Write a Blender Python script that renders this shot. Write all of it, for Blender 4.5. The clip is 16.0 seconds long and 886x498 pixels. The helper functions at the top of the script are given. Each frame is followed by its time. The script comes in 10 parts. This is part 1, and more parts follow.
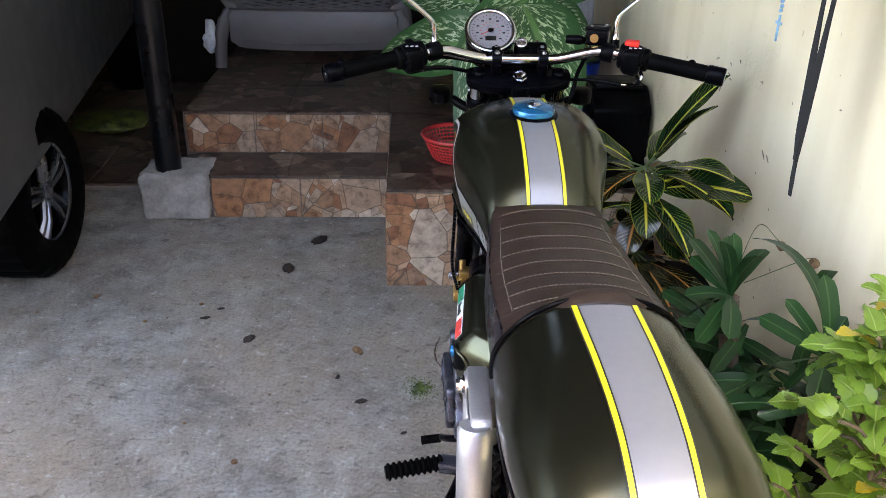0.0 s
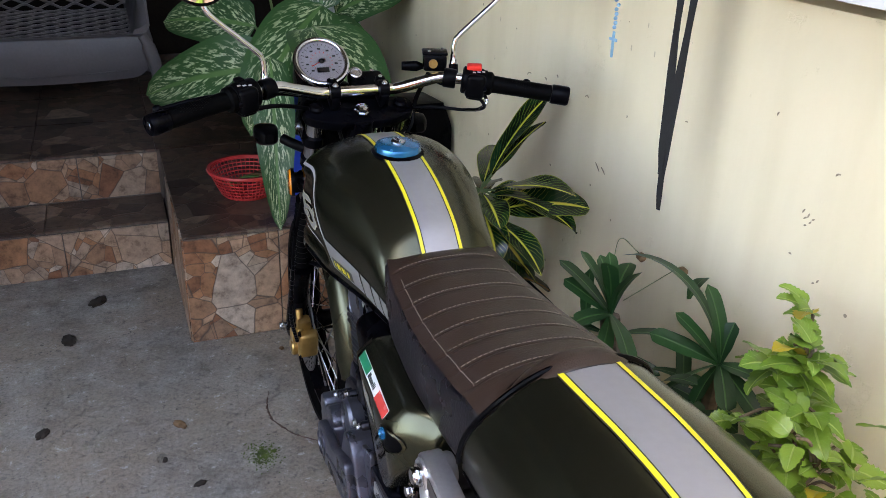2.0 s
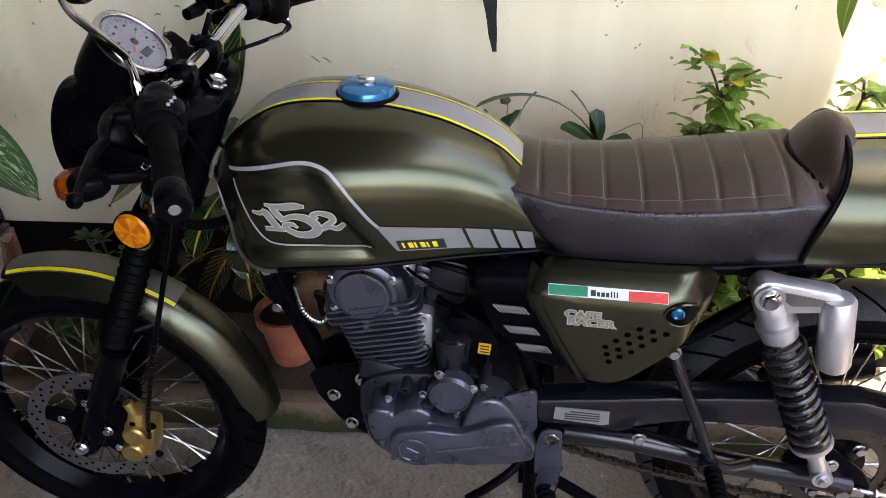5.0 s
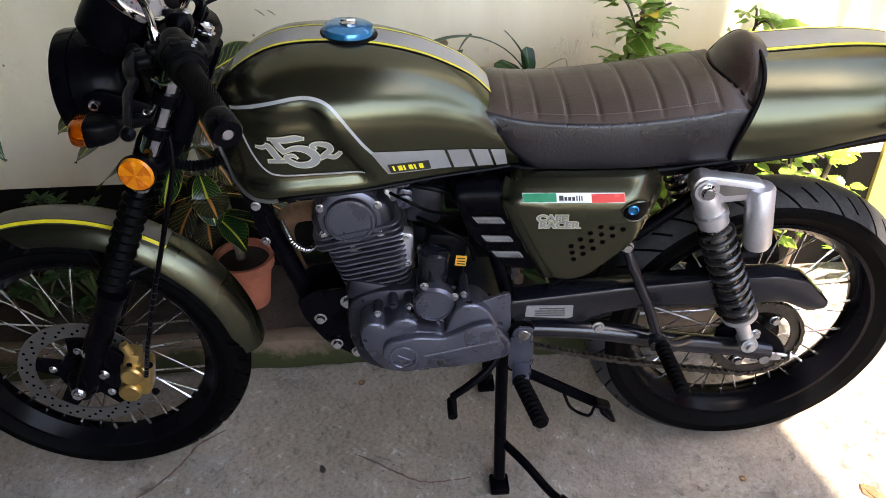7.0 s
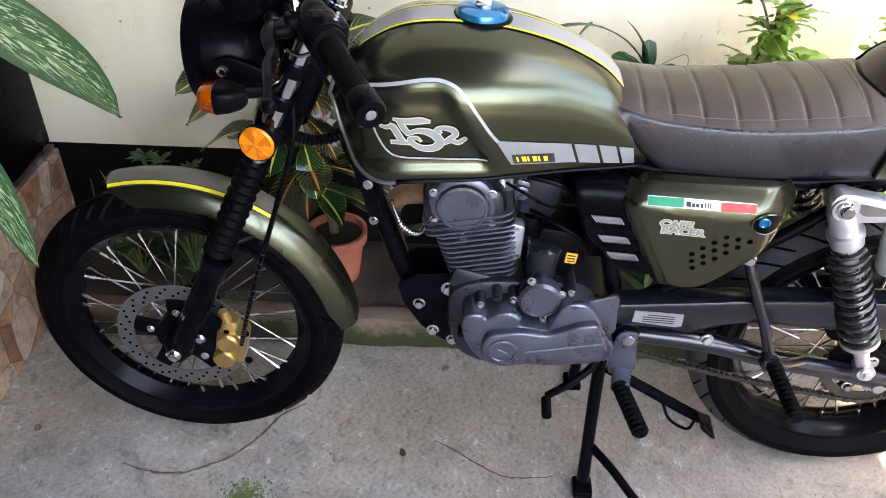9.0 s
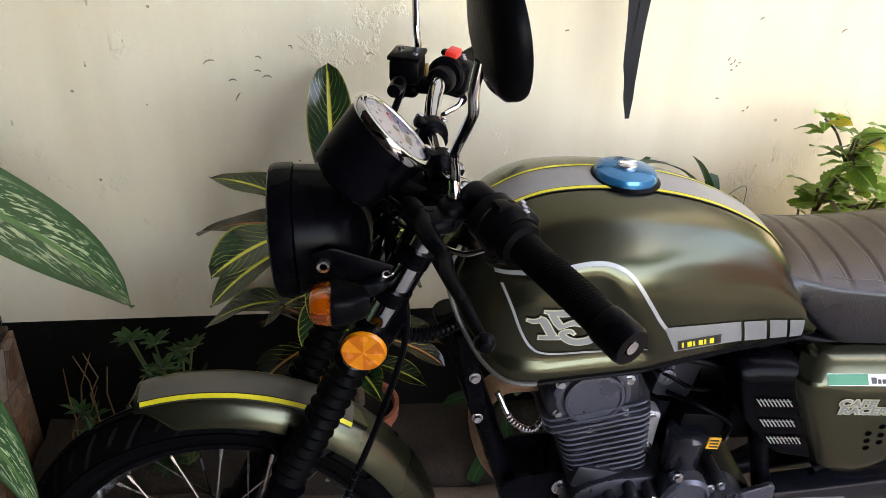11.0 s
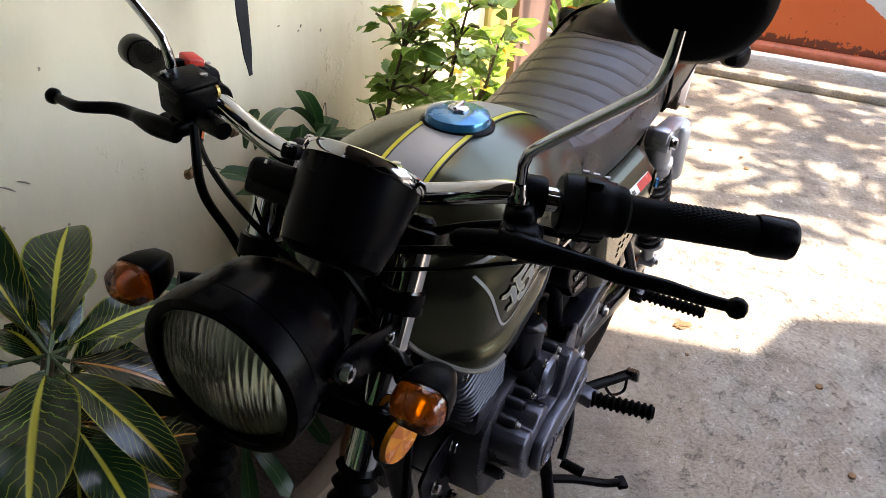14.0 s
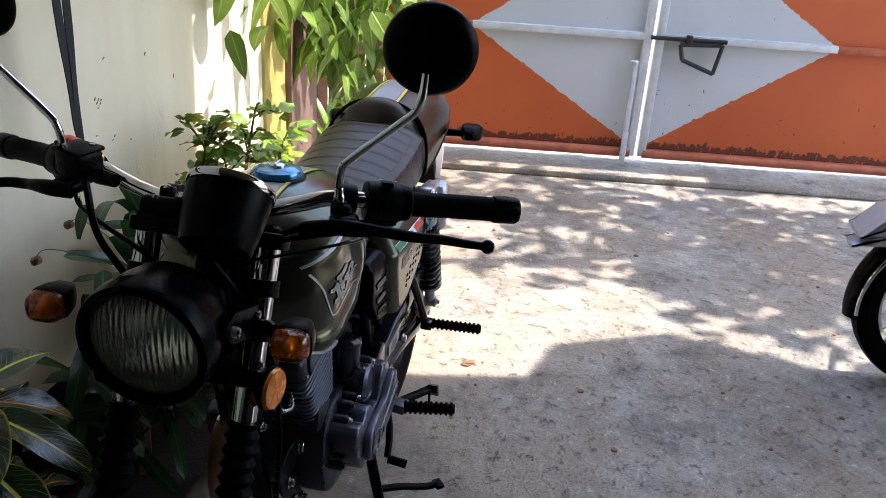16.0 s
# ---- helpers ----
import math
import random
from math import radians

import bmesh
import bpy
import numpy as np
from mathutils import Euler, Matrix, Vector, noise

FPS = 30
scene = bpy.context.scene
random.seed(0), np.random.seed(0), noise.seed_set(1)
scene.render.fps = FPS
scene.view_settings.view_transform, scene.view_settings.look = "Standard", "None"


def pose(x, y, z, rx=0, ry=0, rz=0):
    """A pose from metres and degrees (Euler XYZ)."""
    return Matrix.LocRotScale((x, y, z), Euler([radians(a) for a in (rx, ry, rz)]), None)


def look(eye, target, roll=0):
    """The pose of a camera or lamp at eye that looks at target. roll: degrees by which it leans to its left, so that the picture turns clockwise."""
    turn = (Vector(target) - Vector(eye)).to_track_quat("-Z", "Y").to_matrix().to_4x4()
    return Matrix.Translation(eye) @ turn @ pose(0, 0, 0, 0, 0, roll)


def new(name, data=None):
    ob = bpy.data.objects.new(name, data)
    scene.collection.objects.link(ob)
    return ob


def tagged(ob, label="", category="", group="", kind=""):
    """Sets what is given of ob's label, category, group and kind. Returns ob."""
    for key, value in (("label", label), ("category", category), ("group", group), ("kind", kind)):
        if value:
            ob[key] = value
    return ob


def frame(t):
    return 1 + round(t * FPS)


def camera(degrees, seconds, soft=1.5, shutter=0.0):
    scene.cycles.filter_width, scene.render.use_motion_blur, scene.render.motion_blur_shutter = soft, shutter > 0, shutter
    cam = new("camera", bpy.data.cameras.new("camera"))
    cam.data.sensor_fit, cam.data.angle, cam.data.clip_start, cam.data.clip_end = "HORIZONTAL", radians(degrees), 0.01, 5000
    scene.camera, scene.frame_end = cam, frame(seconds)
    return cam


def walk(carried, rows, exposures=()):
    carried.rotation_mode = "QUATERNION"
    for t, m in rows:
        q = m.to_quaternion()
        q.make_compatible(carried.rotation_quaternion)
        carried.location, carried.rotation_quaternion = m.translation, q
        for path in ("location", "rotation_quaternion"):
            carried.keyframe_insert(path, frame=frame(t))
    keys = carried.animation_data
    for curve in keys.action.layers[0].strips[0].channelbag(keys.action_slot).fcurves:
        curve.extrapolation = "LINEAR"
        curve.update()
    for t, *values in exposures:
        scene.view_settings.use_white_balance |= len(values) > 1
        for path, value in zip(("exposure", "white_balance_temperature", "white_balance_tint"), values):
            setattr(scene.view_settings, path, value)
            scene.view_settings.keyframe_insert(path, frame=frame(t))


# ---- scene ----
cam = camera(55.8, 16.0, 0.8)
PATH = [
    (0, (-0.229, -0.789, 1.42), (-0.15, 1.007, 0.543), 1.1),
    (0.5, (-0.218, -0.793, 1.428), (-0.154, 1.024, 0.596), 0.2),
    (1, (-0.216, -0.765, 1.414), (-0.153, 1.049, 0.574), -0.5),
    (1.5, (-0.289, -0.679, 1.408), (-0.016, 1.106, 0.55), 0.8),
    (2, (-0.45, -0.581, 1.423), (0.24, 1.096, 0.579), 2.2),
    (2.5, (-0.551, -0.477, 1.412), (0.398, 0.993, 0.443), 1.5),
    (3, (-0.614, -0.274, 1.409), (0.497, 1.019, 0.363), -0.9),
    (3.5, (-0.72, -0.04, 1.394), (0.612, 1.01, 0.335), -1.7),
    (4, (-0.892, 0.195, 1.43), (0.632, 0.898, 0.343), -2.0),
    (4.2, (-0.942, 0.272, 1.418), (0.63, 0.867, 0.334), -2.0),
    (6.3, (-1.252, 0.653, 1.439), (0.382, 0.583, 0.288), -2.9),
    (6.5, (-1.26, 0.653, 1.442), (0.372, 0.584, 0.287), -2.9),
    (7, (-1.279, 0.666, 1.453), (0.341, 0.6, 0.281), -1.3),
    (7.5, (-1.285, 0.679, 1.449), (0.332, 0.611, 0.274), 0.5),
    (8, (-1.293, 0.699, 1.453), (0.315, 0.68, 0.263), 0.1),
    (8.5, (-1.295, 0.732, 1.451), (0.297, 0.813, 0.243), 0.2),
    (9, (-1.235, 0.757, 1.447), (0.355, 0.828, 0.235), 0.8),
    (9.5, (-1.157, 0.795, 1.438), (0.427, 0.839, 0.217), 1.5),
    (10, (-1.054, 0.942, 1.431), (0.592, 0.799, 0.304), 2.8),
    (10.2, (-1.033, 1.005, 1.438), (0.656, 0.854, 0.377), 2.1),
    (12.5, (-0.7, 1.253, 1.387), (0.83, 0.661, 0.243), 2.1),
    (13, (-0.608, 1.48, 1.389), (0.609, 0.395, 0.231), 2.2),
    (13.5, (-0.498, 1.57, 1.39), (0.434, 0.224, 0.242), 4.1),
    (14, (-0.399, 1.6, 1.407), (0.329, 0.121, 0.274), 3.5),
    (14.5, (-0.343, 1.748, 1.439), (0.163, 0.119, 0.395), 1.9),
    (15, (-0.364, 1.884, 1.486), (-0.044, 0.128, 0.583), 2.6),
    (15.5, (-0.434, 1.928, 1.483), (-0.123, 0.131, 0.661), 2.1),
    (16, (-0.483, 1.983, 1.438), (-0.182, 0.193, 0.599), 3.8),
]
walk(cam, [(t, look(eye, target, roll)) for t, eye, target, roll in PATH], [(0.0, 3.8, 7700, 15), (1.5, 3.65, 7700, 15), (2.5, 3.3, 7700, 16), (4.0, 3.4, 7900, 17), (7.0, 3.6, 7900, 16), (7.5, 3.7, 7800, 15), (8.5, 4.25, 7600, 16), (9.0, 4.47, 7600, 16), (9.5, 4.45, 7800, 16), (10.0, 4.1, 8400, 17), (12.5, 3.8, 8300, 17), (13.0, 3.8, 8200, 17), (13.5, 3.6, 8100, 16), (14.0, 3.35, 8000, 15), (14.5, 3.1, 7300, 13), (15.0, 2.95, 7200, 13), (16.0, 2.72, 7000, 14)])

# ---- light ----
SUN_TO = Vector((-0.45, -0.15, 0.88)).normalized()
world = bpy.data.worlds.new("sky")
scene.world = world
world.use_nodes = True
wn = world.node_tree.nodes
sky = wn.new("ShaderNodeTexSky")
sky.sky_type, sky.sun_disc = "NISHITA", False
sky.sun_elevation = math.asin(SUN_TO.z)
sky.sun_rotation = math.atan2(SUN_TO.x, SUN_TO.y)
world.node_tree.links.new(sky.outputs[0], wn["Background"].inputs[0])
wn["Background"].inputs[1].default_value = 0.15
sun = new("sun", bpy.data.lights.new("sun", "SUN"))
sun.data.energy, sun.data.angle, sun.data.color = 1.75, radians(0.6), (1.0, 0.97, 0.92)
sun.matrix_world = look((0, 0, 0), -SUN_TO)


# ---- materials ----
def mat(name, base, rough=0.5, metal=0.0, var=0.12, scale=9.0, fine=90.0, bump=0.0, coat=0.0, alt=None, rvar=0.1, spec=0.5, trans=0.0, island=0.0):
    """A painted, moulded or cast surface: base colour with broad and fine variation, uneven gloss, fine relief."""
    m = bpy.data.materials.new(name)
    m.use_nodes = True
    nt = m.node_tree
    N, L = nt.nodes, nt.links
    b = N["Principled BSDF"]
    co = N.new("ShaderNodeTexCoord")
    n1, n2 = N.new("ShaderNodeTexNoise"), N.new("ShaderNodeTexNoise")
    n1.inputs["Scale"].default_value, n1.inputs["Detail"].default_value = scale, 4
    n2.inputs["Scale"].default_value, n2.inputs["Detail"].default_value = fine, 3
    for n in (n1, n2):
        L.new(co.outputs["Object"], n.inputs["Vector"])
    lo = [c * (1 - var) for c in base]
    hi = list(alt) if alt else [min(1, c * (1 + var)) for c in base]
    add = N.new("ShaderNodeMath")
    add.operation = "MULTIPLY_ADD"
    L.new(n2.outputs["Fac"], add.inputs[0])
    add.inputs[1].default_value = 0.45
    L.new(n1.outputs["Fac"], add.inputs[2])
    rm = N.new("ShaderNodeMapRange")
    rm.inputs["From Min"].default_value, rm.inputs["From Max"].default_value = 0.5, 0.95
    L.new(add.outputs[0], rm.inputs["Value"])
    mx = N.new("ShaderNodeMix")
    mx.data_type = "RGBA"
    mx.inputs["A"].default_value, mx.inputs["B"].default_value = (*lo, 1), (*hi, 1)
    L.new(rm.outputs[0], mx.inputs["Factor"])
    out = mx.outputs["Result"]
    if island:
        ge, hs = N.new("ShaderNodeObjectInfo"), N.new("ShaderNodeHueSaturation")
        mr = N.new("ShaderNodeMapRange")
        mr.inputs["To Min"].default_value, mr.inputs["To Max"].default_value = 1 - island, 1 + island
        L.new(ge.outputs["Random"], mr.inputs["Value"])
        L.new(mr.outputs[0], hs.inputs["Value"])
        L.new(out, hs.inputs["Color"])
        out = hs.outputs["Color"]
    L.new(out, b.inputs["Base Color"])
    rr = N.new("ShaderNodeMapRange")
    rr.inputs["From Min"].default_value, rr.inputs["From Max"].default_value = 0.3, 0.7
    rr.inputs["To Min"].default_value, rr.inputs["To Max"].default_value = max(0.02, rough - rvar), min(1, rough + rvar)
    L.new(n1.outputs["Fac"], rr.inputs["Value"])
    L.new(rr.outputs[0], b.inputs["Roughness"])
    b.inputs["Metallic"].default_value = metal
    b.inputs["Specular IOR Level"].default_value = spec
    b.inputs["Coat Weight"].default_value = coat
    b.inputs["Coat Roughness"].default_value = 0.15
    b.inputs["Transmission Weight"].default_value = trans
    if bump:
        bp = N.new("ShaderNodeBump")
        bp.inputs["Strength"].default_value, bp.inputs["Distance"].default_value = 0.6, bump
        L.new(n2.outputs["Fac"], bp.inputs["Height"])
        L.new(bp.outputs[0], b.inputs["Normal"])
    return m


def ramp(nt, src, stops):
    r = nt.nodes.new("ShaderNodeValToRGB")
    r.color_ramp.elements[0].position, r.color_ramp.elements[1].position = stops[0][0], stops[-1][0]
    r.color_ramp.elements[0].color, r.color_ramp.elements[1].color = (*stops[0][1], 1), (*stops[-1][1], 1)
    for p, c in stops[1:-1]:
        r.color_ramp.elements.new(p).color = (*c, 1)
    nt.links.new(src, r.inputs[0])
    return r.outputs[0]


def mixc(nt, fac, a, b, mode="MIX"):
    m = nt.nodes.new("ShaderNodeMix")
    m.data_type, m.blend_type = "RGBA", mode
    for k, v in (("Factor", fac), ("A", a), ("B", b)):
        if isinstance(v, (int, float)):
            m.inputs[k].default_value = v
        elif isinstance(v, tuple):
            m.inputs[k].default_value = (*v, 1)
        else:
            nt.links.new(v, m.inputs[k])
    return m.outputs["Result"]


def tex(nt, kind, vec, **kw):
    n = nt.nodes.new(kind)
    for k, v in kw.items():
        if k in ("feature", "noise_dimensions", "voronoi_dimensions", "wave_type", "bands_direction"):
            if k == "feature":
                n.feature = v
            elif k == "bands_direction":
                n.bands_direction = v
        else:
            n.inputs[k].default_value = v
    nt.links.new(vec, n.inputs["Vector"])
    return n


def math_node(nt, op, a, b=None, clamp=False):
    n = nt.nodes.new("ShaderNodeMath")
    n.operation, n.use_clamp = op, clamp
    for i, v in enumerate((a, b)):
        if v is None:
            continue
        if isinstance(v, (int, float)):
            n.inputs[i].default_value = v
        else:
            nt.links.new(v, n.inputs[i])
    return n.outputs[0]


def blank(name):
    m = bpy.data.materials.new(name)
    m.use_nodes = True
    nt = m.node_tree
    co = nt.nodes.new("ShaderNodeTexCoord")
    return m, nt, nt.nodes["Principled BSDF"], co


def add_bump(nt, b, height, dist, strength=0.7):
    bp = nt.nodes.new("ShaderNodeBump")
    bp.inputs["Strength"].default_value, bp.inputs["Distance"].default_value = strength, dist
    nt.links.new(height, bp.inputs["Height"])
    nt.links.new(bp.outputs[0], b.inputs["Normal"])


def concrete_mat():
    m, nt, b, co = blank("concrete_floor")
    v = co.outputs["Object"]
    big = tex(nt, "ShaderNodeTexNoise", v, Scale=1.3, Detail=5.0, Roughness=0.6)
    mid = tex(nt, "ShaderNodeTexNoise", v, Scale=7.0, Detail=6.0, Roughness=0.65)
    fine = tex(nt, "ShaderNodeTexNoise", v, Scale=95.0, Detail=6.0, Roughness=0.75)
    grit = tex(nt, "ShaderNodeTexVoronoi", v, Scale=60.0)
    gm = tex(nt, "ShaderNodeTexNoise", v, Scale=9.0, Detail=3.0)
    c = ramp(nt, mid.outputs["Fac"], [(0.3, (0.22, 0.21, 0.195)), (0.5, (0.37, 0.357, 0.335)), (0.72, (0.47, 0.455, 0.43))])
    smudge = tex(nt, "ShaderNodeTexNoise", v, Scale=6.5, Detail=11.0, Roughness=0.74)
    c = mixc(nt, 1.0, c, ramp(nt, smudge.outputs["Fac"], [(0.36, (0.46, 0.45, 0.44)), (0.46, (0.84, 0.83, 0.82)), (0.56, (1.04, 1.04, 1.03))]), "MULTIPLY")
    tan = tex(nt, "ShaderNodeTexNoise", v, Scale=1.9, Detail=6.0, Roughness=0.65)
    sx = nt.nodes.new("ShaderNodeSeparateXYZ")
    nt.links.new(v, sx.inputs[0])
    worn = math_node(nt, "MULTIPLY", math_node(nt, "ADD", sx.outputs["X"], 0.75, True), 0.16)
    c = mixc(nt, ramp(nt, math_node(nt, "ADD", tan.outputs["Fac"], worn), [(0.42, (0, 0, 0)), (0.64, (0.85, 0.85, 0.85))]), c, (0.37, 0.305, 0.240))
    c = mixc(nt, 0.55, c, ramp(nt, big.outputs["Fac"], [(0.35, (0.50, 0.49, 0.475)), (0.62, (1.03, 1.03, 1.03))]), "MULTIPLY")
    c = mixc(nt, 1.0, c, ramp(nt, fine.outputs["Fac"], [(0.36, (0.70, 0.69, 0.67)), (0.50, (0.99, 0.98, 0.97)), (0.64, (1.18, 1.17, 1.16))]), "MULTIPLY")
    c = mixc(nt, math_node(nt, "MULTIPLY", math_node(nt, "LESS_THAN", grit.outputs["Distance"], math_node(nt, "MULTIPLY", math_node(nt, "SUBTRACT", gm.outputs["Fac"], 0.42), 0.8)), 0.8), c, (0.13, 0.12, 0.11))
    warp = tex(nt, "ShaderNodeTexNoise", v, Scale=3.0, Detail=4.0)
    vv = nt.nodes.new("ShaderNodeVectorMath")
    vv.operation = "MULTIPLY_ADD"
    nt.links.new(warp.outputs["Color"], vv.inputs[0])
    vv.inputs[1].default_value = (0.35, 0.35, 0)
    nt.links.new(v, vv.inputs[2])
    crack = tex(nt, "ShaderNodeTexVoronoi", vv.outputs[0], feature="DISTANCE_TO_EDGE", Scale=0.42)
    cf = ramp(nt, crack.outputs["Distance"], [(0.0, (1, 1, 1)), (0.0016, (0, 0, 0))])
    cf = math_node(nt, "MULTIPLY", cf, ramp(nt, big.outputs["Fac"], [(0.50, (0, 0, 0)), (0.60, (0.8, 0.8, 0.8))]))
    c = mixc(nt, cf, c, (0.12, 0.11, 0.10))
    spots = tex(nt, "ShaderNodeTexVoronoi", vv.outputs[0], Scale=5.0)
    sp = ramp(nt, spots.outputs["Distance"], [(0.05, (1, 1, 1)), (0.10, (0, 0, 0))])
    c = mixc(nt, math_node(nt, "MULTIPLY", sp, 0.45), c, (0.11, 0.10, 0.095))
    pit = tex(nt, "ShaderNodeTexNoise", v, Scale=24.0, Detail=9.0, Roughness=0.82)
    pf = ramp(nt, pit.outputs["Fac"], [(0.56, (0, 0, 0)), (0.63, (1, 1, 1))])
    c = mixc(nt, math_node(nt, "MULTIPLY", pf, 0.85), c, (0.15, 0.14, 0.125))
    lp = ramp(nt, pit.outputs["Fac"], [(0.36, (1, 1, 1)), (0.43, (0, 0, 0))])
    c = mixc(nt, math_node(nt, "MULTIPLY", lp, 0.7), c, (0.62, 0.605, 0.58))
    moss = tex(nt, "ShaderNodeTexNoise", v, Scale=2.6, Detail=9.0, Roughness=0.8)
    mf = ramp(nt, moss.outputs["Fac"], [(0.62, (0, 0, 0)), (0.71, (1, 1, 1))])
    c = mixc(nt, math_node(nt, "MULTIPLY", mf, 0.55), c, (0.12, 0.15, 0.05))
    nt.links.new(c, b.inputs["Base Color"])
    b.inputs["Roughness"].default_value = 0.86
    h = math_node(nt, "ADD", fine.outputs["Fac"], math_node(nt, "MULTIPLY", mid.outputs["Fac"], 1.5))
    h = math_node(nt, "SUBTRACT", h, math_node(nt, "MULTIPLY", cf, 2.0))
    h = math_node(nt, "SUBTRACT", h, pf)
    add_bump(nt, b, h, 0.006)
    return m


def wall_mat(name, top, band=None, band_z=0.36):
    m, nt, b, co = blank(name)
    v = co.outputs["Object"]
    n1 = tex(nt, "ShaderNodeTexNoise", v, Scale=1.7, Detail=5.0, Roughness=0.6)
    n2 = tex(nt, "ShaderNodeTexNoise", v, Scale=40.0, Detail=4.0)
    mp = nt.nodes.new("ShaderNodeMapping")
    mp.inputs["Scale"].default_value = (1, 1, 0.12)
    nt.links.new(v, mp.inputs["Vector"])
    streak = tex(nt, "ShaderNodeTexNoise", mp.outputs[0], Scale=9.0, Detail=4.0)
    c = mixc(nt, n1.outputs["Fac"], tuple(x * 0.86 for x in top), tuple(min(1, x * 1.06) for x in top))
    c = mixc(nt, 0.35, c, ramp(nt, streak.outputs["Fac"], [(0.35, (0.80, 0.76, 0.68)), (0.6, (1, 1, 1))]), "MULTIPLY")
    mark = tex(nt, "ShaderNodeTexVoronoi", v, Scale=16.0)
    mk2 = tex(nt, "ShaderNodeTexNoise", v, Scale=3.0, Detail=2.0)
    mk = math_node(nt, "MULTIPLY", math_node(nt, "LESS_THAN", mark.outputs["Distance"], 0.055), math_node(nt, "GREATER_THAN", mk2.outputs["Fac"], 0.52))
    c = mixc(nt, math_node(nt, "MULTIPLY", mk, 0.75), c, (0.20, 0.15, 0.10))
    sm = nt.nodes.new("ShaderNodeMapping")
    sm.inputs["Scale"].default_value = (1, 1, 0.35)
    sm.inputs["Rotation"].default_value = (0.5, 0, 0)
    nt.links.new(v, sm.inputs["Vector"])
    scr = tex(nt, "ShaderNodeTexVoronoi", sm.outputs[0], Scale=42.0)
    sk = math_node(nt, "MULTIPLY", math_node(nt, "LESS_THAN", scr.outputs["Distance"], 0.10), math_node(nt, "GREATER_THAN", mk2.outputs["Fac"], 0.60))
    c = mixc(nt, math_node(nt, "MULTIPLY", sk, 0.45), c, (0.30, 0.23, 0.16))
    if band:
        sep = nt.nodes.new("ShaderNodeSeparateXYZ")
        nt.links.new(v, sep.inputs[0])
        if name == "mossy_kerb":
            rag = tex(nt, "ShaderNodeTexNoise", v, Scale=11.0, Detail=9.0, Roughness=0.75)
            edge = math_node(nt, "ADD", math_node(nt, "MULTIPLY", math_node(nt, "SUBTRACT", band_z, sep.outputs["Z"]), 5.0), rag.outputs["Fac"])
            fac = ramp(nt, edge, [(0.40, (0, 0, 0)), (0.62, (0.9, 0.9, 0.9))])
        else:
            fac = math_node(nt, "LESS_THAN", sep.outputs["Z"], band_z)
        c = mixc(nt, fac, c, mixc(nt, n1.outputs["Fac"], band, tuple(x * 1.7 for x in band)))
    nt.links.new(c, b.inputs["Base Color"])
    b.inputs["Specular IOR Level"].default_value = 0.2
    b.inputs["Roughness"].default_value = 0.72 if name != "mossy_kerb" else 0.95
    patch = tex(nt, "ShaderNodeTexNoise", v, Scale=6.0, Detail=7.0, Roughness=0.7)
    h = math_node(nt, "ADD", math_node(nt, "MULTIPLY", n2.outputs["Fac"], 0.4), ramp(nt, patch.outputs["Fac"], [(0.60, (0, 0, 0)), (0.64, (1, 1, 1))]))
    add_bump(nt, b, h, 0.0022, 0.6)
    return m


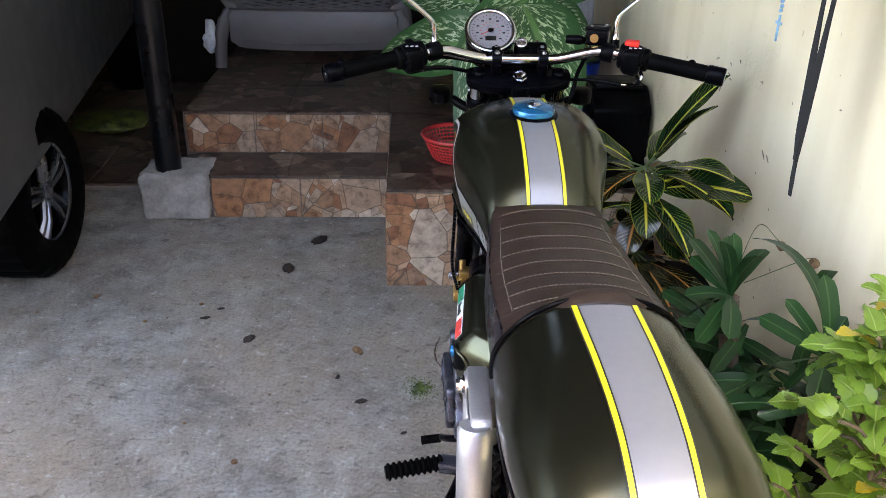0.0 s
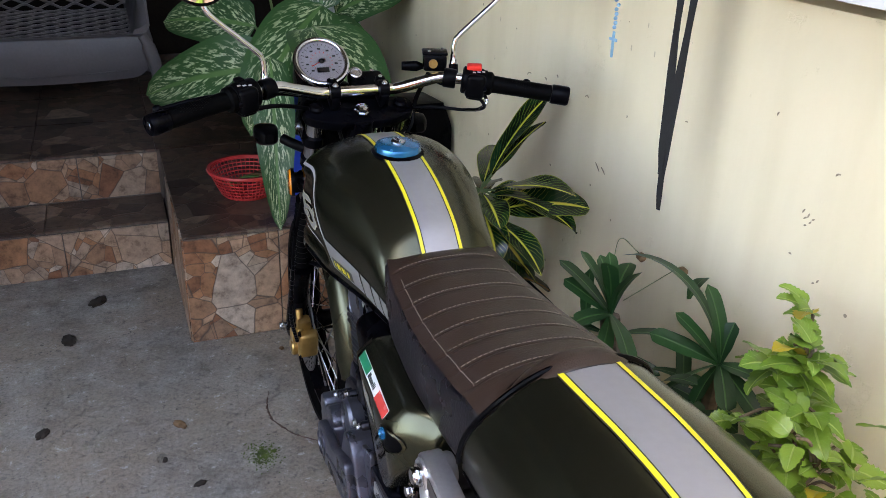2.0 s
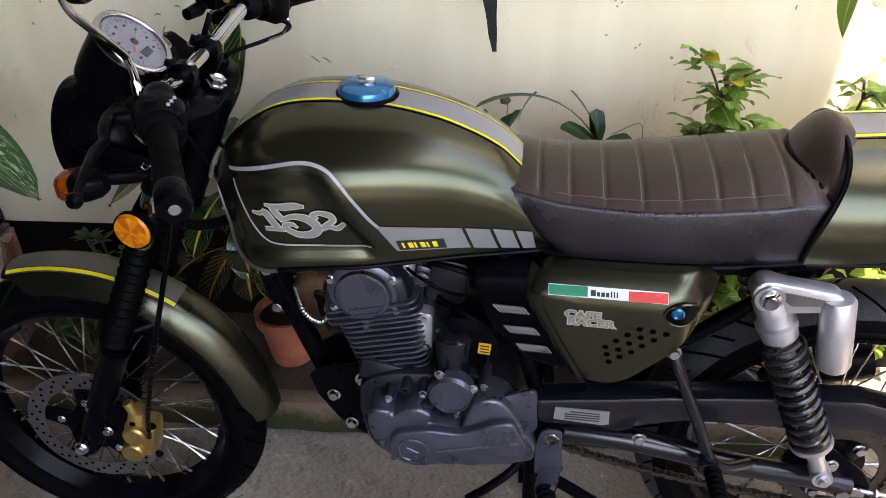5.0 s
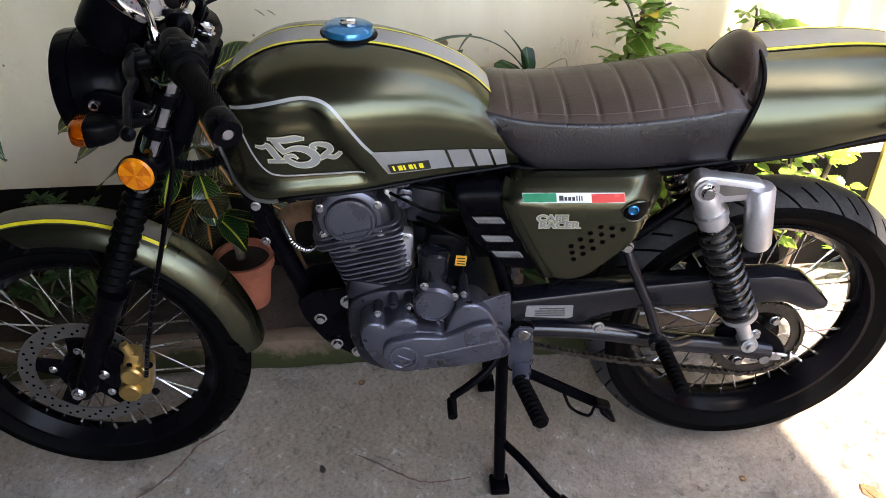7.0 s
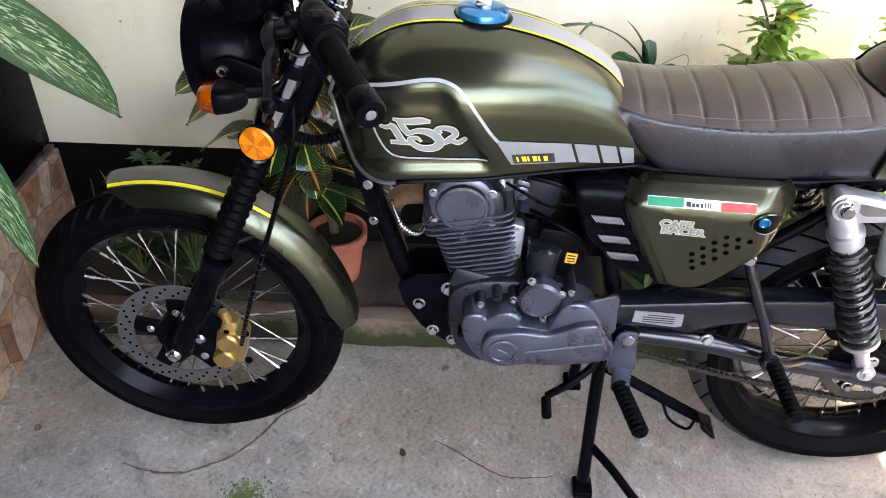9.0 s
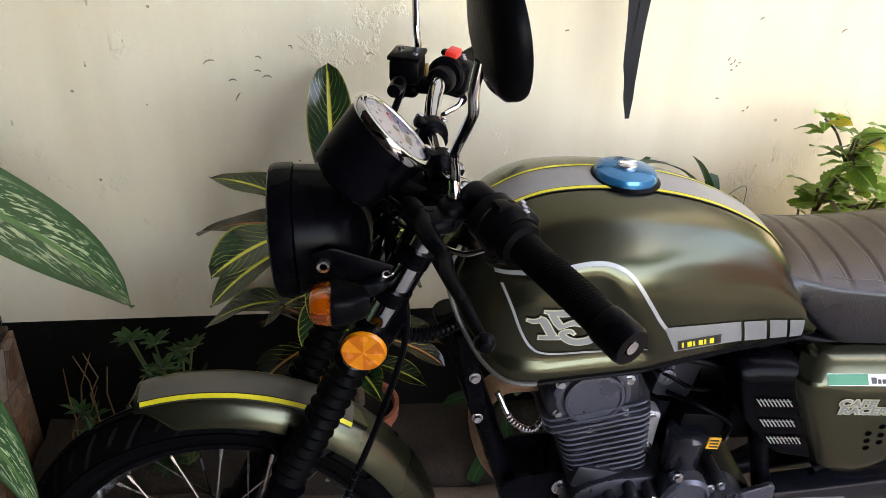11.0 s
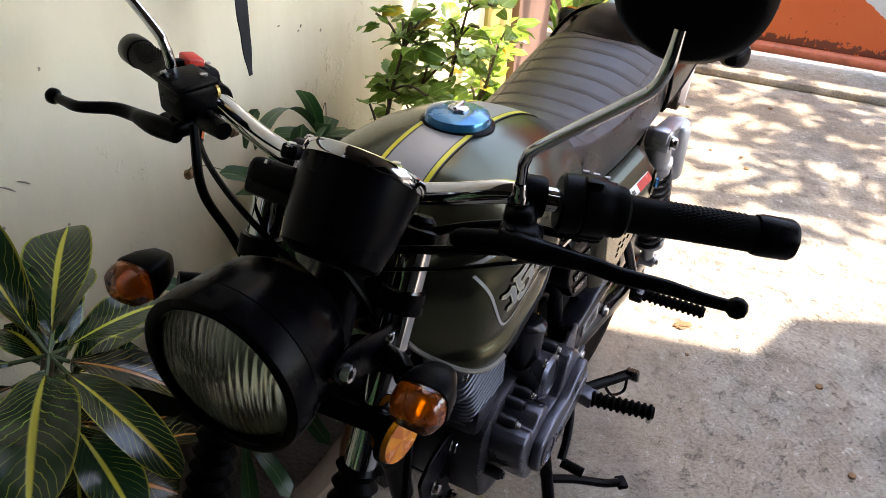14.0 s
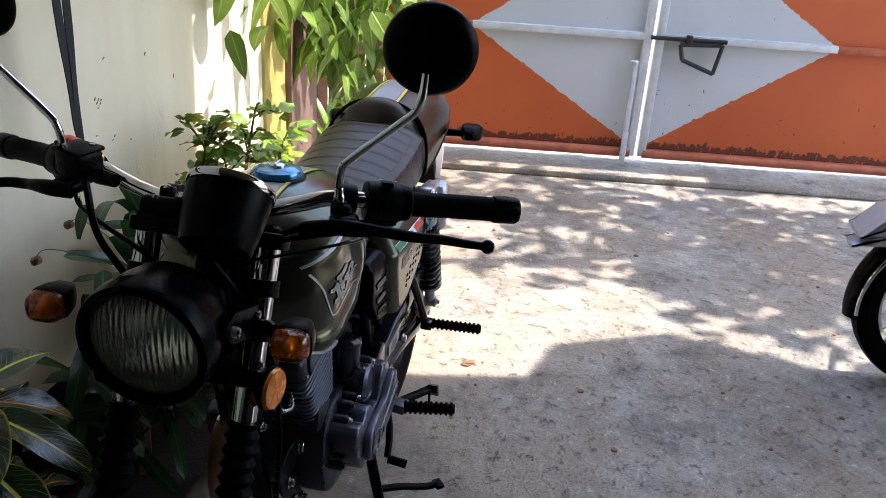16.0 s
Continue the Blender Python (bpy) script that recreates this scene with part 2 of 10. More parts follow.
def flagstone_mat(name, floor=False):
    """Glazed tile printed with irregular flagstones."""
    m, nt, b, co = blank(name)
    v = co.outputs["Object"]
    warp = tex(nt, "ShaderNodeTexNoise", v, Scale=6.0, Detail=2.0)
    vv = nt.nodes.new("ShaderNodeVectorMath")
    vv.operation = "MULTIPLY_ADD"
    nt.links.new(warp.outputs["Color"], vv.inputs[0])
    vv.inputs[1].default_value = (0.022, 0.022, 0.022)
    nt.links.new(v, vv.inputs[2])
    big_c = tex(nt, "ShaderNodeTexVoronoi", vv.outputs[0], Scale=8.0)
    big_e = tex(nt, "ShaderNodeTexVoronoi", vv.outputs[0], feature="DISTANCE_TO_EDGE", Scale=8.0)
    sml_c = tex(nt, "ShaderNodeTexVoronoi", vv.outputs[0], Scale=17.0)
    sml_e = tex(nt, "ShaderNodeTexVoronoi", vv.outputs[0], feature="DISTANCE_TO_EDGE", Scale=17.0)
    pick = nt.nodes.new("ShaderNodeSeparateColor")
    nt.links.new(big_c.outputs["Color"], pick.inputs[0])
    broken = math_node(nt, "GREATER_THAN", pick.outputs[1], 0.62)
    bw = nt.nodes.new("ShaderNodeSeparateColor")
    nt.links.new(mixc(nt, broken, big_c.outputs["Color"], sml_c.outputs["Color"]), bw.inputs[0])
    gap = math_node(nt, "MINIMUM", big_e.outputs["Distance"], math_node(nt, "ADD", sml_e.outputs["Distance"], math_node(nt, "SUBTRACT", 1.0, broken)))
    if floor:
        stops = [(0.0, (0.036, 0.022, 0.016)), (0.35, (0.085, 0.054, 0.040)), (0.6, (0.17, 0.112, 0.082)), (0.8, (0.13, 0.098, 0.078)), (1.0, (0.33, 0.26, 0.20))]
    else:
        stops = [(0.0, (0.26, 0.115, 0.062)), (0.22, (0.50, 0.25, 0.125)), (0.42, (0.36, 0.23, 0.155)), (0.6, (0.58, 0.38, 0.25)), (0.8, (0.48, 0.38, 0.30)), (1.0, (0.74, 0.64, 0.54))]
    c = ramp(nt, bw.outputs[0], stops)
    n = tex(nt, "ShaderNodeTexNoise", v, Scale=28.0, Detail=5.0, Roughness=0.7)
    c = mixc(nt, 1.0, c, ramp(nt, n.outputs["Fac"], [(0.30, (0.36, 0.32, 0.30)), (0.48, (0.9, 0.88, 0.86)), (0.65, (1.22, 1.18, 1.14))]), "MULTIPLY")
    e = ramp(nt, gap, [(0.0, (1, 1, 1)), (0.020, (0, 0, 0))])
    c = mixc(nt, 1.0, c, (0.76, 0.74, 0.72), "MULTIPLY")
    c = mixc(nt, math_node(nt, "MULTIPLY", e, 0.85), c, (0.055, 0.045, 0.038))
    nt.links.new(c, b.inputs["Base Color"])
    b.inputs["Roughness"].default_value = 0.42
    add_bump(nt, b, math_node(nt, "SUBTRACT", math_node(nt, "MULTIPLY", n.outputs["Fac"], 0.4), e), 0.0012)
    return m


def leaf_mat(name, dark, light, rib, vein=0.0, veincol=None, rough=0.38, speck=0.0, edge=0.0, thin=0.28):
    """Leaf blade: UV runs along (u) and across (v) the blade; midrib, side veins, and mottling."""
    m, nt, b, co = blank(name)
    sep = nt.nodes.new("ShaderNodeSeparateXYZ")
    nt.links.new(co.outputs["UV"], sep.inputs[0])
    u, w = sep.outputs["X"], sep.outputs["Y"]
    a = math_node(nt, "ABSOLUTE", math_node(nt, "SUBTRACT", w, 0.5))
    n = tex(nt, "ShaderNodeTexNoise", co.outputs["Object"], Scale=28.0, Detail=3.0)
    oi = nt.nodes.new("ShaderNodeObjectInfo")
    ge = nt.nodes.new("ShaderNodeNewGeometry")
    rnd = math_node(nt, "FRACT", math_node(nt, "ADD", oi.outputs["Random"], ge.outputs["Random Per Island"]))
    c = mixc(nt, math_node(nt, "ADD", math_node(nt, "MULTIPLY", n.outputs["Fac"], 0.5), math_node(nt, "MULTIPLY", rnd, 0.5)), dark, light)
    if vein:
        ph = math_node(nt, "SUBTRACT", math_node(nt, "MULTIPLY", u, vein), math_node(nt, "MULTIPLY", a, vein * 0.55))
        ph = math_node(nt, "ADD", ph, math_node(nt, "MULTIPLY", n.outputs["Fac"], 1.9))
        s = math_node(nt, "PINGPONG", ph, 0.5)
        vf = ramp(nt, s, [(0.02, (1, 1, 1)), (0.085, (0, 0, 0))])
        vn = tex(nt, "ShaderNodeTexNoise", co.outputs["Object"], Scale=17.0, Detail=2.0)
        c = mixc(nt, math_node(nt, "MULTIPLY", vf, ramp(nt, vn.outputs["Fac"], [(0.40, (0.08, 0.08, 0.08)), (0.60, (0.9, 0.9, 0.9))])), c, veincol)
    if speck:
        uvn = nt.nodes.new("ShaderNodeMapping")
        uvn.inputs["Scale"].default_value = (26, 9, 1)
        nt.links.new(co.outputs["UV"], uvn.inputs["Vector"])
        ph = nt.nodes.new("ShaderNodeCombineXYZ")
        nt.links.new(math_node(nt, "SUBTRACT", math_node(nt, "MULTIPLY", u, 17.0), math_node(nt, "MULTIPLY", a, 12.0)), ph.inputs[0])
        nt.links.new(math_node(nt, "MULTIPLY", a, 9.0), ph.inputs[1])
        nt.links.new(math_node(nt, "ADD", math_node(nt, "GREATER_THAN", w, 0.5), math_node(nt, "MULTIPLY", rnd, 9.0)), ph.inputs[2])
        sn = tex(nt, "ShaderNodeTexNoise", ph.outputs[0], Scale=1.5, Detail=3.0, Roughness=0.7)
        band = ramp(nt, a, [(0.02, (1, 1, 1)), (0.30, (0.75, 0.75, 0.75)), (0.44, (0, 0, 0))])
        sf = math_node(nt, "MULTIPLY", ramp(nt, sn.outputs["Fac"], [(0.525, (0, 0, 0)), (0.565, (1, 1, 1))]), band)
        c = mixc(nt, math_node(nt, "MULTIPLY", sf, speck), c, (0.62, 0.70, 0.42))
    rf = ramp(nt, a, [(0.026, (1, 1, 1)), (0.055, (0, 0, 0))])
    c = mixc(nt, rf, c, rib)
    if edge:
        ef = ramp(nt, a, [(0.46, (0, 0, 0)), (0.49, (1, 1, 1))])
        c = mixc(nt, math_node(nt, "MULTIPLY", ef, edge), c, rib)
    nt.links.new(c, b.inputs["Base Color"])
    b.inputs["Roughness"].default_value = rough
    tr = nt.nodes.new("ShaderNodeBsdfTranslucent")
    nt.links.new(c, tr.inputs["Color"])
    mx = nt.nodes.new("ShaderNodeMixShader")
    mx.inputs[0].default_value = thin
    nt.links.new(b.outputs[0], mx.inputs[1])
    nt.links.new(tr.outputs[0], mx.inputs[2])
    nt.links.new(mx.outputs[0], nt.nodes["Material Output"].inputs["Surface"])
    add_bump(nt, b, math_node(nt, "ADD", n.outputs["Fac"], math_node(nt, "MULTIPLY", rf, -1.0)), 0.0015, 0.5)
    return m


def gate_mat():
    """Sheet steel: orange paint with a white diamond over the middle bar, chipped and rusted low down."""
    m, nt, b, co = blank("gate_paint")
    v = co.outputs["Object"]
    sep = nt.nodes.new("ShaderNodeSeparateXYZ")
    nt.links.new(v, sep.inputs[0])
    n = tex(nt, "ShaderNodeTexNoise", v, Scale=30.0, Detail=3.0)
    wob = math_node(nt, "MULTIPLY", math_node(nt, "SUBTRACT", n.outputs["Fac"], 0.5), 0.03)
    d = math_node(nt, "ADD", math_node(nt, "MULTIPLY", math_node(nt, "ABSOLUTE", sep.outputs["X"]), 0.645),
                  math_node(nt, "ABSOLUTE", math_node(nt, "SUBTRACT", sep.outputs["Z"], 0.70)))
    inside = math_node(nt, "LESS_THAN", math_node(nt, "ADD", d, wob), 0.60)
    big = tex(nt, "ShaderNodeTexNoise", v, Scale=2.5, Detail=4.0)
    orange = mixc(nt, big.outputs["Fac"], (0.50, 0.085, 0.022), (0.66, 0.14, 0.035))
    white = mixc(nt, big.outputs["Fac"], (0.50, 0.51, 0.53), (0.66, 0.67, 0.69))
    c = mixc(nt, inside, orange, white)
    mp = nt.nodes.new("ShaderNodeMapping")
    mp.inputs["Scale"].default_value = (1, 1, 0.7)
    nt.links.new(v, mp.inputs["Vector"])
    r = tex(nt, "ShaderNodeTexNoise", mp.outputs[0], Scale=34.0, Detail=5.0, Roughness=0.66)
    low = ramp(nt, sep.outputs["Z"], [(0.12, (0.32, 0.32, 0.32)), (0.145, (0.20, 0.20, 0.20)), (0.16, (0.050, 0.050, 0.050)), (0.36, (0.030, 0.030, 0.030)), (0.7, (0, 0, 0))])
    rust = math_node(nt, "GREATER_THAN", math_node(nt, "ADD", r.outputs["Fac"], low), 0.70)
    c = mixc(nt, math_node(nt, "MULTIPLY", rust, 0.85), c, (0.07, 0.022, 0.014))
    nt.links.new(c, b.inputs["Base Color"])
    b.inputs["Roughness"].default_value = 0.5
    add_bump(nt, b, math_node(nt, "ADD", big.outputs["Fac"], math_node(nt, "MULTIPLY", rust, -0.2)), 0.006, 0.5)
    return m


M_CONCRETE = concrete_mat()
M_WALL = wall_mat("cream_wall_paint", (0.85, 0.745, 0.54), (0.0022, 0.0016, 0.0013))
M_NICK = mat("bared_render", (0.30, 0.24, 0.17), 0.9, var=0.4, scale=60)
M_PLASTER = wall_mat("pale_plaster", (0.66, 0.63, 0.57))
M_YELLOW_WALL = wall_mat("yellow_wall_paint", (0.62, 0.50, 0.17))
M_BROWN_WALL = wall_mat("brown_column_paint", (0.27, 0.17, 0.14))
M_ROUGHCON = mat("rough_concrete", (0.36, 0.34, 0.31), 0.9, var=0.3, scale=14, fine=70, bump=0.006)
M_KERB = wall_mat("mossy_kerb", (0.16, 0.112, 0.078), (0.014, 0.022, 0.006), 0.072)
M_BED = mat("dry_bed_earth", (0.050, 0.036, 0.025), 0.95, var=0.45, scale=9, fine=110, bump=0.006)
M_MOSS = mat("floor_moss", (0.075, 0.11, 0.022), 0.9, var=0.4, scale=30, fine=200)
M_LITTER = mat("dark_leaf_litter", (0.030, 0.022, 0.016), 0.85, var=0.4, scale=40)
M_CRACK = mat("crack_filling", (0.115, 0.070, 0.055), 0.95, var=0.4, scale=40, bump=0.002)
M_SOIL = mat("soil", (0.020, 0.014, 0.010), 0.95, var=0.4, scale=20, fine=120, bump=0.008)
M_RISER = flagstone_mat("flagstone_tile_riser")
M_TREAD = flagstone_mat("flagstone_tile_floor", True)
M_GROUT = mat("grout", (0.13, 0.11, 0.095), 0.9, var=0.25, bump=0.001)
M_WHITE_TILE = mat("white_glazed_tile", (0.74, 0.75, 0.77), 0.2, var=0.03, coat=0.4)
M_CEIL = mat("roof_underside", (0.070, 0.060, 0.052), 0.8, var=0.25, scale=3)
M_PORCH_SHADE = mat("porch_shade_black", (0.010, 0.007, 0.005), 0.7, var=0.4, scale=5, spec=0.1)
M_TERRA = mat("terracotta", (0.42, 0.13, 0.075), 0.75, var=0.25, scale=12, fine=60, bump=0.001)
M_GATE = gate_mat()
M_GATE_ORANGE = mat("orange_pipe_paint", (0.50, 0.13, 0.065), 0.45, var=0.25, scale=15)
M_GATE_WHITE = mat("white_bar_paint", (0.62, 0.63, 0.64), 0.45, var=0.12, scale=20, bump=0.001)
M_BLACK_IRON = mat("black_iron", (0.02, 0.02, 0.02), 0.45, var=0.3)
M_RUSTFENCE = mat("rusty_sheet", (0.22, 0.12, 0.075), 0.8, var=0.45, scale=8, bump=0.002)
M_BARK = mat("bark", (0.16, 0.115, 0.085), 0.9, var=0.4, scale=20, fine=80, bump=0.004)
M_RED_PLASTIC = mat("red_plastic", (0.52, 0.035, 0.035), 0.38, var=0.1)
M_GREY_PLASTIC = mat("grey_resin", (0.115, 0.106, 0.106), 0.5, var=0.12, scale=6, bump=0.0006)
M_BLUE_PLASTIC = mat("blue_plastic", (0.01, 0.05, 0.42), 0.35, var=0.1)
M_GREEN_PLASTIC = mat("green_plastic", (0.10, 0.22, 0.05), 0.45, var=0.2)
M_WHITE_PLASTIC = mat("white_plastic", (0.60, 0.62, 0.66), 0.45, var=0.12)
M_STRAP = mat("black_webbing", (0.014, 0.014, 0.015), 0.85, var=0.2, fine=300, bump=0.0006)
M_BEAD = mat("pale_blue_bead", (0.22, 0.42, 0.60), 0.3, var=0.15)
M_DARKALLOY = mat("dark_alloy", (0.20, 0.20, 0.21), 0.25, metal=0.8, var=0.1)
M_VAN = mat("grey_van_paint", (0.072, 0.072, 0.070), 0.45, var=0.08, coat=0.1, spec=0.3)
M_POLE = mat("black_gloss_pole", (0.006, 0.006, 0.007), 0.3, var=0.2, coat=0.1, spec=0.3)
M_CROTON = leaf_mat("croton_leaf", (0.004, 0.018, 0.007), (0.010, 0.042, 0.013), (0.62, 0.56, 0.07), 14.0, (0.26, 0.32, 0.05), 0.24, edge=0.45, thin=0.08)
M_CROTON_RED = leaf_mat("croton_old_leaf", (0.008, 0.014, 0.007), (0.024, 0.026, 0.011), (0.50, 0.20, 0.05), 11.0, (0.40, 0.28, 0.05), 0.25, thin=0.10)
M_DIEFF = leaf_mat("dumb_cane_leaf", (0.020, 0.075, 0.022), (0.040, 0.120, 0.032), (0.10, 0.22, 0.06), rough=0.4, speck=0.9)
M_STRAPLEAF = leaf_mat("strap_leaf", (0.008, 0.032, 0.014), (0.032, 0.115, 0.030), (0.06, 0.15, 0.045), rough=0.33)
M_HIBIS = leaf_mat("shrub_leaf", (0.08, 0.19, 0.026), (0.30, 0.46, 0.065), (0.34, 0.48, 0.12), 7.0, (0.24, 0.42, 0.09), 0.33)
M_HIBIS_Y = leaf_mat("yellow_leaf", (0.55, 0.40, 0.03), (0.66, 0.52, 0.06), (0.6, 0.5, 0.12), rough=0.45)
M_TREE = leaf_mat("drooping_leaf", (0.075, 0.17, 0.022), (0.24, 0.36, 0.060), (0.30, 0.40, 0.12), 9.0, (0.22, 0.33, 0.08), 0.4)
M_SMALL = leaf_mat("small_leaf", (0.016, 0.06, 0.016), (0.045, 0.13, 0.03), (0.06, 0.15, 0.04))
M_STEM = mat("green_stem", (0.07, 0.11, 0.035), 0.6, var=0.3, scale=30)
M_DRY = mat("dry_leaf", (0.20, 0.115, 0.055), 0.8, var=0.4, scale=30)


# ---- building helpers ----
def tab(*pts):
    """Smooth curve through (x, y) pairs."""
    xs = [p[0] for p in pts]
    ys = [p[1] for p in pts]
    n = len(xs)
    ms = []
    for i in range(n):
        a, c = max(0, i - 1), min(n - 1, i + 1)
        ms.append((ys[c] - ys[a]) / (xs[c] - xs[a]))

    def f(x):
        if x <= xs[0]:
            return ys[0]
        if x >= xs[-1]:
            return ys[-1]
        i = max(k for k in range(n - 1) if xs[k] <= x)
        h = xs[i + 1] - xs[i]
        s = (x - xs[i]) / h
        return ((2 * s**3 - 3 * s * s + 1) * ys[i] + (s**3 - 2 * s * s + s) * h * ms[i]
                + (3 * s * s - 2 * s**3) * ys[i + 1] + (s**3 - s * s) * h * ms[i + 1])
    return f


def curve_pts(pts, n=8):
    """Points of a smooth curve through 3D points."""
    P = [Vector(p) for p in pts]
    P = [2 * P[0] - P[1]] + P + [2 * P[-1] - P[-2]]
    out = []
    for i in range(1, len(P) - 2):
        for k in range(n):
            s = k / n
            a, b2, c, d = P[i - 1], P[i], P[i + 1], P[i + 2]
            out.append(0.5 * ((2 * b2) + (c - a) * s + (2 * a - 5 * b2 + 4 * c - d) * s * s + (3 * b2 - a - 3 * c + d) * s**3))
    out.append(P[-2])
    return out


def tube(bm, pts, r, n=10, caps=True, flat=1.0):
    """Sweeps a round (or flattened) section of radius r, a number or a list, along points."""
    P = [Vector(p) for p in pts]
    R = r if isinstance(r, (list, tuple)) else [r] * len(P)
    t0 = (P[1] - P[0]).normalized()
    side = t0.orthogonal().normalized()
    rings, prev = [], t0
    for i, p in enumerate(P):
        t = (P[min(i + 1, len(P) - 1)] - P[max(i - 1, 0)]).normalized()
        side = (prev.rotation_difference(t) @ side).normalized()
        prev = t
        up = t.cross(side).normalized()
        rings.append([bm.verts.new(p + R[i] * (math.cos(a) * side + flat * math.sin(a) * up)) for a in (2 * math.pi * k / n for k in range(n))])
    for a, b2 in zip(rings, rings[1:]):
        for k in range(n):
            bm.faces.new((a[k], a[(k + 1) % n], b2[(k + 1) % n], b2[k]))
    if caps:
        bm.faces.new(list(reversed(rings[0])))
        bm.faces.new(rings[-1])
    return bm


def cyl(bm, p0, p1, r0, r1=None, n=20):
    return tube(bm, [p0, p1], [r0, r0 if r1 is None else r1], n)


def lathe(bm, prof, p, axis, n=32, closed=False):
    """Turns a profile of (radius, height) round the axis through p."""
    p, ax = Vector(p), Vector(axis).normalized()
    sd = ax.orthogonal().normalized()
    up = ax.cross(sd)
    rings = []
    for r, h in prof:
        if r < 1e-6:
            rings.append([bm.verts.new(p + ax * h)])
        else:
            rings.append([bm.verts.new(p + ax * h + r * (math.cos(a) * sd + math.sin(a) * up)) for a in (2 * math.pi * k / n for k in range(n))])
    pairs = list(zip(rings, rings[1:])) + ([(rings[-1], rings[0])] if closed else [])
    for a, b2 in pairs:
        for k in range(n):
            k2 = (k + 1) % n
            if len(a) == 1 and len(b2) == 1:
                continue
            if len(a) == 1:
                bm.faces.new((a[0], b2[k2], b2[k]))
            elif len(b2) == 1:
                bm.faces.new((a[k], a[k2], b2[0]))
            else:
                bm.faces.new((a[k], a[k2], b2[k2], b2[k]))
    return bm


def merge(bm, other, m=None):
    if m is not None:
        bmesh.ops.transform(other, matrix=m, verts=other.verts)
    me = bpy.data.meshes.new("tmp")
    other.to_mesh(me)
    other.free()
    bm.from_mesh(me)
    bpy.data.meshes.remove(me)
    return bm


def rbox(bm, c, s, rot=(0, 0, 0), bev=0.004, seg=2):
    """A box of size s with rounded edges."""
    o = bmesh.new()
    bmesh.ops.create_cube(o, size=1.0)
    bmesh.ops.scale(o, vec=s, verts=o.verts)
    if bev:
        bmesh.ops.bevel(o, geom=o.edges[:], offset=min(bev, min(s) * 0.45), segments=seg, affect="EDGES", profile=0.5)
    return merge(bm, o, pose(*c, *rot))


def prism(bm, poly, lo, hi, axis="x", bev=0.003, seg=2):
    """A plate whose outline is given in the plane across the axis ((y, z) for x, (x, z) for y, (x, y) for z)."""
    o = bmesh.new()
    put = {"x": lambda a, b2, h: (h, a, b2), "y": lambda a, b2, h: (a, h, b2), "z": lambda a, b2, h: (a, b2, h)}[axis]
    vs = [o.verts.new(put(a, b2, lo)) for a, b2 in poly]
    f = o.faces.new(vs)
    ex = bmesh.ops.extrude_face_region(o, geom=[f])
    mv = [v for v in ex["geom"] if isinstance(v, bmesh.types.BMVert)]
    bmesh.ops.translate(o, verts=mv, vec=put(0, 0, hi - lo))
    bmesh.ops.recalc_face_normals(o, faces=o.faces[:])
    if bev:
        bmesh.ops.bevel(o, geom=o.edges[:], offset=bev, segments=seg, affect="EDGES", profile=0.5)
    return merge(bm, o)


def rounded(poly, r, n=4):
    """A polygon with its corners rounded."""
    out = []
    for i, p in enumerate(poly):
        a, p, c = Vector(poly[i - 1]), Vector(p), Vector(poly[(i + 1) % len(poly)])
        d1, d2 = (a - p), (c - p)
        q = min(r, d1.length * 0.45, d2.length * 0.45)
        p1, p2 = p + d1.normalized() * q, p + d2.normalized() * q
        for k in range(n + 1):
            s = k / n
            out.append(tuple((1 - s)**2 * p1 + 2 * s * (1 - s) * p + s * s * p2))
    return out


def bolt(bm, p, axis=(-1, 0, 0), r=0.007, h=0.006):
    """Hexagon head with its washer, one piece."""
    p, ax = Vector(p), Vector(axis).normalized()
    sd = ax.orthogonal().normalized()
    up = ax.cross(sd)
    rings = []
    for rad, t, hexa in ((1.35, 0, 0), (1.35, 0.25, 0), (1.05, 0.3, 0), (1.0, 0.32, 1), (1.0, 0.9, 1), (0.85, 1.0, 0)):
        rings.append([bm.verts.new(p + ax * h * t + r * rad * (0.866 if hexa and k % 2 else 1) * (math.cos(math.pi * k / 6) * sd + math.sin(math.pi * k / 6) * up)) for k in range(12)])
    for a, b2 in zip(rings, rings[1:]):
        for k in range(12):
            bm.faces.new((a[k], a[(k + 1) % 12], b2[(k + 1) % 12], b2[k]))
    bm.faces.new(list(reversed(rings[0])))
    bm.faces.new(rings[-1])


SINGLE = {"cover_bolts": "cover_bolt", "mount_bolts": "mount_bolt", "gusset_bolts": "gusset_bolt", "cover_screws": "cover_screw", "starter_bolts": "starter_bolt", "bracket_bolts": "bracket_bolt",
          "caliper_bolts": "caliper_bolt", "disc_bolts": "disc_bolt", "sprocket_bolts": "sprocket_bolt", "clamp_bolts": "clamp_bolt", "guard_bolt": "guard_bolt", "panel_screws": "panel_screw",
          "lid_screws": "lid_screw", "holes": "hole", "buttons": "button", "switch_marks": "switch_mark", "label_bars": "label_bar", "name_bar": "name_bar", "vent_recess": "vent_recess",
          "side_band": "band_block", "clamp_ring": "clamp_ring", "stay": "stay", "fin_rib": "fin_rib", "drilling": "drilled_hole"}
LOOSE = ("stitching", "grip_studs", "dial_marks", "vent_mesh", "pierced_seat", "hose_mark")


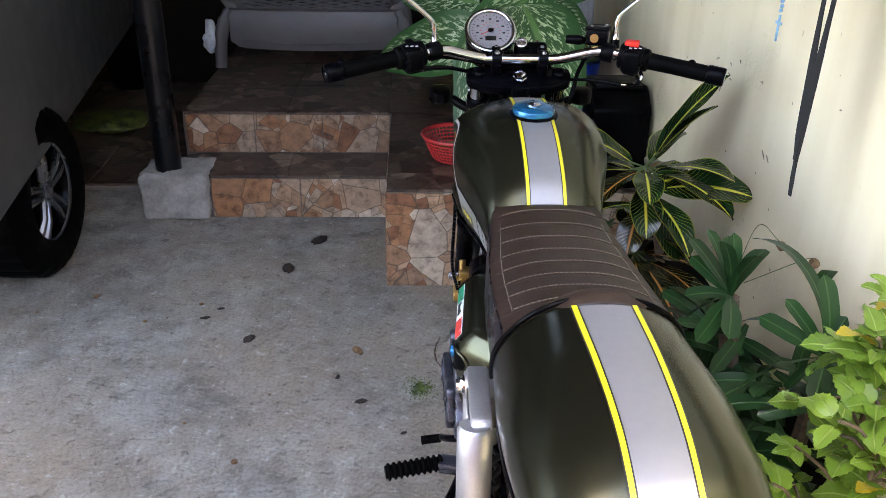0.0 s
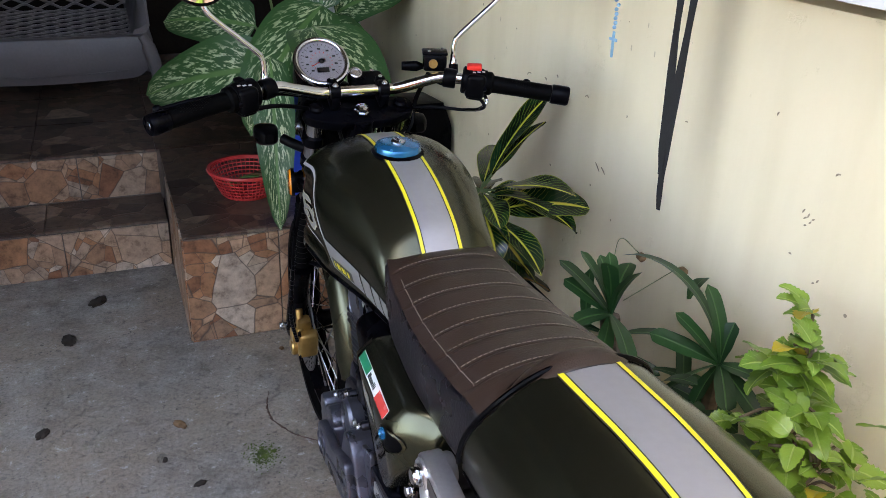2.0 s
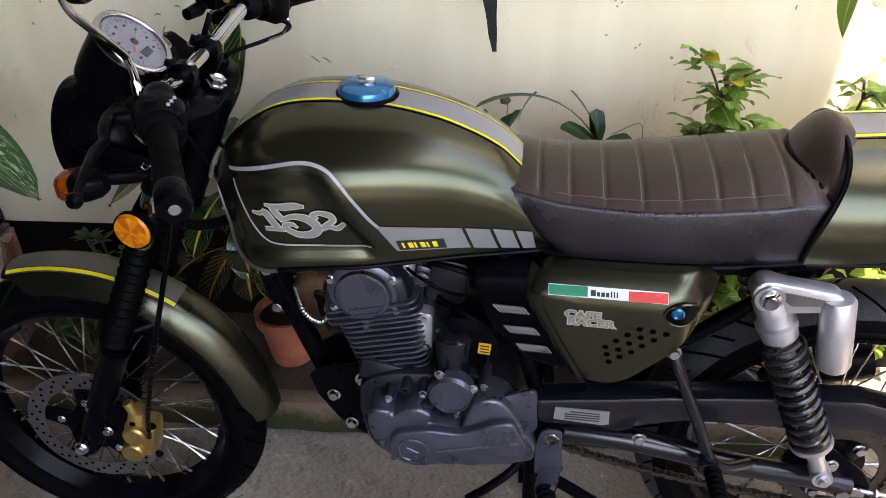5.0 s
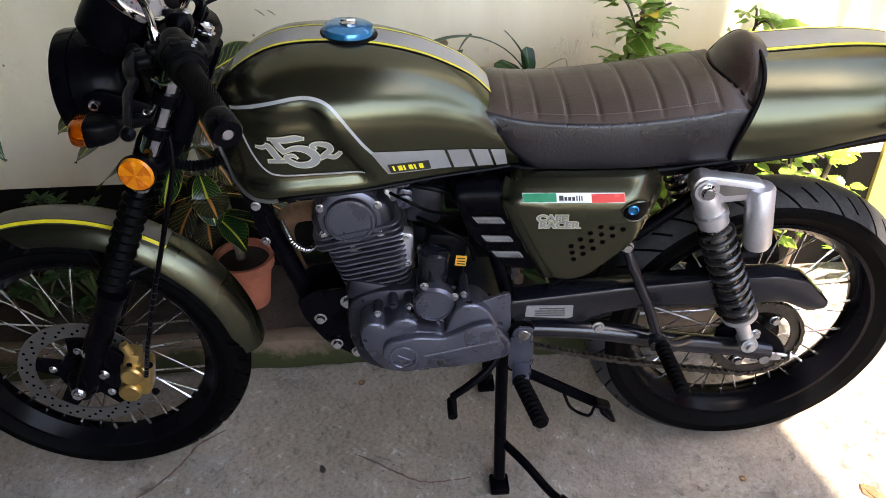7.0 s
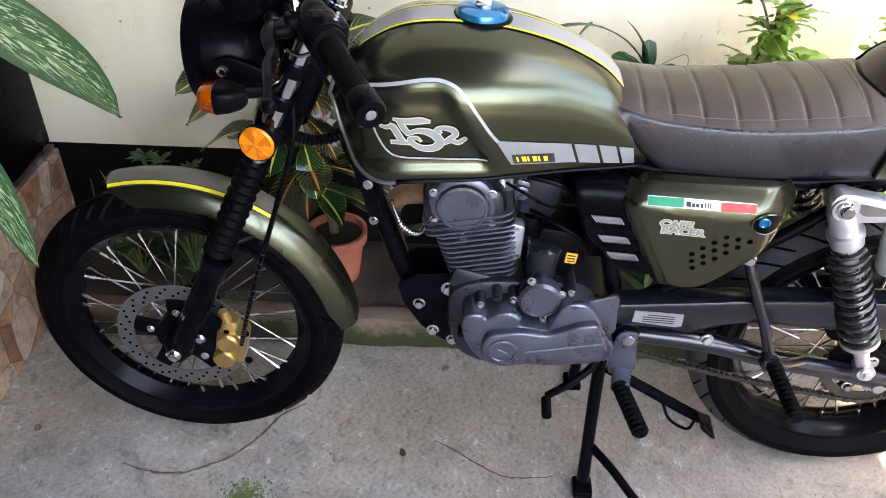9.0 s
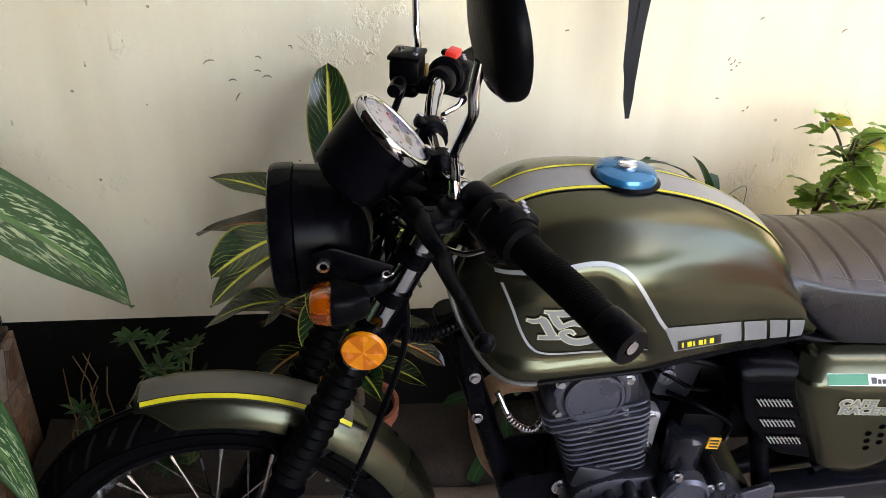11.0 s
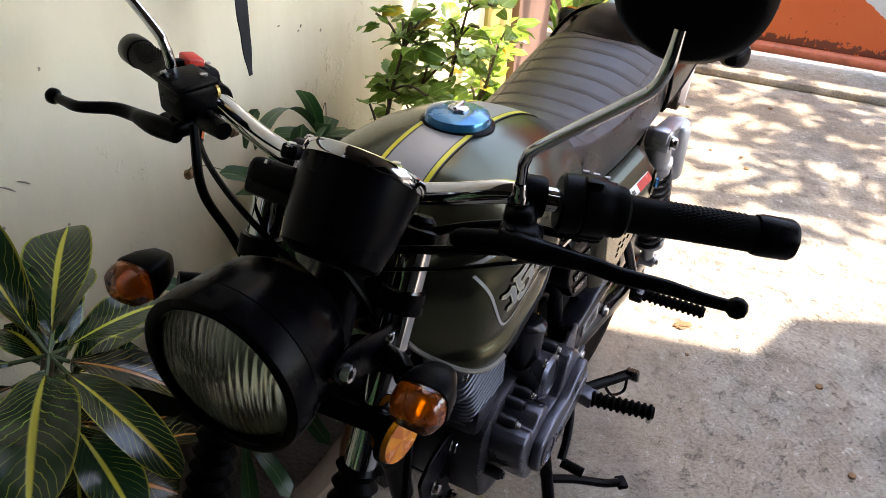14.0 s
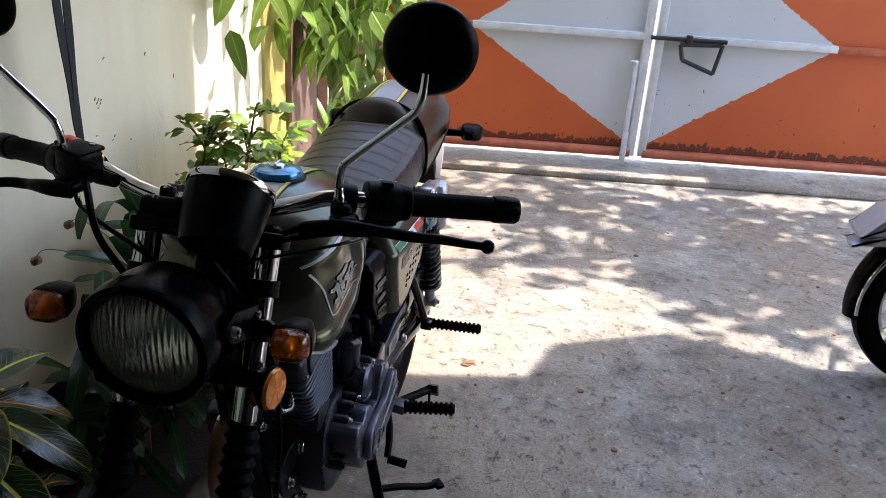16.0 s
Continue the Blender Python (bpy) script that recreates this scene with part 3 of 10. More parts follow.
def islands(bm):
    """Splits a bmesh into its separate pieces."""
    left, out = set(bm.verts), []
    while left:
        todo, seen = [left.pop()], set()
        while todo:
            v = todo.pop()
            seen.add(v)
            for ed in v.link_edges:
                w = ed.other_vert(v)
                if w in left:
                    left.discard(w)
                    todo.append(w)
        o = bmesh.new()
        mp = {v: o.verts.new(v.co) for v in sorted(seen, key=lambda q: q.index)}
        for f in bm.faces:
            if f.verts[0] in mp:
                o.faces.new([mp[v] for v in f.verts])
        out.append(o)
    bm.free()
    return out


def part(name, bm, material, parent=None, label="", sharp=38, single=False):
    """Links a bmesh as one mesh object, under a thing or a part where one is given."""
    if name in SINGLE and not single:
        bm.verts.index_update()
        bits = islands(bm)
        bits.sort(key=lambda q: tuple(round(c, 5) for c in sum((v.co for v in q.verts), Vector()) / len(q.verts)))
        return [part(SINGLE[name], o, material, parent, label, sharp, True) for o in bits][0]
    if isinstance(bm, bmesh.types.BMesh):
        for f in bm.faces:
            f.smooth = True
        bm.normal_update()
        lim = radians(sharp)
        for e in bm.edges:
            if len(e.link_faces) == 2 and e.calc_face_angle(0) > lim:
                e.smooth = False
        me = bpy.data.meshes.new(name)
        bm.to_mesh(me)
        bm.free()
    else:
        me = bm
    for mm in (material if isinstance(material, (list, tuple)) else [material]):
        me.materials.append(mm)
    ob = new(name, me)
    if parent is not None:
        ob.parent = parent
        if parent.type == "EMPTY":
            ob.matrix_parent_inverse = parent.matrix_basis.inverted() if parent.get("in_place") else Matrix.Identity(4)
    if name in LOOSE:
        tagged(ob, label=label, kind="stuff")
    return tagged(ob, label=label) if label and name not in LOOSE else ob


def thing(name, m, label, category, group="", kind="", in_place=True):
    """An empty at a thing's base. Parts of an in-place thing are modelled in the world's coordinates."""
    ob = new(name)
    ob.matrix_basis = m
    ob.empty_display_size = 0.05
    if in_place:
        ob["in_place"] = 1
    return tagged(ob, label, category, group, kind)


def setting(name, bm, material, label, category="", parent=None):
    ob = part(name, bm, material, parent)
    return tagged(ob, label, category or name.split("_")[0], kind="structure")


def B():
    return bmesh.new()


def leaf_blade(bm, length, width, bend=0.6, fold=0.25, nu=12, nv=4, shape=0.55, wave=0.0, tip=1.0, m=None, seed=0):
    """A leaf along +y from the origin, arching down; UV u along, v across."""
    rr = random.Random(seed)
    uvl = bm.loops.layers.uv.verify()
    grid = []
    ph = rr.random() * 6
    for i in range(nu + 1):
        u = i / nu
        if shape > 2:
            w = width * 0.5 * min(1.0, 0.25 + 1.6 * u) * math.sqrt(max(0.0, 1 - max(0.0, (u - 0.82) / 0.18) ** 2)) + 0.0006
        else:
            w = width * 0.5 * max(0.0, math.sin(math.pi * min(1, u ** shape)) ** (0.55 if shape in (0.72, 1.3, 0.66) else 0.8) * (1 - 0.15 * u) if 0 < u < 1 else 0) + 0.0006
        if shape == 0.62 and nu > 12 and 0.2 < u < 0.97:
            w *= 1.07 if i % 2 else 0.88
        ang = -bend * u
        y = length * (math.sin(bend * u) / bend if abs(bend) > 1e-3 else u)
        z = -length * ((1 - math.cos(bend * u)) / bend if abs(bend) > 1e-3 else 0)
        row = []
        for j in range(nv + 1):
            a = j / nv * 2 - 1
            up = abs(a) * w * fold + wave * width * math.sin(u * 9 + ph + (0 if a > 0 else 1.5)) * abs(a) ** 2
            v = Vector((a * w, y - up * math.sin(ang), z + up * math.cos(ang)))
            row.append((bm.verts.new(m @ v if m is not None else v), (u, j / nv)))
        grid.append(row)
    for i in range(nu):
        for j in range(nv):
            q = (grid[i][j], grid[i][j + 1], grid[i + 1][j + 1], grid[i + 1][j])
            f = bm.faces.new([c[0] for c in q])
            f.smooth = True
            for lp, c in zip(f.loops, q):
                lp[uvl].uv = c[1]
    return bm


def aim(p, azimuth, rise, roll=0):
    """A pose at p whose +y points along the azimuth (degrees, 0 is +y, 90 is +x) and rises."""
    return Matrix.Translation(p) @ Euler((0, 0, radians(-azimuth))).to_matrix().to_4x4() @ Euler((radians(rise), 0, 0)).to_matrix().to_4x4() @ Euler((0, radians(roll), 0)).to_matrix().to_4x4()


# ---- the setting ----
WALL_X = 0.575
bm = B()
bmesh.ops.create_grid(bm, x_segments=2, y_segments=2, size=300)
setting("ground", bm, M_CONCRETE, "worn grey concrete driveway with stains and hairline cracks", "ground")

bm = B()
rbox(bm, (WALL_X + 0.075, 1.19, 0.62), (0.15, 3.5, 1.24), bev=0.004)
wall_e = setting("wall_east", bm, M_WALL, "cream painted rendered wall with a dark base band", "wall")
bm = B()
rbox(bm, (WALL_X + 0.085, 1.19, 2.25), (0.13, 3.5, 1.89), bev=0.004)
setting("wall_east_upper", bm, M_PLASTER, "pale plastered wall above the tiled ledge", "wall")
bm = B()
rbox(bm, (WALL_X + 0.045, 1.0, 1.286), (0.325, 3.0, 0.03), bev=0.003)
ledge = setting("window_ledge", bm, M_GROUT, "white tiled window ledge along the wall top", "ledge")
for k in range(14):
    bm = B()
    rbox(bm, (WALL_X + 0.042, -0.39 + k * 0.2135, 1.290), (0.330, 0.210, 0.036), bev=0.003)
    part("tile", bm, M_WHITE_TILE, ledge)
bm = B()
rbox(bm, (WALL_X + 0.06, -0.65, 1.5), (0.14, 0.18, 3.0), bev=0.005)
setting("wall_end", bm, M_YELLOW_WALL, "yellow painted end of the garden wall", "wall")
bm = B()
rbox(bm, (WALL_X + 0.10, -0.88, 1.5), (0.26, 0.27, 3.0), bev=0.006)
setting("column", bm, M_BROWN_WALL, "brown painted square concrete column", "column")
# house behind, far wall, roof
bm = B()
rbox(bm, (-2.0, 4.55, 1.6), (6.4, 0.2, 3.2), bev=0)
# the porch's deep shade is put into this wall's near-black colour
setting("wall_north", bm, M_PORCH_SHADE, "near-black wall standing for the deep shade at the back of the porch", "wall")
bm = B()
rbox(bm, (-6.4, 1.7, 0.6), (0.2, 9.0, 1.2), bev=0)
setting("wall_west", bm, M_PLASTER, "plain boundary wall beyond the van", "wall")
bm = B()
# unseen wall, added to keep north-west sky light off the bike's front
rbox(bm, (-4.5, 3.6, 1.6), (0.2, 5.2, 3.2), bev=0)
setting("wall_house", bm, M_BROWN_WALL, "unseen brown wall added beyond the van to block sky light", "wall")
bm = B()
rbox(bm, (WALL_X + 0.4, 4.55, 1.5), (0.2, 3.2, 3.0), bev=0)
setting("wall_porch", bm, M_PLASTER, "shaded porch side wall", "wall")
bm = B()
# roof is out of view; its stepped front edge is shaped for its shadow
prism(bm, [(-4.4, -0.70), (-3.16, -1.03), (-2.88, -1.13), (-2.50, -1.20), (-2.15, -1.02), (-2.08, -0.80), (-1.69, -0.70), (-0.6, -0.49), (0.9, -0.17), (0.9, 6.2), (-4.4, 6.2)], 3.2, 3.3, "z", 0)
setting("ceiling", bm, M_CEIL, "unseen carport roof, its front edge shaped to cast the shade line", "ceiling")

# porch and steps, tiled
STEP, PLAT = 0.18, 0.363
bm = B()
rbox(bm, (0.127, 2.265, PLAT / 2 - 0.004), (0.866, 0.87, PLAT - 0.008), bev=0.003)
rbox(bm, (-0.325, 3.58, PLAT / 2 - 0.004), (1.75, 1.74, PLAT - 0.008), bev=0.003)
rbox(bm, (-1.90, 3.58, 0.012), (1.38, 1.74, 0.024), bev=0.003)
rbox(bm, (-0.755, 2.57, STEP / 2 - 0.004), (0.88, 0.29, STEP - 0.008), bev=0.003)
porch = setting("porch", bm, M_GROUT, "porch and steps clad in flagstone-patterned tiles", "steps")


def clad(x0, x1, y0, y1, z, nx, ny, face="z", z1=0.0):
    """Square tiles with open joints over a tread (face z) or a riser facing -y (face y) or -x (face x)."""
    for i in range(nx):
        for j in range(ny):
            bm = B()
            if face == "z":
                a, c = (x1 - x0) / nx, (y1 - y0) / ny
                rbox(bm, (x0 + (i + 0.5) * a, y0 + (j + 0.5) * c, z - 0.003), (a - 0.004, c - 0.004, 0.010), bev=0.0015, seg=1)
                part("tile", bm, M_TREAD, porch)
            elif face == "y":
                a, c = (x1 - x0) / nx, (z1 - z) / ny
                rbox(bm, (x0 + (i + 0.5) * a, y0 - 0.001, z + (j + 0.5) * c), (a - 0.004, 0.010, c - 0.004), bev=0.0015, seg=1)
                part("tile", bm, M_RISER, porch)
            else:
                a, c = (y1 - y0) / nx, (z1 - z) / ny
                rbox(bm, (x0 - 0.001, y0 + (i + 0.5) * a, z + (j + 0.5) * c), (0.010, a - 0.004, c - 0.004), bev=0.0015, seg=1)
                part("tile", bm, M_RISER, porch)


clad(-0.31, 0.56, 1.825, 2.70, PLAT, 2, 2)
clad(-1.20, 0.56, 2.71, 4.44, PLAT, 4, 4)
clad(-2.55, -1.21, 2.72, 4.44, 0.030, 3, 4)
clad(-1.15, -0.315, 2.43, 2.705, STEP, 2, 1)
clad(-0.31, 0.56, 1.825, 0, 0.0, 3, 1, "y", PLAT - 0.008)
clad(-1.04, -0.315, 2.425, 0, 0.0, 2, 1, "y", STEP - 0.008)
clad(-1.19, -0.315, 2.71, 0, STEP + 0.004, 3, 1, "y", PLAT - 0.008)
clad(-0.306, 0, 1.83, 2.42, 0.0, 2, 1, "x", PLAT - 0.008)

# rough concrete footing under the pole
bm = B()
rbox(bm, (-1.185, 2.505, 0.098), (0.27, 0.24, 0.196), bev=0.02, seg=3)
bmesh.ops.subdivide_edges(bm, edges=[e for e in bm.edges if e.calc_length() > 0.06], cuts=9, use_grid_fill=True)
for v in bm.verts:
    v.co += Vector(noise.noise_vector(v.co * 16)) * 0.013 + Vector(noise.noise_vector(v.co * 55)) * 0.006
setting("pole_footing", bm, M_ROUGHCON, "crumbling rough concrete footing of a pole", "footing")
pole = thing("pole", pose(-1.217, 2.48, 0.19), "glossy black round steel carport post", "post")
bm = B()
cyl(bm, (-1.217, 2.48, 0.185), (-1.217, 2.48, 3.2), 0.052, n=32)
part("shaft", bm, M_POLE, pole)

# planting bed along the wall
bm = B()
rbox(bm, (0.278, 0.80, 0.047), (0.055, 2.0, 0.094), bev=0.014, seg=2)
bmesh.ops.subdivide_edges(bm, edges=[e for e in bm.edges if e.calc_length() > 0.5], cuts=40)
for v in bm.verts:
    v.co += Vector(noise.noise_vector(v.co * 12)) * 0.008
setting("kerb", bm, M_KERB, "low mossy concrete kerb of the planting bed", "kerb")
bm = B()
bmesh.ops.create_grid(bm, x_segments=10, y_segments=60, size=0.5)
for v in bm.verts:
    v.co = Vector((0.435 + v.co.x * 0.28, 0.80 + v.co.y * 2.0, 0.086 + 0.014 * noise.noise(v.co * 9)))
setting("bed_soil", bm, M_BED, "dry brown earth of the raised planting bed", "soil")

# ---- motorcycle materials ----
M_PAINT = mat("matt_olive_paint", (0.067, 0.068, 0.044), 0.25, metal=0.92, var=0.08, scale=3, fine=600, coat=0.10, rvar=0.03, spec=0.4)
M_GREYBAND = mat("grey_stripe", (0.30, 0.295, 0.31), 0.40, metal=0.5, var=0.06, scale=6, rvar=0.04)
M_GUARDBAND = mat("dull_grey_stripe", (0.14, 0.135, 0.125), 0.36, metal=0.6, var=0.06, scale=6, rvar=0.04)
M_YELLOW = mat("yellow_pinstripe", (0.72, 0.62, 0.03), 0.4, var=0.06)
M_BLACKLINE = mat("black_pinstripe", (0.012, 0.012, 0.012), 0.4, var=0.1)
M_SILVERLINE = mat("silver_pinstripe", (0.36, 0.36, 0.36), 0.4, metal=0.3, var=0.06)
M_CREAMDECAL = mat("cream_decal_edge", (0.46, 0.44, 0.29), 0.45, var=0.06)
M_GREYDECAL = mat("grey_decal", (0.22, 0.22, 0.22), 0.42, metal=0.2, var=0.06)
M_VINYL = mat("brown_seat_vinyl", (0.026, 0.0148, 0.0102), 0.38, var=0.22, scale=10, fine=420, bump=0.0010, rvar=0.07, spec=0.38)
M_SKIRT = mat("dark_skirt_vinyl", (0.0085, 0.0074, 0.0105), 0.30, var=0.22, scale=14, fine=300, bump=0.0010, rvar=0.08, spec=0.40)
M_THREAD = mat("pale_thread", (0.17, 0.145, 0.115), 0.8, var=0.15)
M_SATIN = mat("satin_black", (0.0016, 0.0016, 0.0026), 0.28, var=0.25, scale=12, rvar=0.08, spec=0.045)
M_MATTBLACK = mat("moulded_black", (0.0018, 0.0018, 0.0024), 0.34, var=0.25, scale=14, fine=260, bump=0.0004, spec=0.045)
M_RUBBER = mat("tyre_rubber", (0.0020, 0.0020, 0.0022), 0.50, var=0.35, scale=12, fine=140, bump=0.0006, spec=0.025)
M_RIM = mat("gloss_black_rim", (0.002, 0.002, 0.003), 0.22, var=0.2, spec=0.06)
M_CHROME = mat("chrome", (0.52, 0.53, 0.55), 0.06, metal=1.0, var=0.04, rvar=0.04)
M_STEEL = mat("bright_steel", (0.55, 0.55, 0.56), 0.25, metal=1.0, var=0.1, rvar=0.08)
M_ALU = mat("cast_aluminium", (0.52, 0.52, 0.54), 0.4, metal=0.85, var=0.1, fine=200, bump=0.0004)
M_ENGINE = mat("graphite_engine_paint", (0.092, 0.096, 0.122), 0.31, metal=0.7, var=0.15, scale=16, fine=220, bump=0.0005)
M_ENGINE_DK = mat("dark_engine_paint", (0.024, 0.025, 0.034), 0.36, metal=0.6, var=0.2, scale=16, fine=220, bump=0.0004)
M_FIN = mat("fin_paint", (0.070, 0.074, 0.094), 0.36, metal=0.6, var=0.2, scale=16, fine=220, bump=0.0004)
M_SILVERPANEL = mat("silver_panel_paint", (0.42, 0.42, 0.44), 0.35, metal=0.5, var=0.08)
M_GOLD = mat("gold_caliper", (0.52, 0.34, 0.12), 0.38, metal=0.9, var=0.15, scale=30)
M_DISC = mat("brushed_disc", (0.20, 0.195, 0.19), 0.38, metal=0.9, var=0.12, scale=40)
M_AMBER = mat("amber_lens", (0.80, 0.145, 0.002), 0.06, var=0.10, scale=38, fine=160, bump=0.0005, coat=0.3, rvar=0.02, trans=0.86)
M_REFLEX = mat("amber_reflector", (0.66, 0.20, 0.008), 0.22, var=0.12, scale=90, fine=700, bump=0.0006, coat=0.3)
M_REFLEX_DK = mat("amber_prism", (0.50, 0.115, 0.004), 0.22, var=0.12, scale=90, fine=700, bump=0.0006, coat=0.3)
M_BOWL = mat("signal_bowl_metal", (0.85, 0.80, 0.70), 0.22, metal=0.5, var=0.15, scale=60)
M_BLUECAP = mat("blue_anodised", (0.004, 0.15, 0.33), 0.20, metal=0.55, var=0.15, scale=25, coat=0.4)
M_WHITE = mat("white_dial", (0.40, 0.375, 0.40), 0.4, var=0.05)
M_REDSW = mat("red_switch", (0.70, 0.03, 0.02), 0.35, var=0.08)
M_FLAG_G = mat("flag_green", (0.005, 0.20, 0.095), 0.3, var=0.05)
M_FLAG_W = mat("flag_white", (0.74, 0.74, 0.72), 0.3, var=0.03)
M_FLAG_R = mat("flag_red", (0.66, 0.07, 0.06), 0.3, var=0.05)
M_CHAIN = mat("dirty_chain", (0.050, 0.042, 0.034), 0.55, metal=0.7, var=0.35, scale=60)
M_MESH = mat("bright_mesh", (0.62, 0.63, 0.64), 0.35, metal=0.7, var=0.1)
M_SPRINGBLK = mat("black_spring", (0.014, 0.014, 0.016), 0.28, var=0.15)
M_HOLE_SHADE = mat("hole_shade_black", (0.0015, 0.0015, 0.0015), 0.9, var=0.2, spec=0.0)
M_GLOSSBLK = mat("gloss_black_enamel", (0.006, 0.0065, 0.010), 0.20, var=0.2, spec=0.48, rvar=0.06)
M_DUSTY = mat("dusty_tyre_rubber", (0.034, 0.034, 0.035), 0.65, var=0.45, scale=14, fine=160, bump=0.0006, spec=0.2)
M_BROWNPIPE = mat("heat_browned_pipe", (0.30, 0.17, 0.10), 0.4, metal=0.7, var=0.3, scale=12)


def glass_mat():
    m, nt, b, co = blank("lens_glass")
    b.inputs["Base Color"].default_value = (0.93, 0.95, 0.94, 1)
    b.inputs["Transmission Weight"].default_value = 1.0
    b.inputs["Roughness"].default_value = 0.03
    b.inputs["IOR"].default_value = 1.42
    w = tex(nt, "ShaderNodeTexWave", co.outputs["Object"], Scale=42.0, Distortion=0.0)
    add_bump(nt, b, w.outputs["Fac"], 0.002, 0.5)
    return m


M_LENS = glass_mat()
M_CLEAR = mat("clear_dial_glass", (1.0, 1.0, 1.0), 0.02, var=0.0, rvar=0.0, trans=1.0)
M_MIRROR = mat("mirror_glass", (0.90, 0.90, 0.90), 0.02, metal=1.0, var=0.0, rvar=0.0)

# ---- motorcycle ----
bike = thing("motorcycle", pose(0.007, 0, 0), "matt olive cafe racer motorcycle with brown seat on its centre stand", "motorcycle", in_place=False)
FA, RA = Vector((0, 1.32, 0.307)), Vector((0, 0.0, 0.322))


def bp(name, bm, material, label="", parent=None, sharp=38):
    return part(name, bm, material, parent or bike, label, sharp)


def signal_bowl(c, d):
    """The faceted reflector behind a turn-signal lens: a grid of small pyramids round a bulb."""
    bm = B()
    nx, nz, w, h = 6, 4, 0.040, 0.030
    for i in range(nx):
        for j in range(nz):
            x0, z0 = c[0] - w / 2 + w * i / nx, c[2] - h / 2 + h * j / nz
            y = c[1] + d * 0.0085
            q = [bm.verts.new((x0 + w / nx * a, y, z0 + h / nz * b2)) for a, b2 in ((0, 0), (1, 0), (1, 1), (0, 1))]
            top = bm.verts.new((x0 + w / nx * 0.5, y + d * 0.0035, z0 + h / nz * 0.5))
            for a, b2 in zip(q, q[1:] + q[:1]):
                bm.faces.new((a, b2, top))
    bmesh.ops.recalc_face_normals(bm, faces=bm.faces[:])
    lathe(bm, [(0, 0.0), (0.008, 0.0), (0.008, 0.010), (0.005, 0.015), (0, 0.017)], (c[0], c[1] + d * 0.010, c[2]), (0, d, 0), 14)
    return bm


def loft(bm, secs, c, n=28):
    """Rounded-box sections (offset along y, width, height) joined into a closed shell round c."""
    rings = []
    for y, w, h in secs:
        ring = []
        for k in range(n):
            a = 2 * math.pi * k / n
            ca, sa = math.cos(a), math.sin(a)
            ring.append(bm.verts.new((c[0] + w / 2 * math.copysign(abs(ca) ** 0.55, ca), c[1] + y, c[2] + h / 2 * math.copysign(abs(sa) ** 0.55, sa))))
        rings.append(ring)
    fs = [bm.faces.new((p[k], p[(k + 1) % n], q[(k + 1) % n], q[k])) for p, q in zip(rings, rings[1:]) for k in range(n)]
    fs += [bm.faces.new(rings[0]), bm.faces.new(rings[-1])]
    bmesh.ops.recalc_face_normals(bm, faces=fs)


# fuel tank: half width at (y, z), top line and lower edge
tank_top = tab((0.49, 0.800), (0.52, 0.846), (0.535, 0.864), (0.56, 0.889), (0.60, 0.913), (0.65, 0.934), (0.72, 0.951), (0.80, 0.958), (0.855, 0.955), (0.89, 0.946), (0.92, 0.931), (0.945, 0.914), (0.970, 0.890), (0.990, 0.852))
tank_low = tab((0.49, 0.750), (0.55, 0.747), (0.70, 0.744), (0.86, 0.738), (0.90, 0.733), (0.930, 0.738), (0.955, 0.756), (0.975, 0.785), (0.990, 0.832))
tank_wid = tab((0.49, 0.094), (0.55, 0.104), (0.61, 0.115), (0.68, 0.133), (0.75, 0.149), (0.82, 0.155), (0.88, 0.157), (0.925, 0.143), (0.960, 0.105), (0.990, 0.062))


def smooth(a, b2, x):
    s = max(0.0, min(1.0, (x - a) / (b2 - a)))
    return s * s * (3 - 2 * s)


def tank_recess(y, z):
    """Depth of the hollow in the tank's flank, ahead of a slanting edge and below a level one."""
    edge = 0.798 - (0.892 - z) * 0.62
    return 0.014 * smooth(-0.004, 0.030, y - edge) * smooth(-0.002, 0.024, 0.902 + (y - 0.8) * -0.05 - z) * smooth(0.752, 0.775, z)


def tank_x(y, z):
    zt, zb, w = tank_top(y), tank_low(y), tank_wid(y)
    zm = zb + (zt - zb) * 0.50
    if z >= zm:
        k = min(1.0, (z - zm) / (zt - zm))
        x = w * max(0.0, 1 - k ** 2.5) ** (1 / 2.3)
    else:
        k = (zm - z) / (zm - zb)
        x = w * (1 - 0.10 * k * k)
    return max(0.0, x - tank_recess(y, z))


def tank_z(x, y):
    zt, zb, w = tank_top(y), tank_low(y), tank_wid(y)
    zm = zb + (zt - zb) * 0.50
    return zm + (zt - zm) * max(0.0, 1 - (abs(x) / w) ** 2.3) ** (1 / 2.5)


def tank_mesh():
    bm = B()
    rows = []
    ys = [0.49 + 0.500 * (i / 95) for i in range(96)]
    for y in ys:
        zt, zb = tank_top(y), tank_low(y)
        half = []
        for j in range(27):
            s = j / 26
            z = zb + (zt - zb) * (1 - (1 - s) ** 1.0) if s < 0.62 else None
            if z is None:
                q = (s - 0.62) / 0.38
                z0 = zb + (zt - zb) * 0.62
                z = z0 + (zt - z0) * math.sin(q * math.pi / 2)
            half.append((tank_x(y, min(z, zt)), z))
        ring = [bm.verts.new((-x, y, z)) for x, z in half[:-1]] + [bm.verts.new((0, y, zt))] + [bm.verts.new((x, y, z)) for x, z in reversed(half[:-1])]
        rows.append(ring)
    for a, b2 in zip(rows, rows[1:]):
        for k in range(len(a) - 1):
            bm.faces.new((a[k], a[k + 1], b2[k + 1], b2[k]))
        bm.faces.new((a[-1], a[0], b2[0], b2[-1]))
    bm.faces.new(rows[0])
    bm.faces.new(list(reversed(rows[-1])))
    bmesh.ops.recalc_face_normals(bm, faces=bm.faces[:])
    return bm


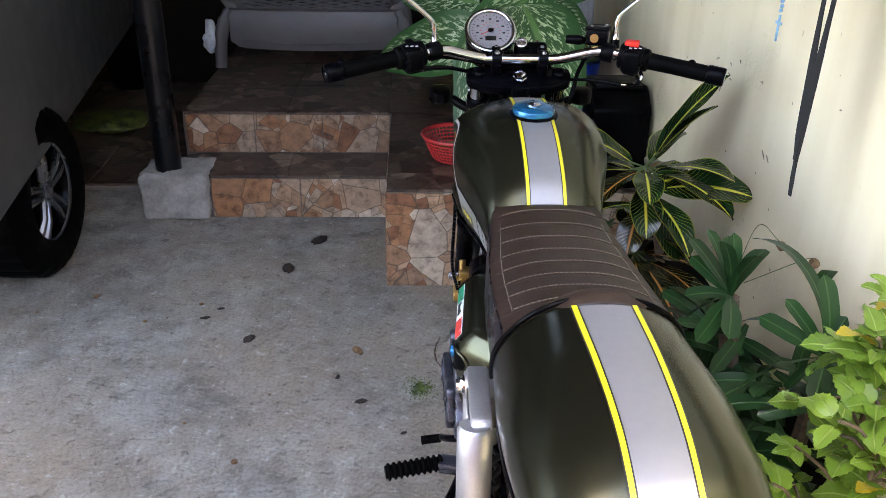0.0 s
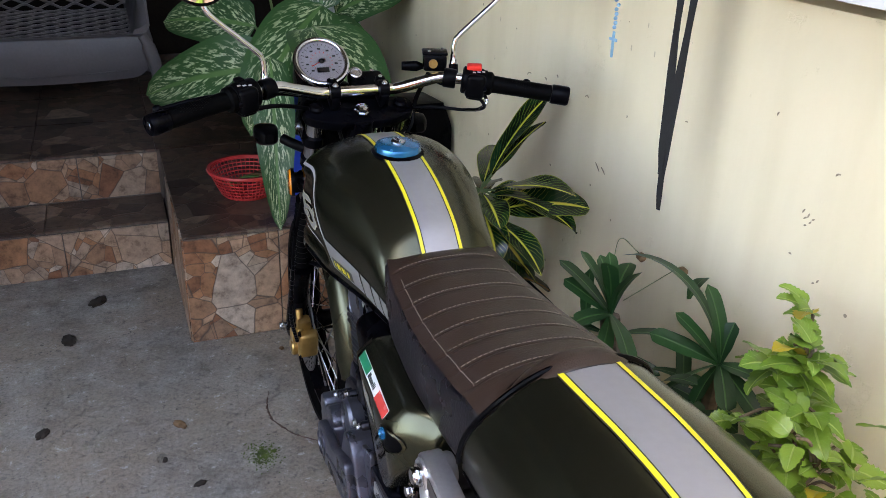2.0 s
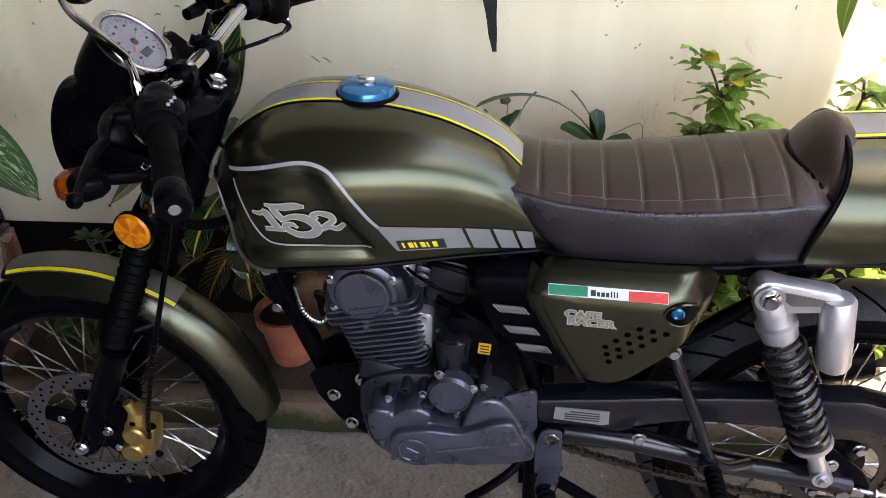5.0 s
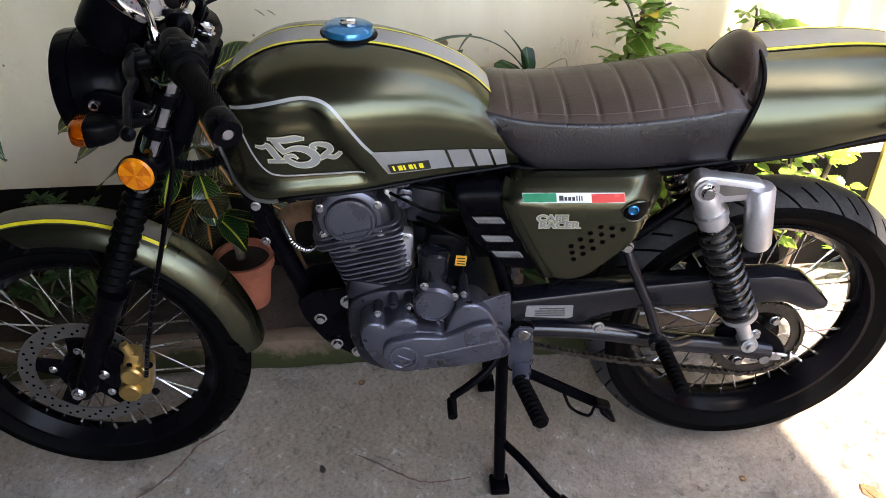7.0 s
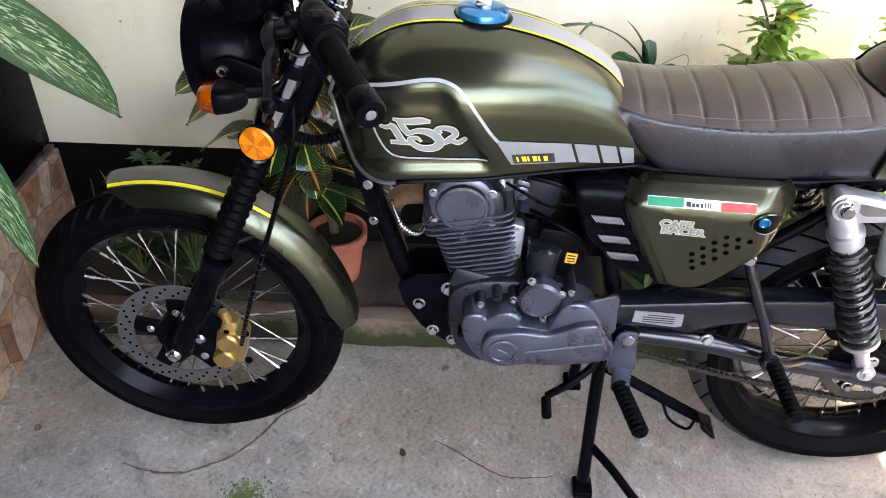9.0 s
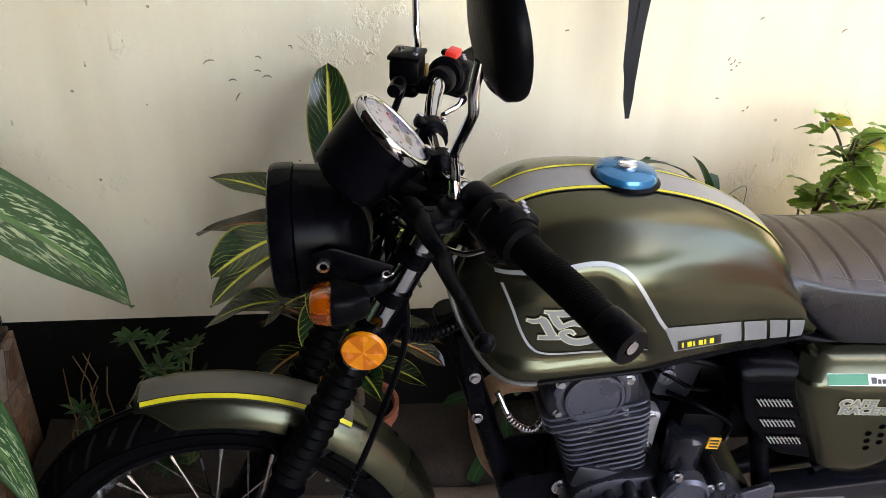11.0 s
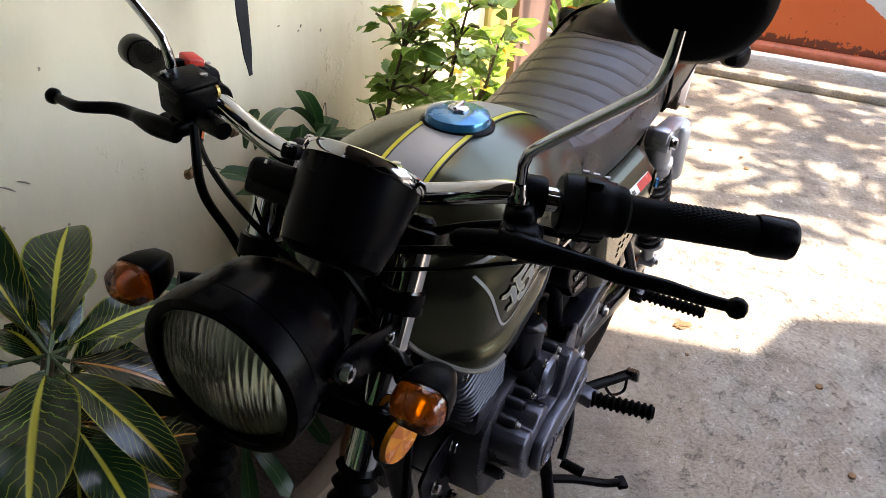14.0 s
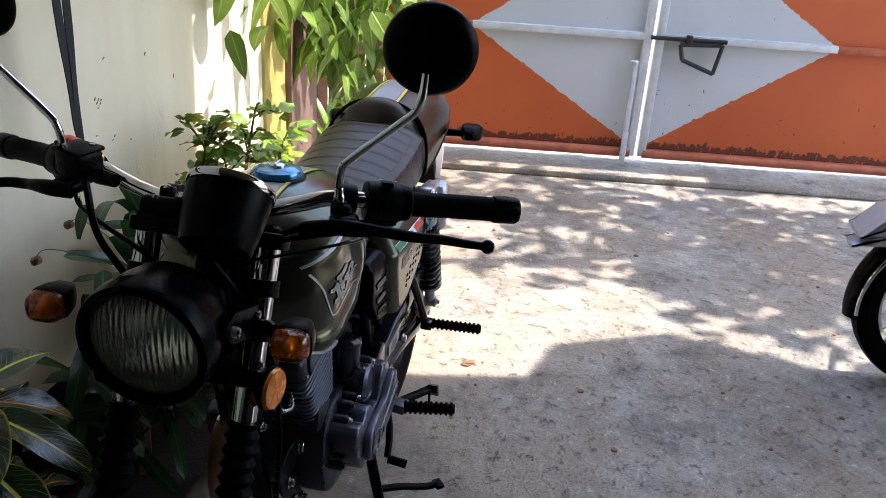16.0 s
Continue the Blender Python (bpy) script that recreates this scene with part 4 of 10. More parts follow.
tank = bp("fuel_tank", tank_mesh(), M_PAINT, "matt olive steel fuel tank with recessed flanks", sharp=60)


def top_ribbon(bm, zfun, x0, x1, y0, y1, lift=0.0012, n=60, m=3, scale=None):
    """A painted band on a crown, between two x, from y0 to y1."""
    rows = []
    for i in range(n + 1):
        y = y0 + (y1 - y0) * i / n
        f = scale(y) if scale else 1.0
        rows.append([bm.verts.new((x * f, y, zfun(x * f, y) + lift)) for x in (x0 + (x1 - x0) * k / m for k in range(m + 1))])
    for a, b2 in zip(rows, rows[1:]):
        for k in range(m):
            bm.faces.new((a[k], a[k + 1], b2[k + 1], b2[k]))
    bmesh.ops.recalc_face_normals(bm, faces=bm.faces[:])
    if bm.faces[0].normal.z < 0:
        bmesh.ops.reverse_faces(bm, faces=bm.faces[:])
    return bm


def stripes(zfun, y0, y1, parent, h=0.028, scale=None):
    bp("grey_band", top_ribbon(B(), zfun, -h, h, y0, y1, 0.0010, scale=scale), M_GREYBAND, "satin grey racing band", parent)
    for s in (-1, 1):
        bp("pinstripe_edge", top_ribbon(B(), zfun, s * (h - 0.0005), s * (h + 0.0085), y0, y1, 0.0013, scale=scale), M_BLACKLINE, "", parent)
        bp("pinstripe", top_ribbon(B(), zfun, s * (h + 0.0012), s * (h + 0.0068), y0, y1, 0.0017, scale=scale), M_YELLOW, "bright yellow pinstripe", parent)


stripes(tank_z, 0.525, 0.945, tank)


def flank_quad(bm, poly, lift=0.0012, side=-1, n=10):
    """Fills a four-cornered (y, z) outline on the tank flank."""
    a, b2, c, d = [Vector(p) for p in poly]
    rows = []
    for i in range(n + 1):
        row = []
        for j in range(n + 1):
            u, v = i / n, j / n
            p = (a * (1 - u) + b2 * u) * (1 - v) + (d * (1 - u) + c * u) * v
            row.append(bm.verts.new((side * (tank_x(p.x, p.y) + lift), p.x, p.y)))
        rows.append(row)
    for r0, r1 in zip(rows, rows[1:]):
        for k in range(n):
            bm.faces.new((r0[k], r0[k + 1], r1[k + 1], r1[k]))
    return bm


def flank_line(bm, pts, w=0.0042, lift=0.0014, side=-1):
    P = [(p[1], p[2]) for p in curve_pts([(0, *p) for p in pts], 10)]
    rows = []
    for i, p in enumerate(P):
        q0, q1 = Vector(P[max(0, i - 1)]), Vector(P[min(len(P) - 1, i + 1)])
        t = (q1 - q0).normalized()
        nn = Vector((-t.y, t.x)) * w / 2
        rows.append([bm.verts.new((side * (tank_x(*q) + lift), *q)) for q in (Vector(p) - nn, Vector(p) + nn)])
    for r0, r1 in zip(rows, rows[1:]):
        bm.faces.new((r0[0], r0[1], r1[1], r1[0]))
    return bm


def text_mesh(body, size, offset=0.0):
    cu = bpy.data.curves.new("lettering", "FONT")
    cu.body, cu.size, cu.offset, cu.align_x, cu.align_y = body, size, offset, "CENTER", "CENTER"
    cu.resolution_u = 4
    ob = bpy.data.objects.new("lettering", cu)
    me = ob.to_mesh()
    o = B()
    o.from_mesh(me)
    ob.to_mesh_clear()
    bpy.data.objects.remove(ob)
    bpy.data.curves.remove(cu)
    bmesh.ops.triangulate(o, faces=o.faces[:])
    bmesh.ops.subdivide_edges(o, edges=[e for e in o.edges if e.calc_length() > size * 0.3], cuts=2)
    return o


# swashed figures of the tank decal: centre lines and widths in millimetres, x from the decal's middle towards the rear
NUMERALS = [("one", [([(-52, 16), (-46, 12), (-37, -4), (-33, -10)], [9, 11, 11, 11]), ([(-50, -12.5), (-37, -12), (-24, -12.5)], [6, 7, 6]), ([(-66, 13), (-58, 12), (-50, 15)], [3, 6, 6])]),
            ("five", [([(-46, 27), (-26, 25), (-6, 27), (7, 26)], [3, 10, 11, 4]), ([(-38, 25), (-31, 13), (-24, 4)], [9, 10, 9]),
                      ([(-26, 4), (-8, 10), (12, 5), (23, -9), (14, -20), (-4, -21), (-18, -13), (-22, -5), (-12, -3), (-6, -8)], [6, 9, 14, 15, 14, 11, 9, 8, 6, 2])]),
            ("two", [([(24, 7), (18, 12), (28, 16), (43, 12), (46, 4), (36, -4), (30, -10)], [4, 7, 7, 10, 9, 8, 6]), ([(30, -11), (40, -7), (51, -9), (60, -2), (61, 1)], [5, 6, 8, 6, 3])])]


def numeral_line(bm, pts, wid, grow, lift, side):
    """One stroke of a figure, as a ribbon of changing width on the tank's flank."""
    P = [Vector((p.x, p.y)) for p in curve_pts([(a, b2, 0) for a, b2 in pts], 6)]
    W = [p.x for p in curve_pts([(w, k, 0) for k, w in enumerate(wid)], 6)]
    if grow:
        P[0], P[-1] = P[0] + (P[0] - P[1]).normalized() * grow * 600, P[-1] + (P[-1] - P[-2]).normalized() * grow * 600
    rows = []
    for i, p in enumerate(P):
        t = (P[min(len(P) - 1, i + 1)] - P[max(0, i - 1)]).normalized()
        n = Vector((-t.y, t.x)) * (max(1.2, W[i] * 0.80) / 2000 + grow / 2)
        row = []
        for k in (-1, -0.33, 0.33, 1):
            q = p * 0.001 + n * k
            y, z = 0.836 - q.x, 0.820 + q.y - 0.03 * q.x
            row.append(bm.verts.new((side * (tank_x(y, z) + lift), y, z)))
        rows.append(row)
    for a, b2 in zip(rows, rows[1:]):
        for k in range(3):
            bm.faces.new((a[k], a[k + 1], b2[k + 1], b2[k]))


for side in (-1, 1):
    bm = B()
    flank_line(bm, [(0.940, 0.886), (0.908, 0.897), (0.857, 0.908), (0.820, 0.911), (0.793, 0.904), (0.775, 0.888), (0.754, 0.857), (0.738, 0.832), (0.726, 0.816)], 0.0046, 0.0015, side)
    bp("pinstripe", bm, M_SILVERLINE, "silver outline stripe", tank)
    bm = B()
    flank_line(bm, [(0.932, 0.874), (0.921, 0.850), (0.908, 0.816), (0.893, 0.791), (0.873, 0.781), (0.815, 0.778), (0.740, 0.776)], 0.0034, 0.0015, side)
    bp("pinstripe", bm, M_SILVERLINE, "silver outline stripe", tank)
    bm = B()
    flank_quad(bm, [(0.729, 0.818), (0.703, 0.770), (0.601, 0.764), (0.613, 0.801)], 0.0015, side)
    flank_quad(bm, [(0.608, 0.800), (0.596, 0.763), (0.562, 0.760), (0.574, 0.796)], 0.0015, side)
    flank_quad(bm, [(0.569, 0.796), (0.557, 0.760), (0.531, 0.758), (0.542, 0.792)], 0.0015, side)
    flank_quad(bm, [(0.537, 0.791), (0.526, 0.757), (0.508, 0.757), (0.514, 0.788)], 0.0015, side)
    bp("side_band", bm, M_GREYDECAL, "grey side band cut into blocks", tank)
    bm = B()
    flank_quad(bm, [(0.704, 0.790), (0.699, 0.772), (0.634, 0.768), (0.638, 0.786)], 0.0019, side)
    bp("badge", bm, M_BLACKLINE, "small dark maker's badge", tank)
    for k in range(6):
        bm = B()
        a = 0.697 - 0.0084 * k
        flank_quad(bm, [(a, 0.7855 - 0.0006 * k), (a - 0.003, 0.7755 - 0.0006 * k), (a - 0.0095, 0.7752 - 0.0006 * k), (a - 0.0066, 0.7852 - 0.0006 * k)] if k % 2 else [(a, 0.7855 - 0.0006 * k), (a - 0.003, 0.7755 - 0.0006 * k), (a - 0.0060, 0.7754 - 0.0006 * k), (a - 0.0030, 0.7854 - 0.0006 * k)], 0.0023, side, 3)
        bp("badge_bar", bm, M_YELLOW, "yellow bar on the badge", tank)
    for name, lines in NUMERALS:
        for nm, grow, lift, mm, lab in (("numeral_edge", 0.0046, 0.0015, M_BLACKLINE, ""), ("numeral_outline", 0.0028, 0.0019, M_CREAMDECAL, ""), ("numeral", 0.0, 0.0023, M_GREYDECAL, "grey curled numeral with cream outline")):
            bm = B()
            for q, (pts, wid) in enumerate(lines):
                numeral_line(bm, pts, wid, grow, lift + 0.00008 * q, side)
            bp(nm, bm, mm, lab, tank)
# lower seam flange of the tank
for s in (-1, 1):
    bm = B()
    tube(bm, [(s * (tank_x(y, tank_low(y) + 0.001) + 0.001), y, tank_low(y) + 0.001) for y in (0.50 + 0.38 * k / 40 for k in range(41))], 0.0035, 8)
    bp("tank_seam", bm, M_SATIN, "", tank)
    bm = B()
    rim = [(s * (tank_x(y, tank_low(y) + 0.002) + 0.001), y, tank_low(y) + 0.001) for y in (0.882 + 0.106 * k / 24 for k in range(25))]
    tube(bm, rim + [(s * 0.060, 0.991, 0.845), (s * 0.052, 0.984, 0.868), (s * 0.045, 0.974, 0.885)], 0.0034, 8)
    bp("tank_rim", bm, M_GUARDBAND, "grey folded front edge", tank)

cap = B()
CN = Vector((0, -0.06, 1)).normalized()
CP = Vector((0, 0.757, tank_top(0.757) - 0.007))
lathe(cap, [(0.047, 0), (0.047, 0.006), (0.043, 0.009), (0.039, 0.009)], CP, CN, 40)
ring = bp("filler_ring", cap, M_SATIN, "black filler ring")
cap = B()
lathe(cap, [(0.041, 0.006), (0.042, 0.011), (0.039, 0.018), (0.030, 0.0215), (0.014, 0.0225), (0, 0.0225)], CP, CN, 40)
fcap = bp("fuel_cap", cap, M_BLUECAP, "blue anodised fuel cap")
cap = B()
lathe(cap, [(0.013, 0.021), (0.013, 0.025), (0.010, 0.027), (0, 0.027)], CP, CN, 24)
rbox(cap, CP + CN * 0.028, (0.005, 0.024, 0.004), bev=0.0015)
bp("key_cover", cap, M_STEEL, "bright lock cover", fcap)

# seat
seat_c = tab((0.085, 0.920), (0.105, 0.926), (0.125, 0.919), (0.145, 0.898), (0.165, 0.882), (0.20, 0.876), (0.30, 0.864), (0.40, 0.856), (0.47, 0.857), (0.52, 0.862), (0.545, 0.858))
seat_w = tab((0.085, 0.108), (0.105, 0.114), (0.15, 0.121), (0.25, 0.122), (0.35, 0.118), (0.45, 0.108), (0.50, 0.102), (0.545, 0.092))
seat_s = tab((0.085, 0.838), (0.15, 0.852), (0.20, 0.846), (0.35, 0.834), (0.47, 0.838), (0.545, 0.852))
seat_b = tab((0.085, 0.790), (0.13, 0.765), (0.25, 0.756), (0.42, 0.752), (0.47, 0.757), (0.52, 0.800), (0.545, 0.835))
PLEATS = [0.173, 0.217, 0.263, 0.312, 0.362, 0.413, 0.461, 0.505]


def seat_z(x, y):
    w = seat_w(y) * 0.93
    k = min(1.0, abs(x) / w)
    groove = sum(math.exp(-((y - p) / 0.0032) ** 2) for p in PLEATS)
    back = smooth(0.20, 0.16, y)
    crown = seat_s(y) + (seat_c(y + 0.03 * k * k * back) - seat_s(y)) * max(0.0, 1 - k ** 2.6)
    crown -= 0.012 * math.exp(-((y - 0.157 + 0.045 * k * k) / 0.0065) ** 2) * smooth(1.0, 0.92, k)
    return crown - 0.0024 * groove * smooth(1.0, 0.9, k)


def seat_mesh():
    bm = B()
    rows = []
    for i in range(161):
        y = 0.085 + 0.46 * i / 160
        w, zs, zb = seat_w(y), seat_s(y), seat_b(y)
        side = [(w * 0.975, zb), (w * 1.005, zb + 0.010), (w * 1.012, zb + (zs - zb) * 0.25), (w * 0.994, zb + (zs - zb) * 0.65), (w * 0.972, zs - 0.008), (w * 0.955, zs - 0.001)]
        topx = [w * 0.93 * (1 - 2 * k / 16) for k in range(17)]
        ring = [(-x, z) for x, z in side] + [(-x, seat_z(x, y)) for x in topx] + [(x, z) for x, z in reversed(side)]
        rows.append([bm.verts.new((x, y, z)) for x, z in ring])
    for a, b2 in zip(rows, rows[1:]):
        for k in range(len(a) - 1):
            bm.faces.new((a[k], a[k + 1], b2[k + 1], b2[k])).material_index = int(k < 5 or k > 22)
        bm.faces.new((a[-1], a[0], b2[0], b2[-1]))
    bm.faces.new(rows[0]).material_index = 1
    bm.faces.new(list(reversed(rows[-1]))).material_index = 1
    bmesh.ops.recalc_face_normals(bm, faces=bm.faces[:])
    return bm


seat = bp("seat", seat_mesh(), [M_VINYL, M_SKIRT], "dark brown pleated vinyl solo seat with raised rear bolster", sharp=70)
for p in PLEATS:
    w = seat_w(p) * 0.80
    bm = B()
    n = 26
    for k in range(n):
        x0 = -w + 2 * w * (k + 0.15) / n
        x1 = -w + 2 * w * (k + 0.80) / n
        tube(bm, [(x0, p + 0.004, seat_z(x0, p + 0.004) + 0.0004), (x1, p + 0.004, seat_z(x1, p + 0.004) + 0.0004)], 0.0007, 4)
    bp("stitching", bm, M_THREAD, "pale cross stitching", seat)
for s in (-1, 1):
    bm = B()
    n = 70
    for k in range(n):
        y0 = 0.175 + 0.31 * k / n
        y1 = y0 + 0.0027
        tube(bm, [(s * seat_w(q) * 0.815, q, seat_z(seat_w(q) * 0.815, q) + 0.0004) for q in (y0, y1)], 0.0007, 4)
    bp("stitching", bm, M_THREAD, "pale edge stitching", seat)
# a black tube along the bolster crease stands for its shade
bm = B()
tube(bm, [(k * seat_w(0.14) * 0.93, 0.157 - 0.045 * k * k, seat_z(k * seat_w(0.14) * 0.93, 0.157 - 0.045 * k * k) + 0.0005) for k in [q / 20 * 0.97 for q in range(-20, 21)]], 0.0032, 8)
bp("seam_piping", bm, M_MATTBLACK, "black line standing for the shade in the bolster crease", seat)
# tail cowl
cowl_top = tab((-0.295, 0.806), (-0.275, 0.834), (-0.245, 0.861), (-0.21, 0.884), (-0.18, 0.898), (-0.15, 0.908), (-0.10, 0.916), (-0.03, 0.920), (0.03, 0.919), (0.095, 0.917))
cowl_low = tab((-0.295, 0.792), (-0.25, 0.802), (-0.18, 0.807), (-0.107, 0.800), (-0.03, 0.785), (0.04, 0.768), (0.095, 0.762), (0.145, 0.760))
cowl_wid = tab((-0.295, 0.050), (-0.285, 0.078), (-0.26, 0.099), (-0.20, 0.119), (-0.10, 0.131), (0.0, 0.132), (0.08, 0.127), (0.145, 0.124))


def cowl_z(x, y):
    zt, zb, w = cowl_top(y), cowl_low(y), cowl_wid(y)
    zm = zb + (zt - zb) * 0.22
    return zm + (zt - zm) * max(0.0, 1 - (abs(x) / w) ** 2.5) ** (1 / 1.9)


bm = B()
rows = []
for i in range(61):
    y = -0.295 + 0.39 * i / 60
    zt, zb, w = cowl_top(y), cowl_low(y), cowl_wid(y)
    zm = zb + (zt - zb) * 0.22
    half = [(w * 0.97, zb), (w * 0.995, zb + (zm - zb) * 0.5)]
    for k in range(22):
        x = w * math.cos(k / 21 * math.pi / 2)
        half.append((x, cowl_z(x, y)))
    ring = [(-x, z) for x, z in half[:-1]] + [(0, zt)] + [(x, z) for x, z in reversed(half[:-1])]
    rows.append([bm.verts.new((x, y + (0.05 * (1 - smooth(zb, zt, z)) * smooth(-0.02, 0.095, y)), z)) for x, z in ring])
for a, b2 in zip(rows, rows[1:]):
    for k in range(len(a) - 1):
        bm.faces.new((a[k], a[k + 1], b2[k + 1], b2[k]))
bm.faces.new(rows[0])
bmesh.ops.recalc_face_normals(bm, faces=bm.faces[:])
cowl = bp("tail_cowl", bm, M_PAINT, "matt olive rounded tail cowl", sharp=60)
bm = B()
zt, zb, w = cowl_top(0.095), cowl_low(0.095), cowl_wid(0.095)
half = [(w * 0.985, zb + 0.004), (w * 1.0, zb + (zt - zb) * 0.12)] + [(w * math.cos(k / 21 * math.pi / 2), cowl_z(w * math.cos(k / 21 * math.pi / 2), 0.095)) for k in range(1, 21)]
edge = [(-x, z) for x, z in half] + [(0, zt)] + [(x, z) for x, z in reversed(half)]
tube(bm, [(x * 1.005, 0.100 + 0.05 * (1 - smooth(zb, zt, z)), z + 0.002) for x, z in edge], 0.0036, 8)
bp("piping", bm, M_MATTBLACK, "black seat piping", seat)
stripes(cowl_z, -0.285, 0.093, cowl, 0.0280, lambda y: 1.0 + 0.16 * smooth(-0.24, 0.09, y))
bm = B()
for s in (-1, 1):
    tube(bm, [(s * cowl_wid(y) * 0.97, y, cowl_low(y)) for y in (-0.27 + 0.41 * k / 30 for k in range(31))], 0.0035, 8)
bp("cowl_trim", bm, M_SATIN, "black edging strip", cowl)
# under tail, rear mudguard and rear lamps
bm = B()
prism(bm, rounded([(0.16, 0.765), (-0.20, 0.805), (-0.262, 0.795), (-0.255, 0.775), (0.0, 0.735), (0.16, 0.715)], 0.02), -0.075, 0.075)
bp("under_tray", bm, M_MATTBLACK, "black under-tail tray")
bm = B()
o = B()
prism(o, rounded([(-0.22, 0.79), (-0.27, 0.78), (-0.38, 0.56), (-0.35, 0.55)], 0.01), -0.06, 0.06)
merge(bm, o)
bp("rear_mudguard", bm, M_MATTBLACK, "black plastic rear mudguard")
bm = B()
rbox(bm, (0, -0.368, 0.62), (0.15, 0.006, 0.10), (24, 0, 0), 0.003)
bp("plate", bm, M_WHITE, "pale number plate")
for s in (-1, 1):
    bm = B()
    tube(bm, curve_pts([(s * 0.06, -0.145, 0.780), (s * 0.12, -0.150, 0.782), (s * 0.158, -0.154, 0.783)], 5), 0.010, 10)
    loft(bm, [(0.030, 0.022, 0.020), (0.022, 0.036, 0.032), (0.004, 0.054, 0.042), (-0.016, 0.060, 0.046), (-0.020, 0.059, 0.045)], (s * 0.184, -0.158, 0.783))
    sg = bp("rear_turn_signal", bm, M_MATTBLACK, "black rear turn signal")
    bp("signal_bowl", signal_bowl((s * 0.184, -0.158 - 0.010, 0.783), -1), M_BOWL, "bright faceted bowl", sg)
    bm = B()
    loft(bm, [(-0.018, 0.056, 0.043), (-0.030, 0.055, 0.042), (-0.042, 0.050, 0.038), (-0.047, 0.042, 0.030)], (s * 0.184, -0.158, 0.783))
    bp("lens", bm, M_AMBER, "amber lens", sg)
bm = B()
rbox(bm, (0, -0.285, 0.795), (0.09, 0.03, 0.034), (0, 0, 0), 0.012, 3)
bp("tail_lamp", bm, M_REDSW, "red tail lamp")


# ---- wheels ----
def wheel(name, c, R, width, rim_r, side_disc, front):
    bm = B()
    hw = width / 2
    prof = [(rim_r - 0.004, -hw * 0.62), (rim_r + 0.008, -hw * 0.72), (rim_r + (R - rim_r) * 0.35, -hw * 0.98), (rim_r + (R - rim_r) * 0.55, -hw)]
    for k in range(25):
        a = -1 + 2 * k / 24
        prof.append((R - 0.030 * abs(a) ** 2.2, hw * 0.92 * a))
    prof += [(r, -h) for r, h in reversed(prof[:4])]
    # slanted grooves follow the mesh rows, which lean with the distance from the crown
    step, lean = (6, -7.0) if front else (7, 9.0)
    n = step * (48 if front else 42)
    rings, low = [], set()
    for j, (r, h) in enumerate(prof):
        a = max(-1.0, min(1.0, (j - 16) / 12))
        ring = []
        for k in range(n):
            q, pos = (k + (step // 2 if a > 0 else 0)) % (2 * step), float(k)
            ph = q % step
            if ph == 1:
                pos -= 0.15 if front else 0.5
            elif ph == step - 1:
                pos += 0.15 if front else 0.5
            reach = abs(a) > (0.12 if q < step else 0.42) and abs(a) < (0.95 if q < step else 0.80)
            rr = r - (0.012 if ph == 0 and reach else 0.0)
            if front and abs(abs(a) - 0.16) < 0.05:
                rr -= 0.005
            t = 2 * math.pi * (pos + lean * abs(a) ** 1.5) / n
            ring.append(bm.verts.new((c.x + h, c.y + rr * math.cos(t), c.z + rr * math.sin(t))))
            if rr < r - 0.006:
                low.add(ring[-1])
        rings.append(ring)
    for row, (a, b2) in enumerate(zip(rings, rings[1:])):
        for k in range(n):
            fc = bm.faces.new((a[k], a[(k + 1) % n], b2[(k + 1) % n], b2[k]))
            # groove faces get darker rubber as painted shade; sidewalls are plain rubber
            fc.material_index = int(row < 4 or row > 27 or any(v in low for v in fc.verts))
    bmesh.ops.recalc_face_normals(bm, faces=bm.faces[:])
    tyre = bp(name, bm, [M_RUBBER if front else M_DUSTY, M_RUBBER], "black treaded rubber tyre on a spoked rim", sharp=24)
    # rim
    bm = B()
    rw = hw * 0.72
    lathe(bm, [(rim_r + 0.004, -rw), (rim_r + 0.004, -rw + 0.004), (rim_r - 0.007, -rw + 0.007), (rim_r - 0.018, -rw * 0.45), (rim_r - 0.022, 0), (rim_r - 0.018, rw * 0.45), (rim_r - 0.007, rw - 0.007), (rim_r + 0.004, rw - 0.004), (rim_r + 0.004, rw), (rim_r - 0.004, rw), (rim_r - 0.012, rw - 0.009), (rim_r - 0.026, rw * 0.3), (rim_r - 0.026, -rw * 0.3), (rim_r - 0.012, -rw + 0.009), (rim_r - 0.004, -rw)], c, (1, 0, 0), 96, True)
    bmesh.ops.recalc_face_normals(bm, faces=bm.faces[:])
    bp("rim", bm, M_RIM, "gloss black rim", tyre)
    bm = B()
    lathe(bm, [(0, -0.075), (0.022, -0.075), (0.024, -0.05), (0.046, -0.046), (0.046, -0.038), (0.028, -0.03), (0.026, 0.03), (0.046, 0.038), (0.046, 0.046), (0.024, 0.05), (0.022, 0.075), (0, 0.075)], c, (1, 0, 0), 40)
    bp("hub", bm, M_SATIN, "black hub", tyre)
    for k in range(36):
        t = 2 * math.pi * (k + 0.25) / 36
        s = -1 if k % 2 else 1
        lean = 0.95 if (k // 2) % 2 else -0.95
        t2 = t + lean * 0.55
        a = Vector((c.x + s * 0.040, c.y + 0.040 * math.cos(t2), c.z + 0.040 * math.sin(t2)))
        rr = rim_r - 0.024
        e = Vector((c.x + s * 0.006, c.y + rr * math.cos(t), c.z + rr * math.sin(t)))
        bm = B()
        m = a.lerp(e, 0.90)
        tube(bm, [a, m], 0.0017, 6)
        tube(bm, [m, e], 0.0031, 6)
        bp("spoke", bm, M_STEEL, "", tyre)
    return tyre


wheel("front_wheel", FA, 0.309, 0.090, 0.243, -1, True)
